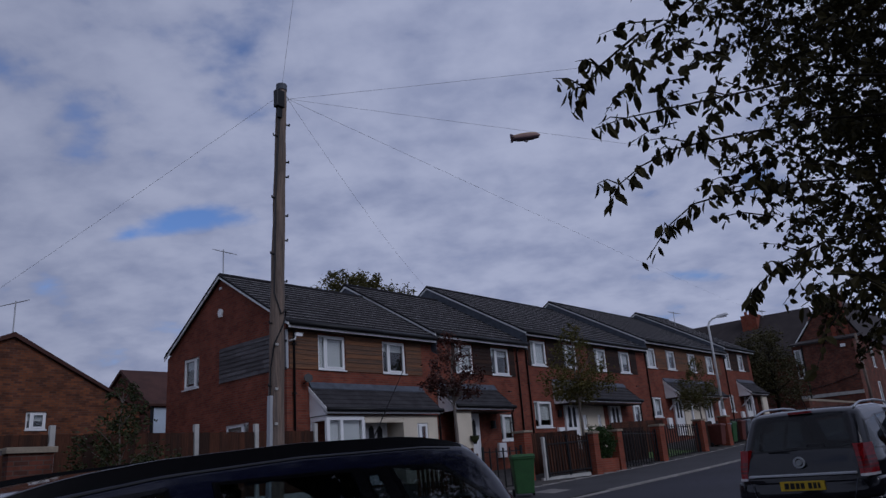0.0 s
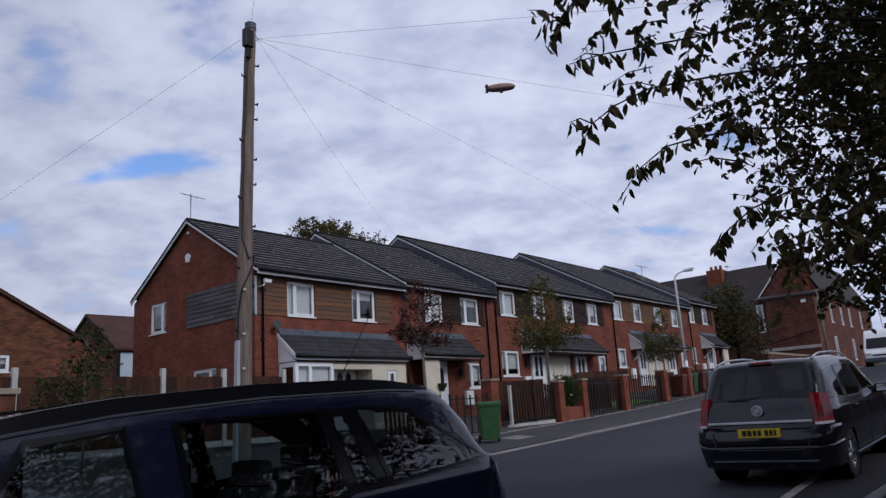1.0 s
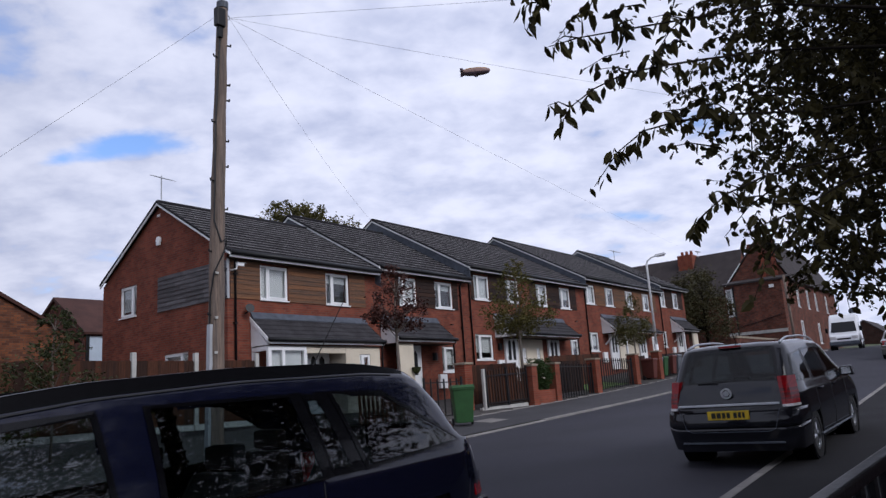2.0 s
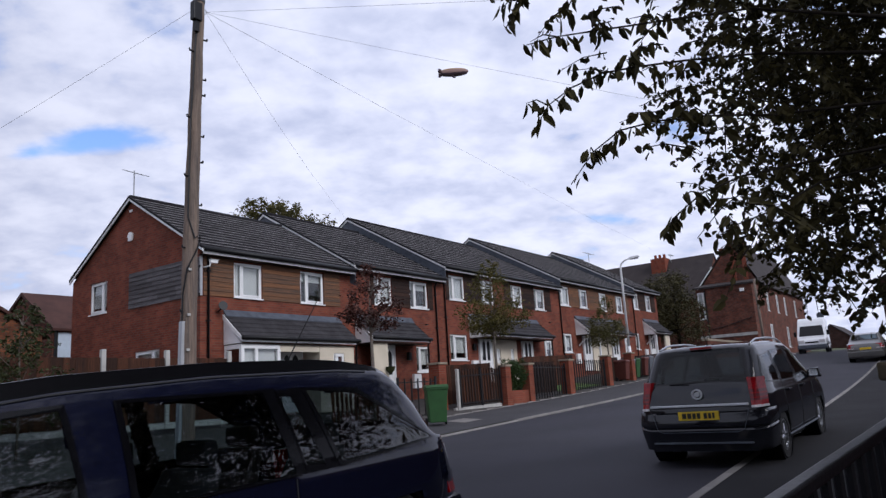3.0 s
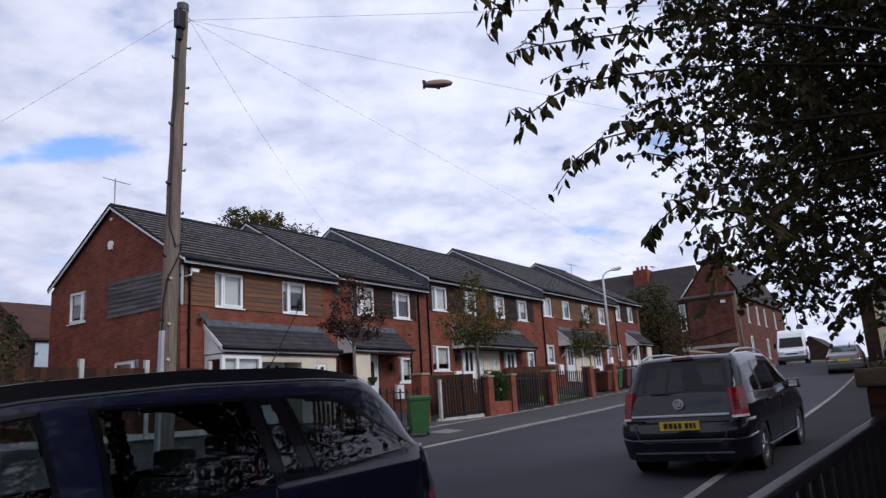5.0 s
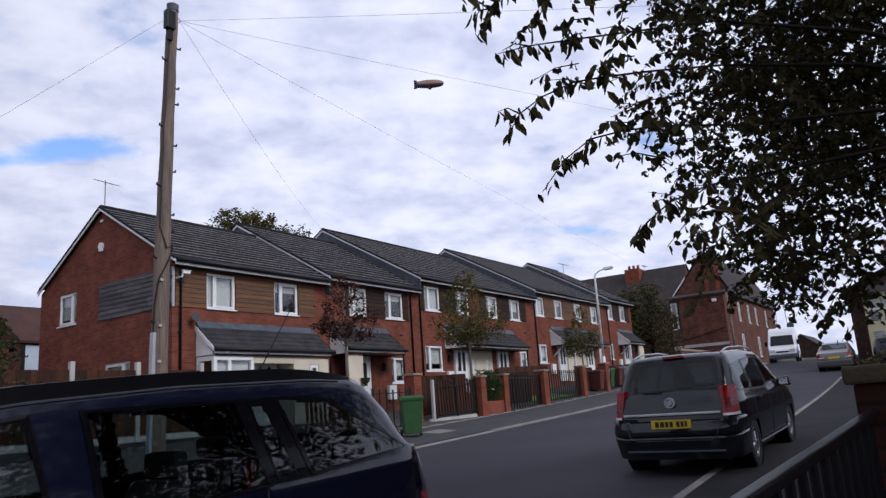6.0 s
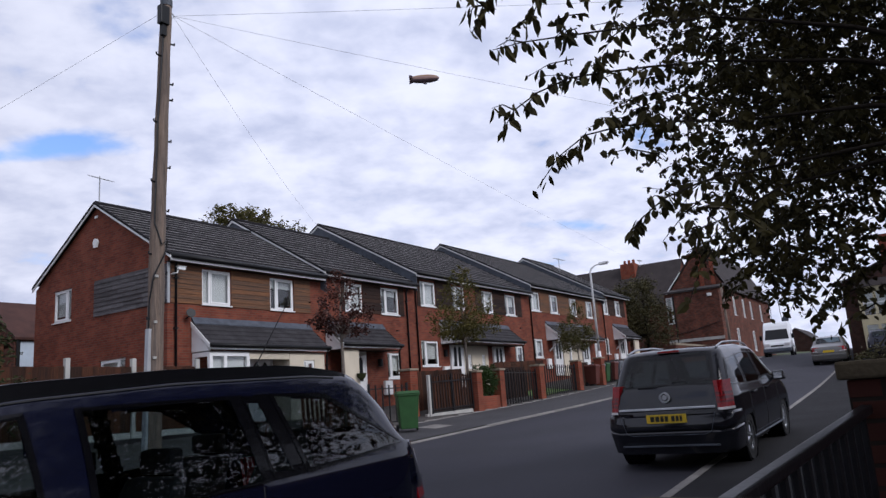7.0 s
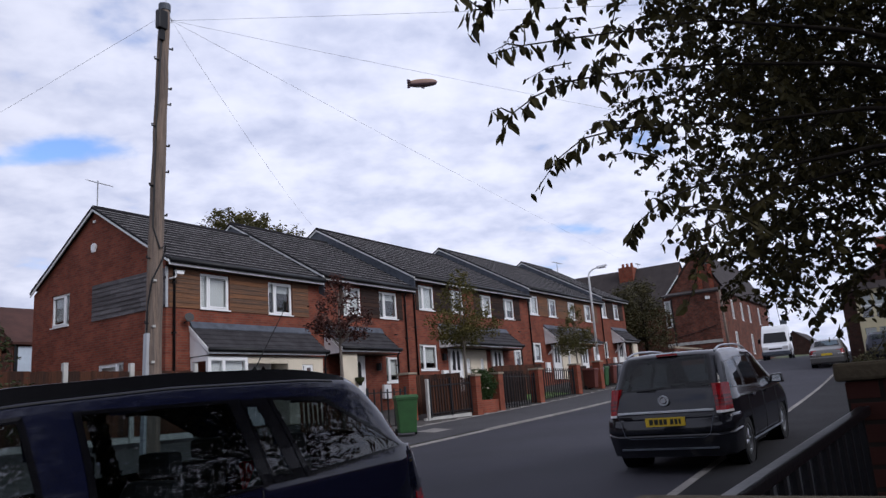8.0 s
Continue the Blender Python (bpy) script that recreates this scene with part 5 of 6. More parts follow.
# charcoal people carrier seen from behind
grey = CarForm(4.45, 0.90, 1.00, [(0, 0.80), (0.02, 0.92), (0.05, 0.99), (0.10, 1.06), (0.42, 1.55), (0.55, 1.605), (1.0, 1.625), (1.7, 1.635), (2.4, 1.60), (2.75, 1.53), (3.5, 1.06), (3.8, 0.98), (4.25, 0.82), (4.4, 0.66), (4.45, 0.5)], 0.78)
gx, gy = 9.5, 2.97
gcar = build_car(grey, PAINT_GREY, "charcoal grey people carrier with roof rails parked at the kerb", (0.80, 3.52), 0.32,
                 [[(0.22, 1.06), (1.0, 1.02), (1.05, 1.46), (0.47, 1.43)], [(1.06, 1.02), (2.02, 1.01), (2.02, 1.50), (1.11, 1.48)], [(2.10, 1.01), (3.05, 1.02), (2.62, 1.47), (2.10, 1.50)]],
                 [(0.125, -0.67), (0.125, 0.67), (0.44, 0.59), (0.44, -0.59)], [(2.82, -0.60), (2.82, 0.60), (3.48, 0.66), (3.48, -0.66)],
                 (0.55, 2.5), (gx, gy, road_z(gx) + 0.035), TURN - 2.2, -math.atan(0.0333))
gcar.scale = (1.0, 0.92, 0.92)
for sgn in (-1, 1):
    tail_lamp(gcar, grey, sgn, 0.76, 1.14, 0.22, 0.69, False)
    mr = part("door_mirror", Shape().hexa([(2.92, sgn * 0.86, 0.98), (3.05, sgn * 0.86, 0.98), (3.06, sgn * 1.08, 0.97), (2.94, sgn * 1.08, 0.97)], [(2.93, sgn * 0.88, 1.12), (3.03, sgn * 0.88, 1.12), (3.03, sgn * 1.06, 1.13), (2.94, sgn * 1.06, 1.13)]), PAINT_GREY, gcar, bevel=0.03)
    part("mirror_glass", Shape().box(2.915, 2.922, min(sgn * 0.91, sgn * 1.04), max(sgn * 0.91, sgn * 1.04), 1.0, 1.1), CHROME, mr)
    for x in (1.25, 2.2):
        part("door_handle", Shape().box(x, x + 0.2, min(sgn * 0.89, sgn * 0.925), max(sgn * 0.89, sgn * 0.925), 0.88, 0.91), PAINT_GREY, gcar, bevel=0.008)
    part("side_strip", Shape().tube([(0.95, sgn * 0.905, 0.30), (3.2, sgn * 0.905, 0.30)], 0.014, 6), LEAD, gcar)
    for x in (1.08, 2.07, 3.1):
        part("door_gap", Shape().tube([(x, sgn * (grey.side_y(x, z) + 0.001), z) for z in (0.33, 0.5, 0.68, 0.9, 1.0)], 0.005, 4), INK, gcar)
bmp = part("rear_bumper", Shape().hexa([(0.05, -0.70, 0.20), (0.16, -0.84, 0.20), (0.46, -0.885, 0.20), (0.46, 0.885, 0.20), (0.16, 0.84, 0.20), (0.05, 0.70, 0.20)], [(-0.05, -0.70, 0.50), (0.07, -0.875, 0.52), (0.46, -0.915, 0.55), (0.46, 0.915, 0.55), (0.07, 0.875, 0.52), (-0.05, 0.70, 0.50)])
           .hexa([(-0.05, -0.70, 0.50), (0.07, -0.875, 0.52), (0.46, -0.915, 0.55), (0.46, 0.915, 0.55), (0.07, 0.875, 0.52), (-0.05, 0.70, 0.50)], [(-0.02, -0.68, 0.72), (0.09, -0.865, 0.74), (0.46, -0.908, 0.74), (0.46, 0.908, 0.74), (0.09, 0.865, 0.74), (-0.02, 0.68, 0.72)]), PAINT_GREY, gcar, "charcoal rear bumper", smooth=True, bevel=0.04)
part("bumper_crease", Shape().box(-0.045, -0.004, -0.66, 0.66, 0.30, 0.322), LEAD, bmp, bevel=0.006)
# A thin grey line paints the highlight along the tailgate's edge.
part("tailgate_edge_glint", Shape().tube([(-0.04, -0.655, 0.74), (-0.055, -0.58, 0.49), (-0.057, -0.5, 0.455), (-0.057, 0.5, 0.455), (-0.055, 0.58, 0.49), (-0.04, 0.655, 0.74)], 0.004, 6), LEAD, bmp)
part("chrome_strip", Shape().box(-0.056, 0.0, -0.66, 0.66, 0.790, 0.820), BADGE, gcar, "bright chrome tailgate strip", bevel=0.008)
pl = part("number_plate", Shape().box(-0.068, -0.03, -0.27, 0.27, 0.615, 0.73), PLATE, gcar, "yellow rear plate with dark bars", bevel=0.004)
for y0, y1 in ((-0.215, -0.16), (-0.145, -0.09), (-0.075, -0.03), (-0.015, 0.03), (0.075, 0.12), (0.135, 0.175), (0.19, 0.22)):
    part("bar", Shape().box(-0.0705, -0.068, -y1, -y0, 0.637, 0.71), INK, pl)
part("round_badge", Shape().disc((-0.002, 0, 0.955), (1, 0, 0.1), 0.070, 0.04, 24, 0.052).disc((-0.002, 0, 0.955), (1, 0, 0.1), 0.035, 0.04, 12), BADGE, gcar, "round chrome badge")
part("rear_wiper", Shape().tube([(0.115, 0.12, 1.075), (0.125, 0.4, 1.085)], 0.012, 6).tube([(0.12, 0.4, 1.09), (0.135, -0.05, 1.105)], 0.009, 6), TRIM, gcar)
part("brake_lamp", Shape().box(0.41, 0.45, -0.15, 0.15, 1.56, 1.585), LAMP_RED, gcar)
part("aerial", Shape().tube([(0.75, 0, 1.62), (0.62, 0, 1.80)], [0.008, 0.004], 6), TRIM, gcar)

def rail_loft(form, sgn, x0, x1, n=40):
    """A flush roof rail that rises out of the roof's edge and sinks back into it."""
    p, f = [], []
    for i in range(n + 1):
        x = x0 + (x1 - x0) * i / n
        up = 0.044 * min(1.0, 5.0 * min(i / n, 1 - i / n)) ** 0.7
        w = form.width(x) * form.tumble
        a, b = w - 0.095, w - 0.040
        za, zb = form.top_z(x, a) - 0.012, form.top_z(x, b) - 0.004
        p += [(x, sgn * a, za), (x, sgn * (a + 0.008), za + up), (x, sgn * (b - 0.016), za + up * 0.96), (x, sgn * b, zb)]
    for i in range(n):
        k = 4 * i
        f += [(k + q, k + q + 1, k + q + 5, k + q + 4) for q in range(3)] + [(k + 3, k, k + 4, k + 7)]
    f += [(0, 1, 2, 3), (4 * n, 4 * n + 1, 4 * n + 2, 4 * n + 3)]
    return Shape().add(p, f)


# navy car in front of the camera
navy = CarForm(4.9, 0.88, 0.94, [(0, 0.56), (0.05, 0.76), (0.12, 0.88), (0.20, 0.97), (0.42, 1.20), (0.66, 1.405), (0.80, 1.455), (1.2, 1.48), (2.2, 1.485), (3.0, 1.455), (3.5, 1.405), (3.85, 1.34), (4.4, 1.0), (4.7, 0.86), (4.86, 0.66), (4.9, 0.5)], 0.86, 0.12)
nx, ny = 4.62, 4.08
ncar = build_car(navy, PAINT_NAVY, "dark navy estate car with black roof rails and tinted windows", (0.85, 3.75), 0.32,
                 [[(1.40, 0.87), (0.36, 0.93), (1.10, 1.325), (1.60, 1.342)], [(1.66, 0.87), (1.48, 0.87), (1.69, 1.342), (1.80, 1.345)], [(2.75, 0.87), (1.70, 0.87), (1.84, 1.348), (2.78, 1.355)], [(3.75, 0.90), (2.92, 0.88), (2.98, 1.355), (3.42, 1.338)]],
                 [(0.25, -0.64), (0.25, 0.64), (0.78, 0.60), (0.78, -0.60)], [(3.85, -0.60), (3.85, 0.60), (4.38, 0.66), (4.38, -0.66)],
                 None, (nx, ny, road_z(nx) + 0.03), 180 + TURN, math.atan(0.0333))
ncar.scale = (1.0, 1.0, 1.03)
for sgn in (-1, 1):
    tail_lamp(ncar, navy, sgn, 0.52, 0.86, 0.22, 0.60, True)
    part("roof_rail", rail_loft(navy, sgn, 0.80, 3.95), TRIM, ncar, "black roof rail tapering at both ends", smooth=False)
    for q in ([(1.715, 0.88), (1.645, 0.88), (1.79, 1.342), (1.85, 1.342)], [(1.49, 0.88), (1.39, 0.88), (1.59, 1.338), (1.70, 1.338)]):
        part("door_pillar", quad_patch(q, lambda x, z: (x, sgn * (navy.side_y(x, z) + 0.002), z), 8), GLOSS_BLACK, ncar)
    part("roof_seam", Shape().tube([(x, sgn * (navy.side_y(x, navy.top(x) - 0.065) + 0.001), navy.top(x) - 0.065) for x in [0.95 + 0.15 * i for i in range(19)]], 0.006, 4), INK, ncar)
    for x in (1.75, 2.85, 2.62):
        part("door_gap", Shape().tube([(x, sgn * (navy.side_y(x, z) + 0.001), z) for z in (0.33, 0.5, 0.68, 0.86)], 0.005, 4), INK, ncar)
part("rear_bumper", Shape().hexa([(-0.04, -0.78, 0.22), (0.3, -0.87, 0.22), (0.3, 0.87, 0.22), (-0.04, 0.78, 0.22)], [(-0.05, -0.78, 0.5), (0.3, -0.885, 0.52), (0.3, 0.885, 0.52), (-0.05, 0.78, 0.5)]), PAINT_NAVY, ncar, bevel=0.04)
part("aerial", Shape().tube([(0.97, 0.0, 1.45), (0.54, 0.0, 2.0)], [0.005, 0.0025], 6), TRIM, ncar)

# silver saloon further up, and a white van coming down
silver = CarForm(4.4, 0.86, 0.92, [(0, 0.70), (0.05, 0.90), (0.35, 0.98), (0.75, 1.02), (1.35, 1.36), (1.8, 1.42), (2.5, 1.40), (3.2, 1.0), (4.1, 0.80), (4.4, 0.5)], 0.76)
sx, sy = 43.0, 4.65
scar = build_car(silver, PAINT_SILVER, "silver saloon car parked up the hill", (0.85, 3.5), 0.31,
                 [[(1.15, 0.96), (2.0, 0.95), (2.0, 1.32), (1.5, 1.30)], [(2.06, 0.95), (2.95, 0.96), (2.5, 1.30), (2.06, 1.33)]],
                 [(0.85, -0.60), (0.85, 0.60), (1.32, 0.54), (1.32, -0.54)], [(2.55, -0.56), (2.55, 0.56), (3.15, 0.62), (3.15, -0.62)],
                 None, (sx, sy, road_z(sx) + 0.03), TURN, -0.06)
for sgn in (-1, 1):
    tail_lamp(scar, silver, sgn, 0.68, 0.9, 0.25, 0.5, False)
part("number_plate", Shape().box(-0.03, -0.005, -0.26, 0.26, 0.62, 0.73), PLATE, scar)
part("rear_bumper", Shape().box(-0.06, 0.3, -0.82, 0.82, 0.24, 0.55), PAINT_SILVER, scar, bevel=0.05)
dark = CarForm(4.2, 0.86, 0.92, [(0, 0.70), (0.05, 0.90), (0.5, 1.35), (0.8, 1.45), (2.3, 1.43), (3.0, 1.0), (4.0, 0.80), (4.2, 0.5)], 0.76)
build_car(dark, PAINT_NAVY, "dark hatchback parked up the hill", (0.8, 3.3), 0.31, [[(0.9, 0.96), (1.7, 0.95), (1.7, 1.34), (1.1, 1.32)], [(1.76, 0.95), (2.7, 0.96), (2.3, 1.30), (1.76, 1.34)]],
          [(0.25, -0.60), (0.25, 0.60), (0.52, 0.54), (0.52, -0.54)], [(2.4, -0.56), (2.4, 0.56), (2.95, 0.62), (2.95, -0.62)], None, (42.9, 2.0, ground_z(43.5, 2.0) + 0.02), TURN, -0.06)


def van():
    x, y = 57.0, 9.35
    t = thing("white_van", "white high-roofed panel van parked facing downhill", "van", (x, y, road_z(x) + 0.02), TURN + 3)

    def taper(shape):
        """The sides lean in above the waist, and the nose is narrower than the load space."""
        shape.v = [(a, b * (1 - 0.10 * max(0.0, c - 1.15) / 1.4) * (1 - 0.10 * max(0.0, 1 - a / 0.9) ** 2), c) for a, b, c in shape.v]
        return shape

    prof = [(0.0, 0.35), (-0.03, 0.62), (0.03, 0.92), (0.22, 1.06), (0.75, 1.20), (1.05, 1.62), (1.32, 1.98), (1.50, 2.25), (1.72, 2.46), (2.1, 2.56), (5.2, 2.58), (5.32, 2.45), (5.35, 0.35)]
    part("body", taper(Shape().prism(prof, -0.95, 0.95)), PAINT_WHITE, t, bevel=0.10)
    part("windscreen", taper(Shape().hexa([(0.74, -0.80, 1.235), (0.74, 0.80, 1.235), (0.80, 0.80, 1.235), (0.80, -0.80, 1.235)], [(1.29, -0.76, 1.965), (1.29, 0.76, 1.965), (1.35, 0.76, 1.965), (1.35, -0.76, 1.965)])), GUTTER, t, "dark windscreen")
    part("bumper", Shape().box(-0.10, 0.3, -0.93, 0.93, 0.32, 0.58), LEAD, t, bevel=0.05)
    part("grille", Shape().box(-0.035, 0.02, -0.42, 0.42, 0.70, 0.80), TRIM, t, bevel=0.01)
    part("side_glass", taper(Shape().hexa([(1.02, -0.968, 1.24), (1.85, -0.968, 1.24), (1.85, -0.95, 1.24), (1.02, -0.95, 1.24)], [(1.45, -0.968, 1.85), (1.85, -0.968, 1.85), (1.85, -0.95, 1.85), (1.45, -0.95, 1.85)])), GUTTER, t)
    part("side_strip", Shape().box(1.3, 5.0, -0.965, -0.945, 0.72, 0.80), LEAD, t)
    for s in (-1, 1):
        part("headlamp", Shape().box(-0.03, 0.15, min(s * 0.48, s * 0.84), max(s * 0.48, s * 0.84), 0.72, 0.93), LAMP_CLEAR, t, bevel=0.03)
        part("door_mirror", Shape().box(0.95, 1.08, min(s * 0.98, s * 1.15), max(s * 0.98, s * 1.15), 1.25, 1.58), TRIM, t, bevel=0.03)
        for a in (0.95, 4.3):
            part("wheel", Shape().disc((a, s * 0.86, 0.33), (0, 1, 0), 0.33, 0.22, 20), TYRE, t, bevel=0.015)


van()


# ---- trees ----
def leaf_cloud(points, size, droop=0.4, spread=1.0, seed=1, broad=0.25):
    """Folded leaves, each an island of four triangles, at the given points."""
    rng = np.random.default_rng(seed)
    n = len(points)
    P = np.array(points)
    L = size * rng.uniform(0.6, 1.25, n)
    a = rng.uniform(0, 2 * np.pi, n)
    dz = -droop + spread * rng.uniform(-0.6, 0.6, n)
    d = np.stack([np.cos(a), np.sin(a), dz], 1)
    d /= np.linalg.norm(d, axis=1)[:, None]
    r = rng.normal(size=(n, 3))
    s = np.cross(d, r)
    s /= np.linalg.norm(s, axis=1)[:, None]
    up = np.cross(s, d)
    l, w = L[:, None], (L * broad)[:, None]
    v = np.stack([P, P + d * l * 0.28 + s * w * 0.9 - up * w * 0.35, P + d * l, P + d * l * 0.28 - s * w * 0.9 - up * w * 0.35, P + d * l * 0.64 + s * w * 0.86 - up * w * 0.5, P + d * l * 0.64 - s * w * 0.86 - up * w * 0.5], 1)
    sh = Shape()
    sh.v = [tuple(p) for p in v.reshape(-1, 3)]
    for i in range(n):
        k = 6 * i
        sh.f += [(k, k + 1, k + 4, k + 2), (k, k + 2, k + 5, k + 3)]
    me = bpy.data.meshes.new("crown")
    me.from_pydata(sh.v, [], sh.f)
    return me


def crown_points(blobs, count, seed, hollow=0.45):
    """Points gathered in clumps inside a few lumps."""
    rng = np.random.default_rng(seed)
    out = []
    total = sum(b[3] ** 2 for b in blobs)
    for cx, cy, cz, r, flat in blobs:
        n = int(count * r * r / total)
        k = max(4, n // 28)
        d = rng.normal(size=(k, 3))
        d /= np.linalg.norm(d, axis=1)[:, None]
        c = d * (r * (hollow + (1 - hollow) * rng.uniform(0, 1, k) ** 0.6))[:, None] * np.array([1, 1, flat])
        q = np.repeat(c, 28, 0) + rng.normal(size=(k * 28, 3)) * r * 0.13
        out.append(q + np.array([cx, cy, cz]))
    return np.concatenate(out)


def small_tree(name, label, x, y, z, height, stem, blobs, count, size, leaf, seed, group="", bark=None):
    t = thing(name, label, "tree", (x, y, z), group=group)
    rng = random.Random(seed)
    part("trunk", Shape().tube([(0, 0, -0.2), (0.02, 0.01, height * 0.4), (-0.03, 0.02, height * 0.75), (0.02, 0, height)], [stem, stem * 0.8, stem * 0.5, stem * 0.2], 8), bark or BARK, t, smooth=True)
    for cx, cy, cz, r, flat in blobs:
        for k in range(3):
            a = rng.uniform(0, 6.28)
            e = Vector((cx + math.cos(a) * r * 0.8, cy + math.sin(a) * r * 0.8, cz + rng.uniform(-0.3, 0.6) * r * flat))
            b = Vector((0, 0, min(height * 0.9, max(height * 0.35, e.z - r * 0.9))))
            part("limb", Shape().tube([b, b.lerp(e, 0.5) + Vector((0, 0, r * 0.1)), e], [stem * 0.4, stem * 0.25, stem * 0.08], 5), bark or BARK, t)
    me = leaf_cloud(crown_points(blobs, count, seed), size, 0.3, 1.4, seed)
    part("crown", me, leaf, t)
    return t


small_tree("purple_tree", "small street tree with dark purple leaves", 16.4, 14.4, ground_z(16.4, 14.4), 4.1, 0.06,
           [(0, 0, 3.35, 0.82, 1.0), (-0.6, 0.2, 3.05, 0.5, 0.8), (0.6, -0.2, 3.1, 0.55, 0.8), (0.1, 0.1, 4.1, 0.48, 1.2), (-0.1, 0.0, 2.95, 0.5, 0.6)], 2500, 0.10, LEAF_PURPLE, 3, "street trees", BARK_PALE)
small_tree("street_tree", "young street tree with yellowing green leaves", 22.5, 13.95, ground_z(22.5, 13.95), 4.9, 0.06,
           [(0, 0, 3.5, 1.0, 1.0), (-0.65, 0.3, 3.1, 0.75, 0.8), (0.75, -0.3, 3.15, 0.75, 0.8), (0.05, 0.1, 4.35, 0.62, 1.25), (0.05, 0.0, 4.95, 0.3, 1.3), (0.0, 0.0, 2.8, 0.65, 0.6)], 5200, 0.10, LEAF_LIME, 5, "street trees", BARK_PALE)
small_tree("street_tree", "thin young tree with olive leaves", 34.2, 14.7, ground_z(34.2, 14.7), 3.6, 0.05,
           [(0, 0, 2.85, 0.85, 1.0), (-0.6, 0.2, 2.4, 0.65, 0.9), (0.5, -0.1, 2.5, 0.65, 0.9), (0, 0, 3.6, 0.55, 1.1)], 2900, 0.11, LEAF_OLIVE, 7, "street trees", BARK_PALE)
small_tree("garden_tree", "broad tree behind the terrace roof", 26.4, 30.2, 1.0, 10.0, 0.2,
           [(0, 0, 9.9, 1.8, 0.8), (-1.7, 1.0, 9.5, 1.2, 0.8), (1.8, -1.6, 9.6, 1.2, 0.8), (0.7, -0.4, 10.8, 0.9, 0.8), (-0.6, 0.4, 11.0, 0.8, 0.7), (0, 0, 7.6, 2.2, 0.8)], 12500, 0.17, LEAF_OLIVE, 11)
small_tree("hedge_tree", "dense dark evergreen beside the old house", 56.5, 18.4, 3.2, 5.2, 0.16,
           [(0, 0.8, 3.6, 2.3, 1.0), (-1.4, 1.9, 3.0, 2.0, 1.0), (0.4, -0.5, 2.6, 1.8, 1.0), (0.2, 0.6, 5.2, 1.7, 1.0), (0, 1.8, 4.3, 1.7, 0.9), (0, 2.6, 2.6, 1.8, 1.0)], 15000, 0.19, LEAF_HEDGE, 13)
small_tree("sapling", "thin leafy sapling in front of the fence", 7.15, 15.7, 0.7, 2.9, 0.03,
           [(0, 0, 1.7, 0.65, 1.3), (0.1, 0.1, 2.5, 0.42, 1.5), (0.1, 0.05, 2.85, 0.26, 1.2), (-0.6, 0.1, 1.5, 0.55, 1.0), (0.7, -0.1, 1.2, 0.6, 0.9), (-0.8, 0, 0.8, 0.6, 0.9)], 4200, 0.09, LEAF_DARK, 17, bark=BARK_PALE)
small_tree("shrub", "loose garden shrub along the fence", 8.6, 16.0, 0.75, 1.6, 0.03, [(0, 0, 0.9, 0.6, 1.0), (0.5, 0, 0.7, 0.45, 1.0)], 420, 0.09, LEAF_LIME, 19)
small_tree("potted_shrub", "clipped green shrub above the garden wall", 24.0, 14.12, ground_z(24.0, 14.12), 0.9, 0.04, [(0, 0, 1.0, 0.46, 0.9), (0.28, 0, 1.3, 0.36, 0.8), (-0.36, 0, 1.3, 0.36, 0.8), (-0.1, 0, 0.6, 0.40, 0.8)], 5200, 0.07, LEAF_SHRUB, 23)


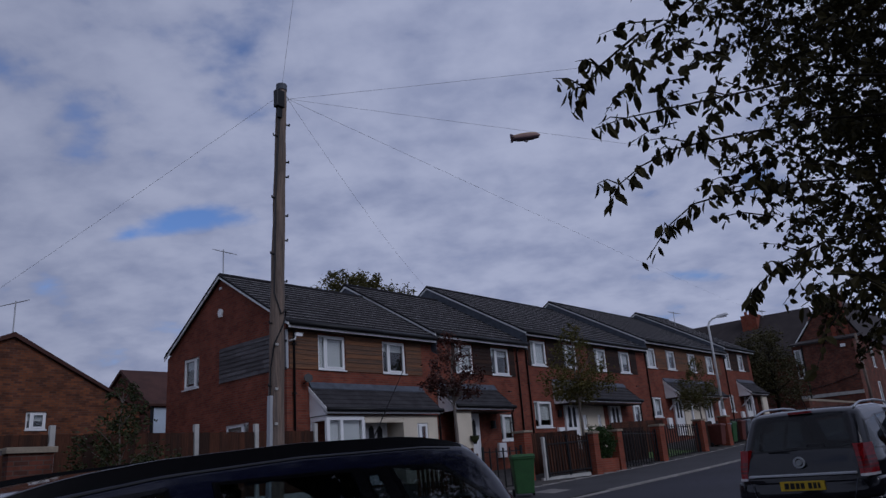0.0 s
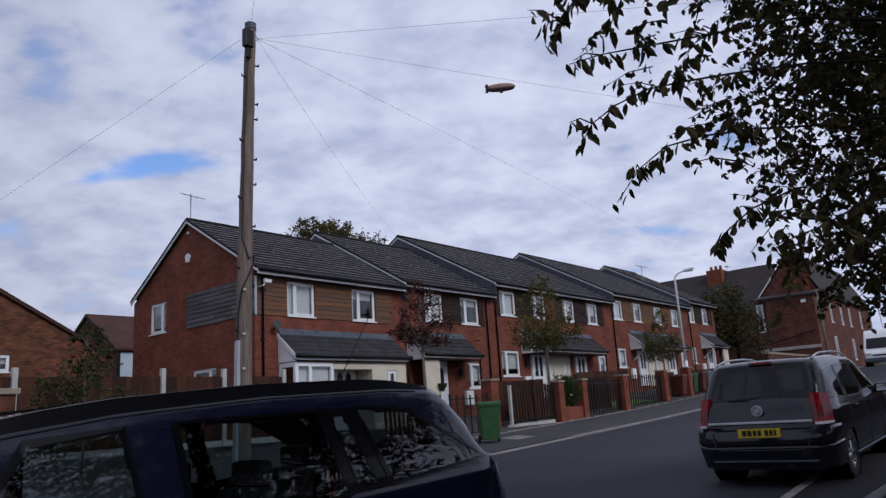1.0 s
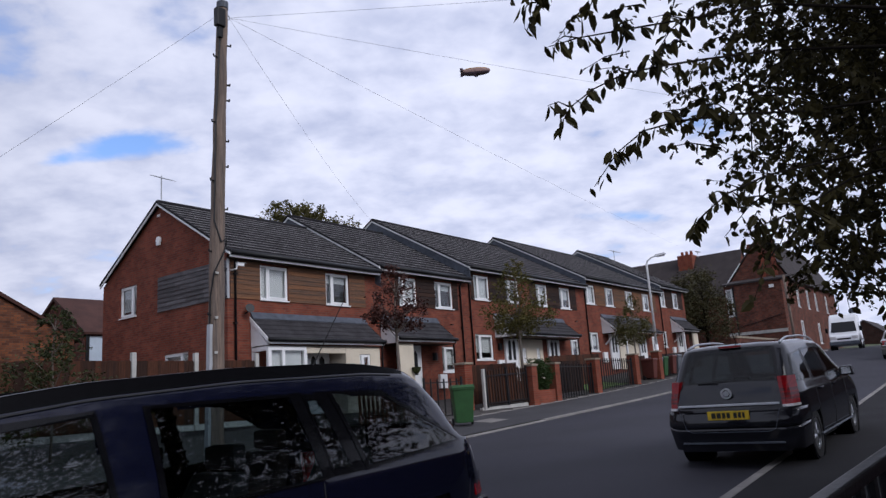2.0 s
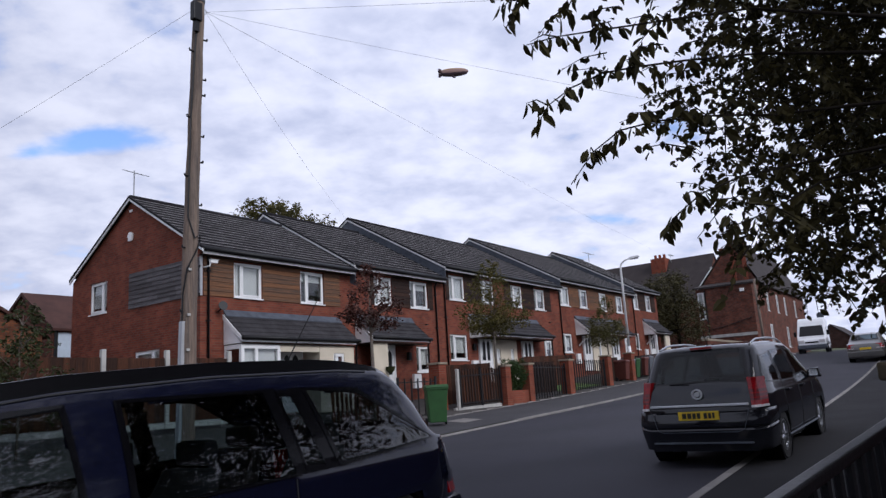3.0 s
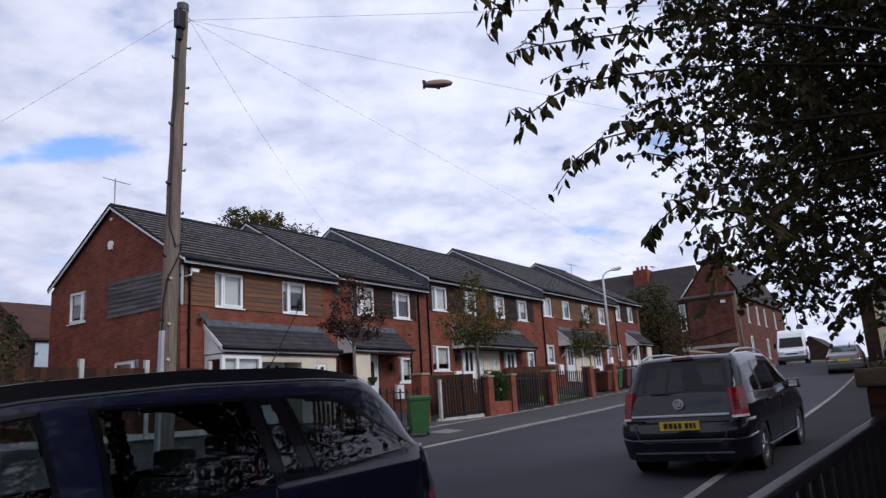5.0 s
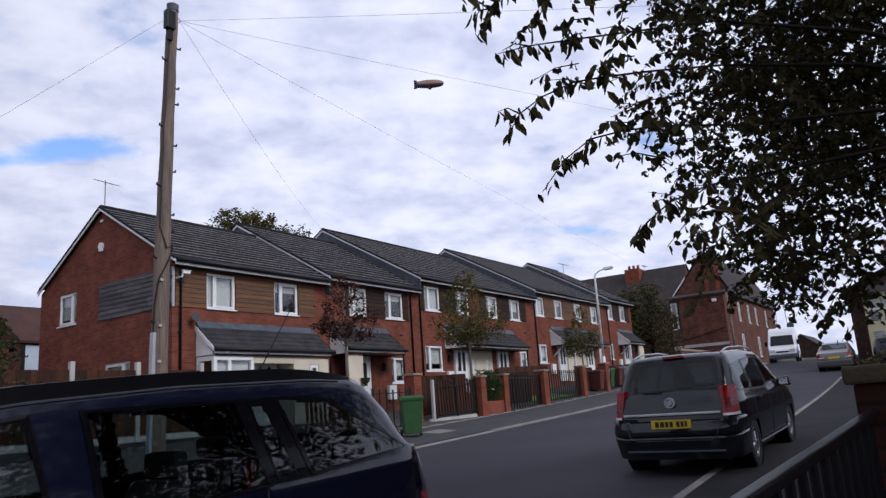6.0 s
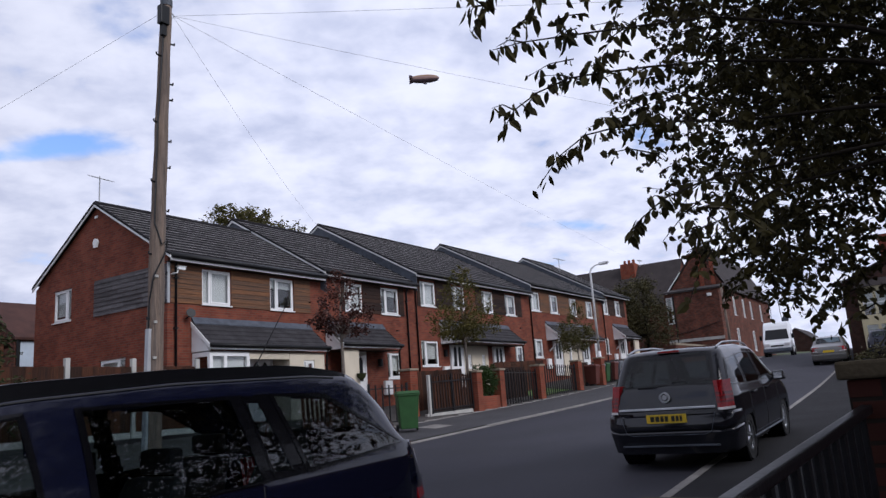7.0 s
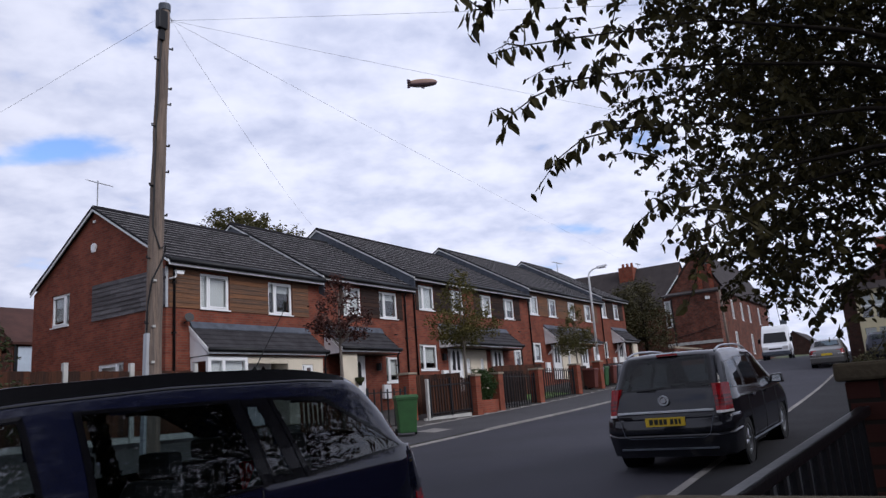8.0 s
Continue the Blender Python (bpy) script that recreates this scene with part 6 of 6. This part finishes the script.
def cherry_tree():
    """The big tree by the camera: limbs, arching twigs and drooping leaves."""
    t = thing("cherry_tree", "large leafy cherry tree overhanging the pavement", "tree", (5.6, -1.9, 0.2))
    base = Vector((5.6, -1.9, 0.2))
    rng = random.Random(41)
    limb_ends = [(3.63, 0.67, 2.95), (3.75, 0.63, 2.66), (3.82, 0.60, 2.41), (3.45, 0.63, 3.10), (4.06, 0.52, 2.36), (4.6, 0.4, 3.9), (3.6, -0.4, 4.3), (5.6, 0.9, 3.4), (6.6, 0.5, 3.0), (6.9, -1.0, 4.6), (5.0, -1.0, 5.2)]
    fork = Vector((0.0, 0.1, 1.75))
    part("trunk", Shape().tube([(0, 0, -0.3), (0.02, 0.03, 0.8), fork, fork + Vector((-0.1, 0.1, 0.7))], [0.21, 0.17, 0.15, 0.10], 12), BARK, t, smooth=True)
    for e in limb_ends:
        e = Vector(e) - base
        m = fork.lerp(e, 0.5) + Vector((0, 0, 0.35))
        part("limb", Shape().tube([fork, fork.lerp(m, 0.5) + Vector((0, 0, 0.1)), m, m.lerp(e, 0.55) + Vector((0, 0, 0.05)), e], [0.075, 0.048, 0.024, 0.012, 0.005], 8), BARK, t, smooth=True)
    twigs, near_leaves, leaves, fringe = Shape(), [], [], []

    def leafy(path, n, out, r0=0.006):
        twigs.tube([Vector(p) - base for p in path], [r0 * (1 - 0.7 * i / (len(path) - 1)) for i in range(len(path))], 5)
        for i in range(n):
            f = (i + rng.random()) / n * (len(path) - 1)
            k = min(int(f), len(path) - 2)
            q = Vector(path[k]).lerp(Vector(path[k + 1]), f - k)
            out.append(q - base + Vector((rng.gauss(0, 0.012), rng.gauss(0, 0.012), rng.gauss(0, 0.01))))

    for path in BRANCHES:
        leafy(path, int(6.0 * len(path)), near_leaves)
        for k in range(1, len(path) - 1):
            for _ in range(2 if k < 3 else 1):
                a = Vector(path[k])
                d = Vector((rng.uniform(-0.22, 0.1), rng.uniform(-0.05, 0.16), rng.uniform(-0.16, 0.10))) * (1.2 if k < 2 else 0.6)
                leafy([a, a + d * 0.5 + Vector((0, 0, 0.02)), a + d], 6, near_leaves, 0.004)
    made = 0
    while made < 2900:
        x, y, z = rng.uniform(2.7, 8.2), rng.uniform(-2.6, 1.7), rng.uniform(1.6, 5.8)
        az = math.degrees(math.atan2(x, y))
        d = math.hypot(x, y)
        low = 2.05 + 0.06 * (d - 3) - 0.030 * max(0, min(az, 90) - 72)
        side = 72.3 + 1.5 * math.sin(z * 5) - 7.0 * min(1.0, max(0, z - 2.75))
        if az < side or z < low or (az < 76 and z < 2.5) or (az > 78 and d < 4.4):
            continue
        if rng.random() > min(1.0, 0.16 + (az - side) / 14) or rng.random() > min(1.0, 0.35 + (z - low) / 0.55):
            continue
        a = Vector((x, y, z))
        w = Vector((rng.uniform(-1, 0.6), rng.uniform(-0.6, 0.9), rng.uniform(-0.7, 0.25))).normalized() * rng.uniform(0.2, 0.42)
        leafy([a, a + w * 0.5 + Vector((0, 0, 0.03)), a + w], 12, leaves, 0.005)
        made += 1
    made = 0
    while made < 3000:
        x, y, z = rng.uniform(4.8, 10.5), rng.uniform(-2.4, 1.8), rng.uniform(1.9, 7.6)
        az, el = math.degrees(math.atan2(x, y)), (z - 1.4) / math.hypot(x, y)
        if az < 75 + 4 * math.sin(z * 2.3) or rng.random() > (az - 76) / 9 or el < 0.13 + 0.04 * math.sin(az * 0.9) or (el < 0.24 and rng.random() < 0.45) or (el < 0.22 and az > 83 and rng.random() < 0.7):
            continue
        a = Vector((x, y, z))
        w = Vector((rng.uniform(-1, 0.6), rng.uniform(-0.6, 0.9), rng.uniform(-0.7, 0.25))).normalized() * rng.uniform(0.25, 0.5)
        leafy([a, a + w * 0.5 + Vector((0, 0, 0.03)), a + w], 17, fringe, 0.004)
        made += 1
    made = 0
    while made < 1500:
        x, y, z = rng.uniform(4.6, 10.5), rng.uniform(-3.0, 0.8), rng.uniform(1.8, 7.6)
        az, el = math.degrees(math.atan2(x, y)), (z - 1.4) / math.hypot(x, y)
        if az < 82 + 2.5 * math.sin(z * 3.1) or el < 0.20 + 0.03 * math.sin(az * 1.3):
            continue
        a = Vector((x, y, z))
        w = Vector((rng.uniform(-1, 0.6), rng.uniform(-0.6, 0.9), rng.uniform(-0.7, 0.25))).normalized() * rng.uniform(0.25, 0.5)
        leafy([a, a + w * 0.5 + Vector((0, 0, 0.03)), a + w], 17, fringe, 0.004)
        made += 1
    # Unseen canopy, added to shade railing and pier; car windows also mirror it.
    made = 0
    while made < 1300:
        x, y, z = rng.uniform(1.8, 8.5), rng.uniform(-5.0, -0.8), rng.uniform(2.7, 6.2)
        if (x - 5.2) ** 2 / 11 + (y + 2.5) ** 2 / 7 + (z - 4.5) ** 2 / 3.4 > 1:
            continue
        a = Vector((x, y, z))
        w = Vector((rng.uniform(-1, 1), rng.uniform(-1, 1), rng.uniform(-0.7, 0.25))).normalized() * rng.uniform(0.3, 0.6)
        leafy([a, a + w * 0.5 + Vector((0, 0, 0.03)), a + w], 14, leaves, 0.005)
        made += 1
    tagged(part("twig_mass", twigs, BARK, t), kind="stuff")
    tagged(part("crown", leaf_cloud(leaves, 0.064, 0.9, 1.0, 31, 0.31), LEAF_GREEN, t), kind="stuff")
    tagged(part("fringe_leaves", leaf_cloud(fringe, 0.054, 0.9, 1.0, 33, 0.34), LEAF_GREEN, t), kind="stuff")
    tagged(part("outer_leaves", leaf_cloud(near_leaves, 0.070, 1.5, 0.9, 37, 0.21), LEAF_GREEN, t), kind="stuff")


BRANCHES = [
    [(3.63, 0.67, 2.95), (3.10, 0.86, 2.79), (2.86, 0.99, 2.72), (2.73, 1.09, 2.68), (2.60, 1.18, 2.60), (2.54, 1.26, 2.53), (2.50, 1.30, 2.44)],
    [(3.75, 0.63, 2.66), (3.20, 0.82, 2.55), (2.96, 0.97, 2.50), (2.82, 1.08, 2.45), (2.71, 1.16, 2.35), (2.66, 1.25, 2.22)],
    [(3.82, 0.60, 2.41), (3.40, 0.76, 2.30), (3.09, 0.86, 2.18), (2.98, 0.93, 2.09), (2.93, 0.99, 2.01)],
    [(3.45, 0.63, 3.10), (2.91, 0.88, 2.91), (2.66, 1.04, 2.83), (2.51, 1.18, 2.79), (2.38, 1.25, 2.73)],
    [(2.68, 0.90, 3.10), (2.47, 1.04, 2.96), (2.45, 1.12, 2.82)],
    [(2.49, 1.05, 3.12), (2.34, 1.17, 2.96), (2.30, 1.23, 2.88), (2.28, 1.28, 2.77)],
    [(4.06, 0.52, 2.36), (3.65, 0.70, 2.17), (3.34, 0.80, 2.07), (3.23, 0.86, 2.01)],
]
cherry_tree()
small_tree("dark_bush", "dark bush behind the boundary wall", 4.6, -0.75, 0.2, 1.0, 0.04, [(0, 0, 0.6, 0.5, 1.0), (0.9, 0, 0.8, 0.55, 1.0), (1.9, 0.1, 0.9, 0.6, 1.0), (-0.7, -0.1, 0.4, 0.35, 1.0)], 2400, 0.07, LEAF_DARK, 29)


# ---- buildings round about ----
def gable_house(name, label, x0, x1, y0, y1, z0, eave, ridge, along, wall, roof, windows=(), apex=None, overhang=0.25):
    """A plain pitched house. along: the axis of its ridge. windows: side ('x' or 'y'), from, to, z0, z1."""
    h = thing(name, label, "house")
    fx = [(a, b, c, d) for s, a, b, c, d in windows if s == "x"]
    fy = [(a, b, c, d) for s, a, b, c, d in windows if s == "y"]
    part("front_wall", wall_cells(x0 + 0.3, x1 - 0.3, z0, eave, y0, y0 + 0.3, fy), wall, h)
    part("back_wall", Shape().box(x0 + 0.3, x1 - 0.3, y1 - 0.3, y1, z0, eave), wall, h)
    s = wall_cells(y0, y1, z0, eave, 0, 0.3, fx)
    s.v = [(x0 + y, x, z) for x, y, z in s.v]
    part("side_wall", s, wall, h)
    part("side_wall", Shape().box(x1 - 0.3, x1, y0, y1, z0, eave), wall, h)
    part("room_darkness", Shape().box(x0 + 0.8, x1 - 0.8, y0 + 0.8, y1 - 0.8, z0, eave - 0.1), ROOM_SHADE, h)
    s = Shape()
    o = overhang
    if along == "x":
        m = apex if apex is not None else (y0 + y1) / 2
        part("gable_wall", Shape().prism_x([(y0, eave), (y1, eave), (m, ridge - 0.12)], x0, x0 + 0.3), wall, h)
        part("gable_wall", Shape().prism_x([(y0, eave), (y1, eave), (m, ridge - 0.12)], x1 - 0.3, x1), wall, h)
        s.prism_x([(y0 - o, eave - 0.1), (m, ridge - 0.1), (y1 + o, eave - 0.1), (y1 + o, eave), (m, ridge + 0.06), (y0 - o, eave)], x0 - 0.12, x1 + 0.12)
    else:
        m = apex if apex is not None else (x0 + x1) / 2
        part("gable_wall", Shape().prism([(x0, eave), (x1, eave), (m, ridge - 0.12)], y0, y0 + 0.3), wall, h)
        part("gable_wall", Shape().prism([(x0, eave), (x1, eave), (m, ridge - 0.12)], y1 - 0.3, y1), wall, h)
        s.prism([(x0 - o, eave - 0.1), (m, ridge - 0.1), (x1 + o, eave - 0.1), (x1 + o, eave), (m, ridge + 0.06), (x0 - o, eave)], y0 - 0.12, y1 + 0.12)
    part("roof", s, roof, h)
    for sd, a, b, c, d in windows:
        if sd == "y":
            window(h, a, b, c, d, y0, 1, 0.5)
        else:
            gable_window(h, a, b, c, d, x0, 0.5)
    return h


def aerial(x, y, z, h, turn, label="thin television aerial on a mast"):
    t = thing("tv_aerial", label, "aerial", (x, y, z), turn, group="television aerials")
    part("mast", Shape().tube([(0, 0, -0.5), (0, 0, h)], 0.022, 6), GALV, t)
    part("boom", Shape().tube([(-0.45, 0, h - 0.25), (0.45, 0, h + 0.1)], 0.018, 5), GALV, t)
    for i in range(8):
        x = -0.4 + i * 0.11
        part("element", Shape().tube([(x, -0.28 + 0.012 * i, h - 0.23 + 0.39 * (x + 0.4)), (x, 0.28 - 0.012 * i, h - 0.23 + 0.39 * (x + 0.4))], 0.012, 4), GALV, t)


left = gable_house("brick_house", "orange brick gable-end house with a tiled roof", 2.6, 13.0, 27.0, 36.0, 0.8, 4.36, 6.90, "y", BRICK_BUFF, TILE_RED, [("y", 9.11, 9.76, 3.74, 4.33)], apex=8.52)
aerial(8.6, 27.4, 6.85, 1.3, 15)
nb2 = gable_house("brick_house", "small brick house with a red-brown roof beyond the fence", 15.35, 24.0, 31.0, 36.4, 0.8, 5.1, 6.9, "x", BRICK_OLD, TILE_RED)
part("white_panel", Shape().box(15.5, 17.4, 30.90, 30.985, 2.9, 4.95), material("pale_blue_panel", (0.50, 0.58, 0.66), 0.5, vary=0.08), nb2, "pale blue-white glazed panel")
part("drainpipe", Shape().tube([(15.45, 30.9, 5.1), (15.45, 30.9, 1)], 0.07, 6), GUTTER, nb2)
aerial(13.55, 22.3, 8.4, 1.15, 95)
aerial(49.6, 22.1, 10.05, 1.0, 70)

old = gable_house("old_house", "tall old dark brick house with a steep gable", 70.0, 90.0, 15.0, 20.4, 2.6, 9.5, 13.8, "x", BRICK_OLD, TILE_OLD,
                  [("y", 72.0, 73.0, 7.2, 9.0), ("y", 76.0, 77.0, 7.2, 9.0), ("y", 79.5, 80.5, 7.2, 9.0), ("y", 84.5, 85.5, 7.2, 9.0), ("y", 72.0, 73.2, 4.0, 6.0), ("y", 79.0, 80.2, 4.0, 6.0), ("y", 84.5, 85.7, 4.0, 6.0)], apex=17.1)
for x, y, w in ((71.5, 16.4, 0.9), (74.5, 18.4, 0.9)):
    c = part("chimney", Shape().box(x, x + w, y, y + w, 9.8, 14.0).box(x - 0.08, x + w + 0.08, y - 0.08, y + w + 0.08, 13.6, 13.8), BRICK_OLD, old)
part("outrigger", wall_cells(15.0, 19.8, 2.6, 9.3, 0, 0.3, [(19.0, 19.7, 6.6, 9.0)]).moved(Matrix(((0, 1, 0, 66.8), (1, 0, 0, 0), (0, 0, 1, 0), (0, 0, 0, 1)))), BRICK_OLD, old)
part("outrigger_side", Shape().box(67.1, 70, 15.0, 15.3, 2.6, 9.3), BRICK_OLD, old)
part("outrigger_side", Shape().box(67.1, 70, 19.5, 19.8, 2.6, 9.3), BRICK_OLD, old)
gable_window(old, 19.0, 19.7, 6.6, 9.0, 66.8, 0.5)
part("outrigger_roof", Shape().hexa([(66.6, 14.8, 9.3), (70, 14.8, 9.9), (70, 20.0, 9.9), (66.6, 20.0, 9.3)], [(66.6, 14.8, 9.45), (70, 14.8, 10.05), (70, 20.0, 10.05), (66.6, 20.0, 9.45)]), TILE_OLD, old)
part("drainpipe", Shape().tube([(66.75, 19.0, 9.2), (66.75, 19.0, 4.6), (66.75, 19.0, 3)], 0.06, 6).tube([(66.75, 15.2, 6.4), (66.75, 17.2, 5.9), (66.75, 19.0, 5.6)], 0.03, 6), GUTTER, old)
part("stone_band", Shape().box(66.74, 66.8, 15.0, 19.8, 4.88, 5.14), CONCRETE, old, "pale stone band along the wall")
for y in (16.0, 17.0):
    part("chimney_breast", Shape().box(69.86, 70.0, y - 0.17, y + 0.17, 9.9, 12.3), BRICK_PIER, old, "bright red brick pilaster on the gable")
part("bargeboard", Shape().prism_x([(18.9, 11.50), (20.5, 9.57), (20.5, 9.72), (18.9, 11.66)], 69.80, 69.86), UPVC, old)
part("floodlight", Shape().box(66.55, 66.8, 15.6, 15.95, 8.7, 8.95), UPVC, old)
gable_house("old_house", "long dark slate roof of an older terrace beyond", 76.0, 86.0, 21.5, 42.0, 2.6, 9.5, 14.6, "y", BRICK_OLD, TILE_OLD, [], apex=80.5)
stack = thing("chimney_stack", "red brick chimney stack on the far roof", "chimney", (80.0, 27.1, 13.2))
part("stack", Shape().box(-0.9, 0.9, -0.8, 0.8, -1.0, 1.6), BRICK_PIER, stack)
for y in (-0.5, 0.0, 0.5):
    part("chimney_pot", Shape().tube([(0, y, 1.6), (0, y, 2.1)], [0.18, 0.14], 8), BRICK_PIER, stack)
aerial(80.3, 26.0, 13.6, 1.6, 40)
bw = thing("boundary_wall", "long low brick yard wall with a stone coping", "wall")
part("brickwork", Shape().box(54.0, 66.6, 15.6, 15.9, 1.9, 4.1), BRICK_OLD, bw)
part("coping", Shape().box(53.95, 66.6, 15.55, 15.95, 4.1, 4.25), STONE, bw)
bend = thing("leaning_pole", "slim leaning wooden pole at the old house corner", "pole", (66.0, 14.4, 2.9))
part("shaft", Shape().tube([(0, 0, 0), (-0.08, 0.12, 6.6)], [0.13, 0.10], 8), POLE_WOOD, bend, smooth=True)

far = gable_house("far_house", "low house with a grey hipped roof at the crest", 120.0, 134.0, 13.8, 20.0, 3.6, 5.5, 8.1, "x", BRICK_DIM, TILE_OLD)
rh = gable_house("bay_house", "brick house with cream painted bay windows", 48.0, 60.0, -5.5, 3.95, 1.4, 6.3, 8.5, "x", BRICK_DIM, TILE_OLD, apex=-0.8)
CREAM = material("cream_paint", (0.50, 0.44, 0.28), 0.7, vary=0.12, scale=2)
bay_holes = [(a, b, z, z + 1.35) for z in (2.45, 4.35) for a, b in ((0.55, 1.35), (1.6, 2.3), (2.45, 3.0))]
bay2 = part("painted_bay", wall_cells(0.3, 3.2, 1.7, 5.95, 0, 0.55, bay_holes).moved(Matrix(((0, 1, 0, 47.44), (1, 0, 0, 0), (0, 0, 1, 0), (0, 0, 0, 1)))), CREAM, rh, "cream painted two-storey bay")
for a, b, c, d in bay_holes:
    part("bay_pane", Shape().box(47.52, 47.53, a, b, c, d), WINDOW_GLASS, bay2)
    part("bay_curtain", Shape().box(47.68, 47.70, a, b, c + 0.5, d), BLIND, bay2)
    part("bay_bar", Shape().box(47.49, 47.55, a, b, c + 0.64, c + 0.72), UPVC, bay2)
part("bay_roof", Shape().hexa([(47.3, 0.15, 5.95), (48.0, 0.15, 5.95), (48.0, 3.35, 5.95), (47.3, 3.35, 5.95)], [(47.75, 0.6, 6.4), (48.0, 0.6, 6.4), (48.0, 2.9, 6.4), (47.75, 2.9, 6.4)]), TILE_OLD, rh)
part("chimney", Shape().box(49.0, 50.2, 0.7, 1.75, 6.8, 9.0).box(48.95, 50.25, 0.65, 1.8, 8.7, 8.85), BRICK_PIER, rh)
small_tree("garden_bush", "ragged garden bush before the bay house", 30.0, 1.75, 1.1, 1.3, 0.05, [(0, 0, 0.8, 0.6, 0.9), (1.2, -0.9, 1.2, 0.7, 1.0), (-0.9, 0.3, 0.5, 0.6, 0.8), (0.4, 0.6, 0.5, 0.5, 0.8)], 1700, 0.10, LEAF_HEDGE, 43)
sign = thing("round_sign", "back of a grey round road sign on a post", "road sign", (100.0, 15.0, road_z(100)))
part("post", Shape().tube([(0, 0, 0), (0, 0, 4.3)], 0.05, 8), GALV, sign)
part("disc", Shape().disc((-0.06, 0, 4.3), (1, 0, 0), 0.42, 0.02, 24), LEAD, sign)


# ---- airship ----
def airship():
    skin = material("airship_skin", (0.27, 0.17, 0.15), 0.5, vary=0.15, scale=0.1, grain=1.0, bump=0.0)
    belly = material("airship_belly", (0.06, 0.035, 0.05), 0.5, vary=0.15, scale=0.1, grain=1.0, bump=0.0)
    band = material("airship_band", (0.42, 0.27, 0.14), 0.5, vary=0.15, scale=0.1, grain=1.0, bump=0.0)
    t = thing("airship", "small distant airship with a gold stripe", "airship", (750.0, 497.0, 415.0))
    along = Vector((0.55, -0.83, 0.0)).normalized()
    L = 40.0
    n = 20
    prof = [((i / n - 0.5) * L, 5.2 * math.sqrt(max(0.0, 1 - abs(2 * i / n - 1) ** 2.2))) for i in range(n + 1)]
    part("envelope", Shape().tube([along * s for s, r in prof], [max(0.05, r) for s, r in prof], 20), skin, t, smooth=True)
    part("belly", Shape().tube([along * s - Vector((0, 0, 1.1)) for s, r in prof[1:-1]], [max(0.05, r * 0.93) for s, r in prof[1:-1]], 20), belly, t, smooth=True)
    side = Vector((-0.83, -0.55, 0))
    part("stripe", Shape().tube([along * s + side * r * 0.7 + Vector((0, 0, r * 0.55)) for s, r in prof[2:-2]], [0.22 * r for s, r in prof[2:-2]], 10), band, t, smooth=True)
    part("gondola", Shape().box(-3, 3, -1.5, 1.5, -7.2, -5.3), belly, t, bevel=0.5)
    tail = -along * L * 0.42
    for d in (Vector((0, 0, 1)), Vector((0, 0, -1)), side, -side):
        q = [tail - along * 2.5 + d * 1.0, tail + along * 3.5 + d * 2.5, tail - along * 0.5 + d * 6.2, tail - along * 3.5 + d * 6.2]
        o = along.cross(d) * 0.2
        part("fin", Shape().hexa([p - o for p in q], [p + o for p in q]), belly, t)


airship()
cc = thing("security_camera", "white security camera under the eave", "camera", (13.5, 18.3, 5.74))
part("housing", Shape().box(-0.03, 0.22, -0.28, -0.19, -0.05, 0.04).box(-0.05, 0.25, -0.30, -0.17, 0.04, 0.055), UPVC, cc, bevel=0.01)
part("mount", Shape().tube([(0.0, -0.22, -0.05), (-0.02, -0.2, -0.14), (-0.02, 0.08, -0.14)], 0.025, 8), UPVC, cc)


# ---- unseen wall, added to close the street behind and darken reflections ----
back = thing("garden_wall", "unseen plain brick wall added behind the garden", "wall")
part("brickwork", Shape().box(-14, 30, -7.4, -7.1, -0.6, 2.3), BRICK_OLD, back)
part("coping", Shape().box(-14, 30, -7.45, -7.05, 2.3, 2.38), STONE, back)
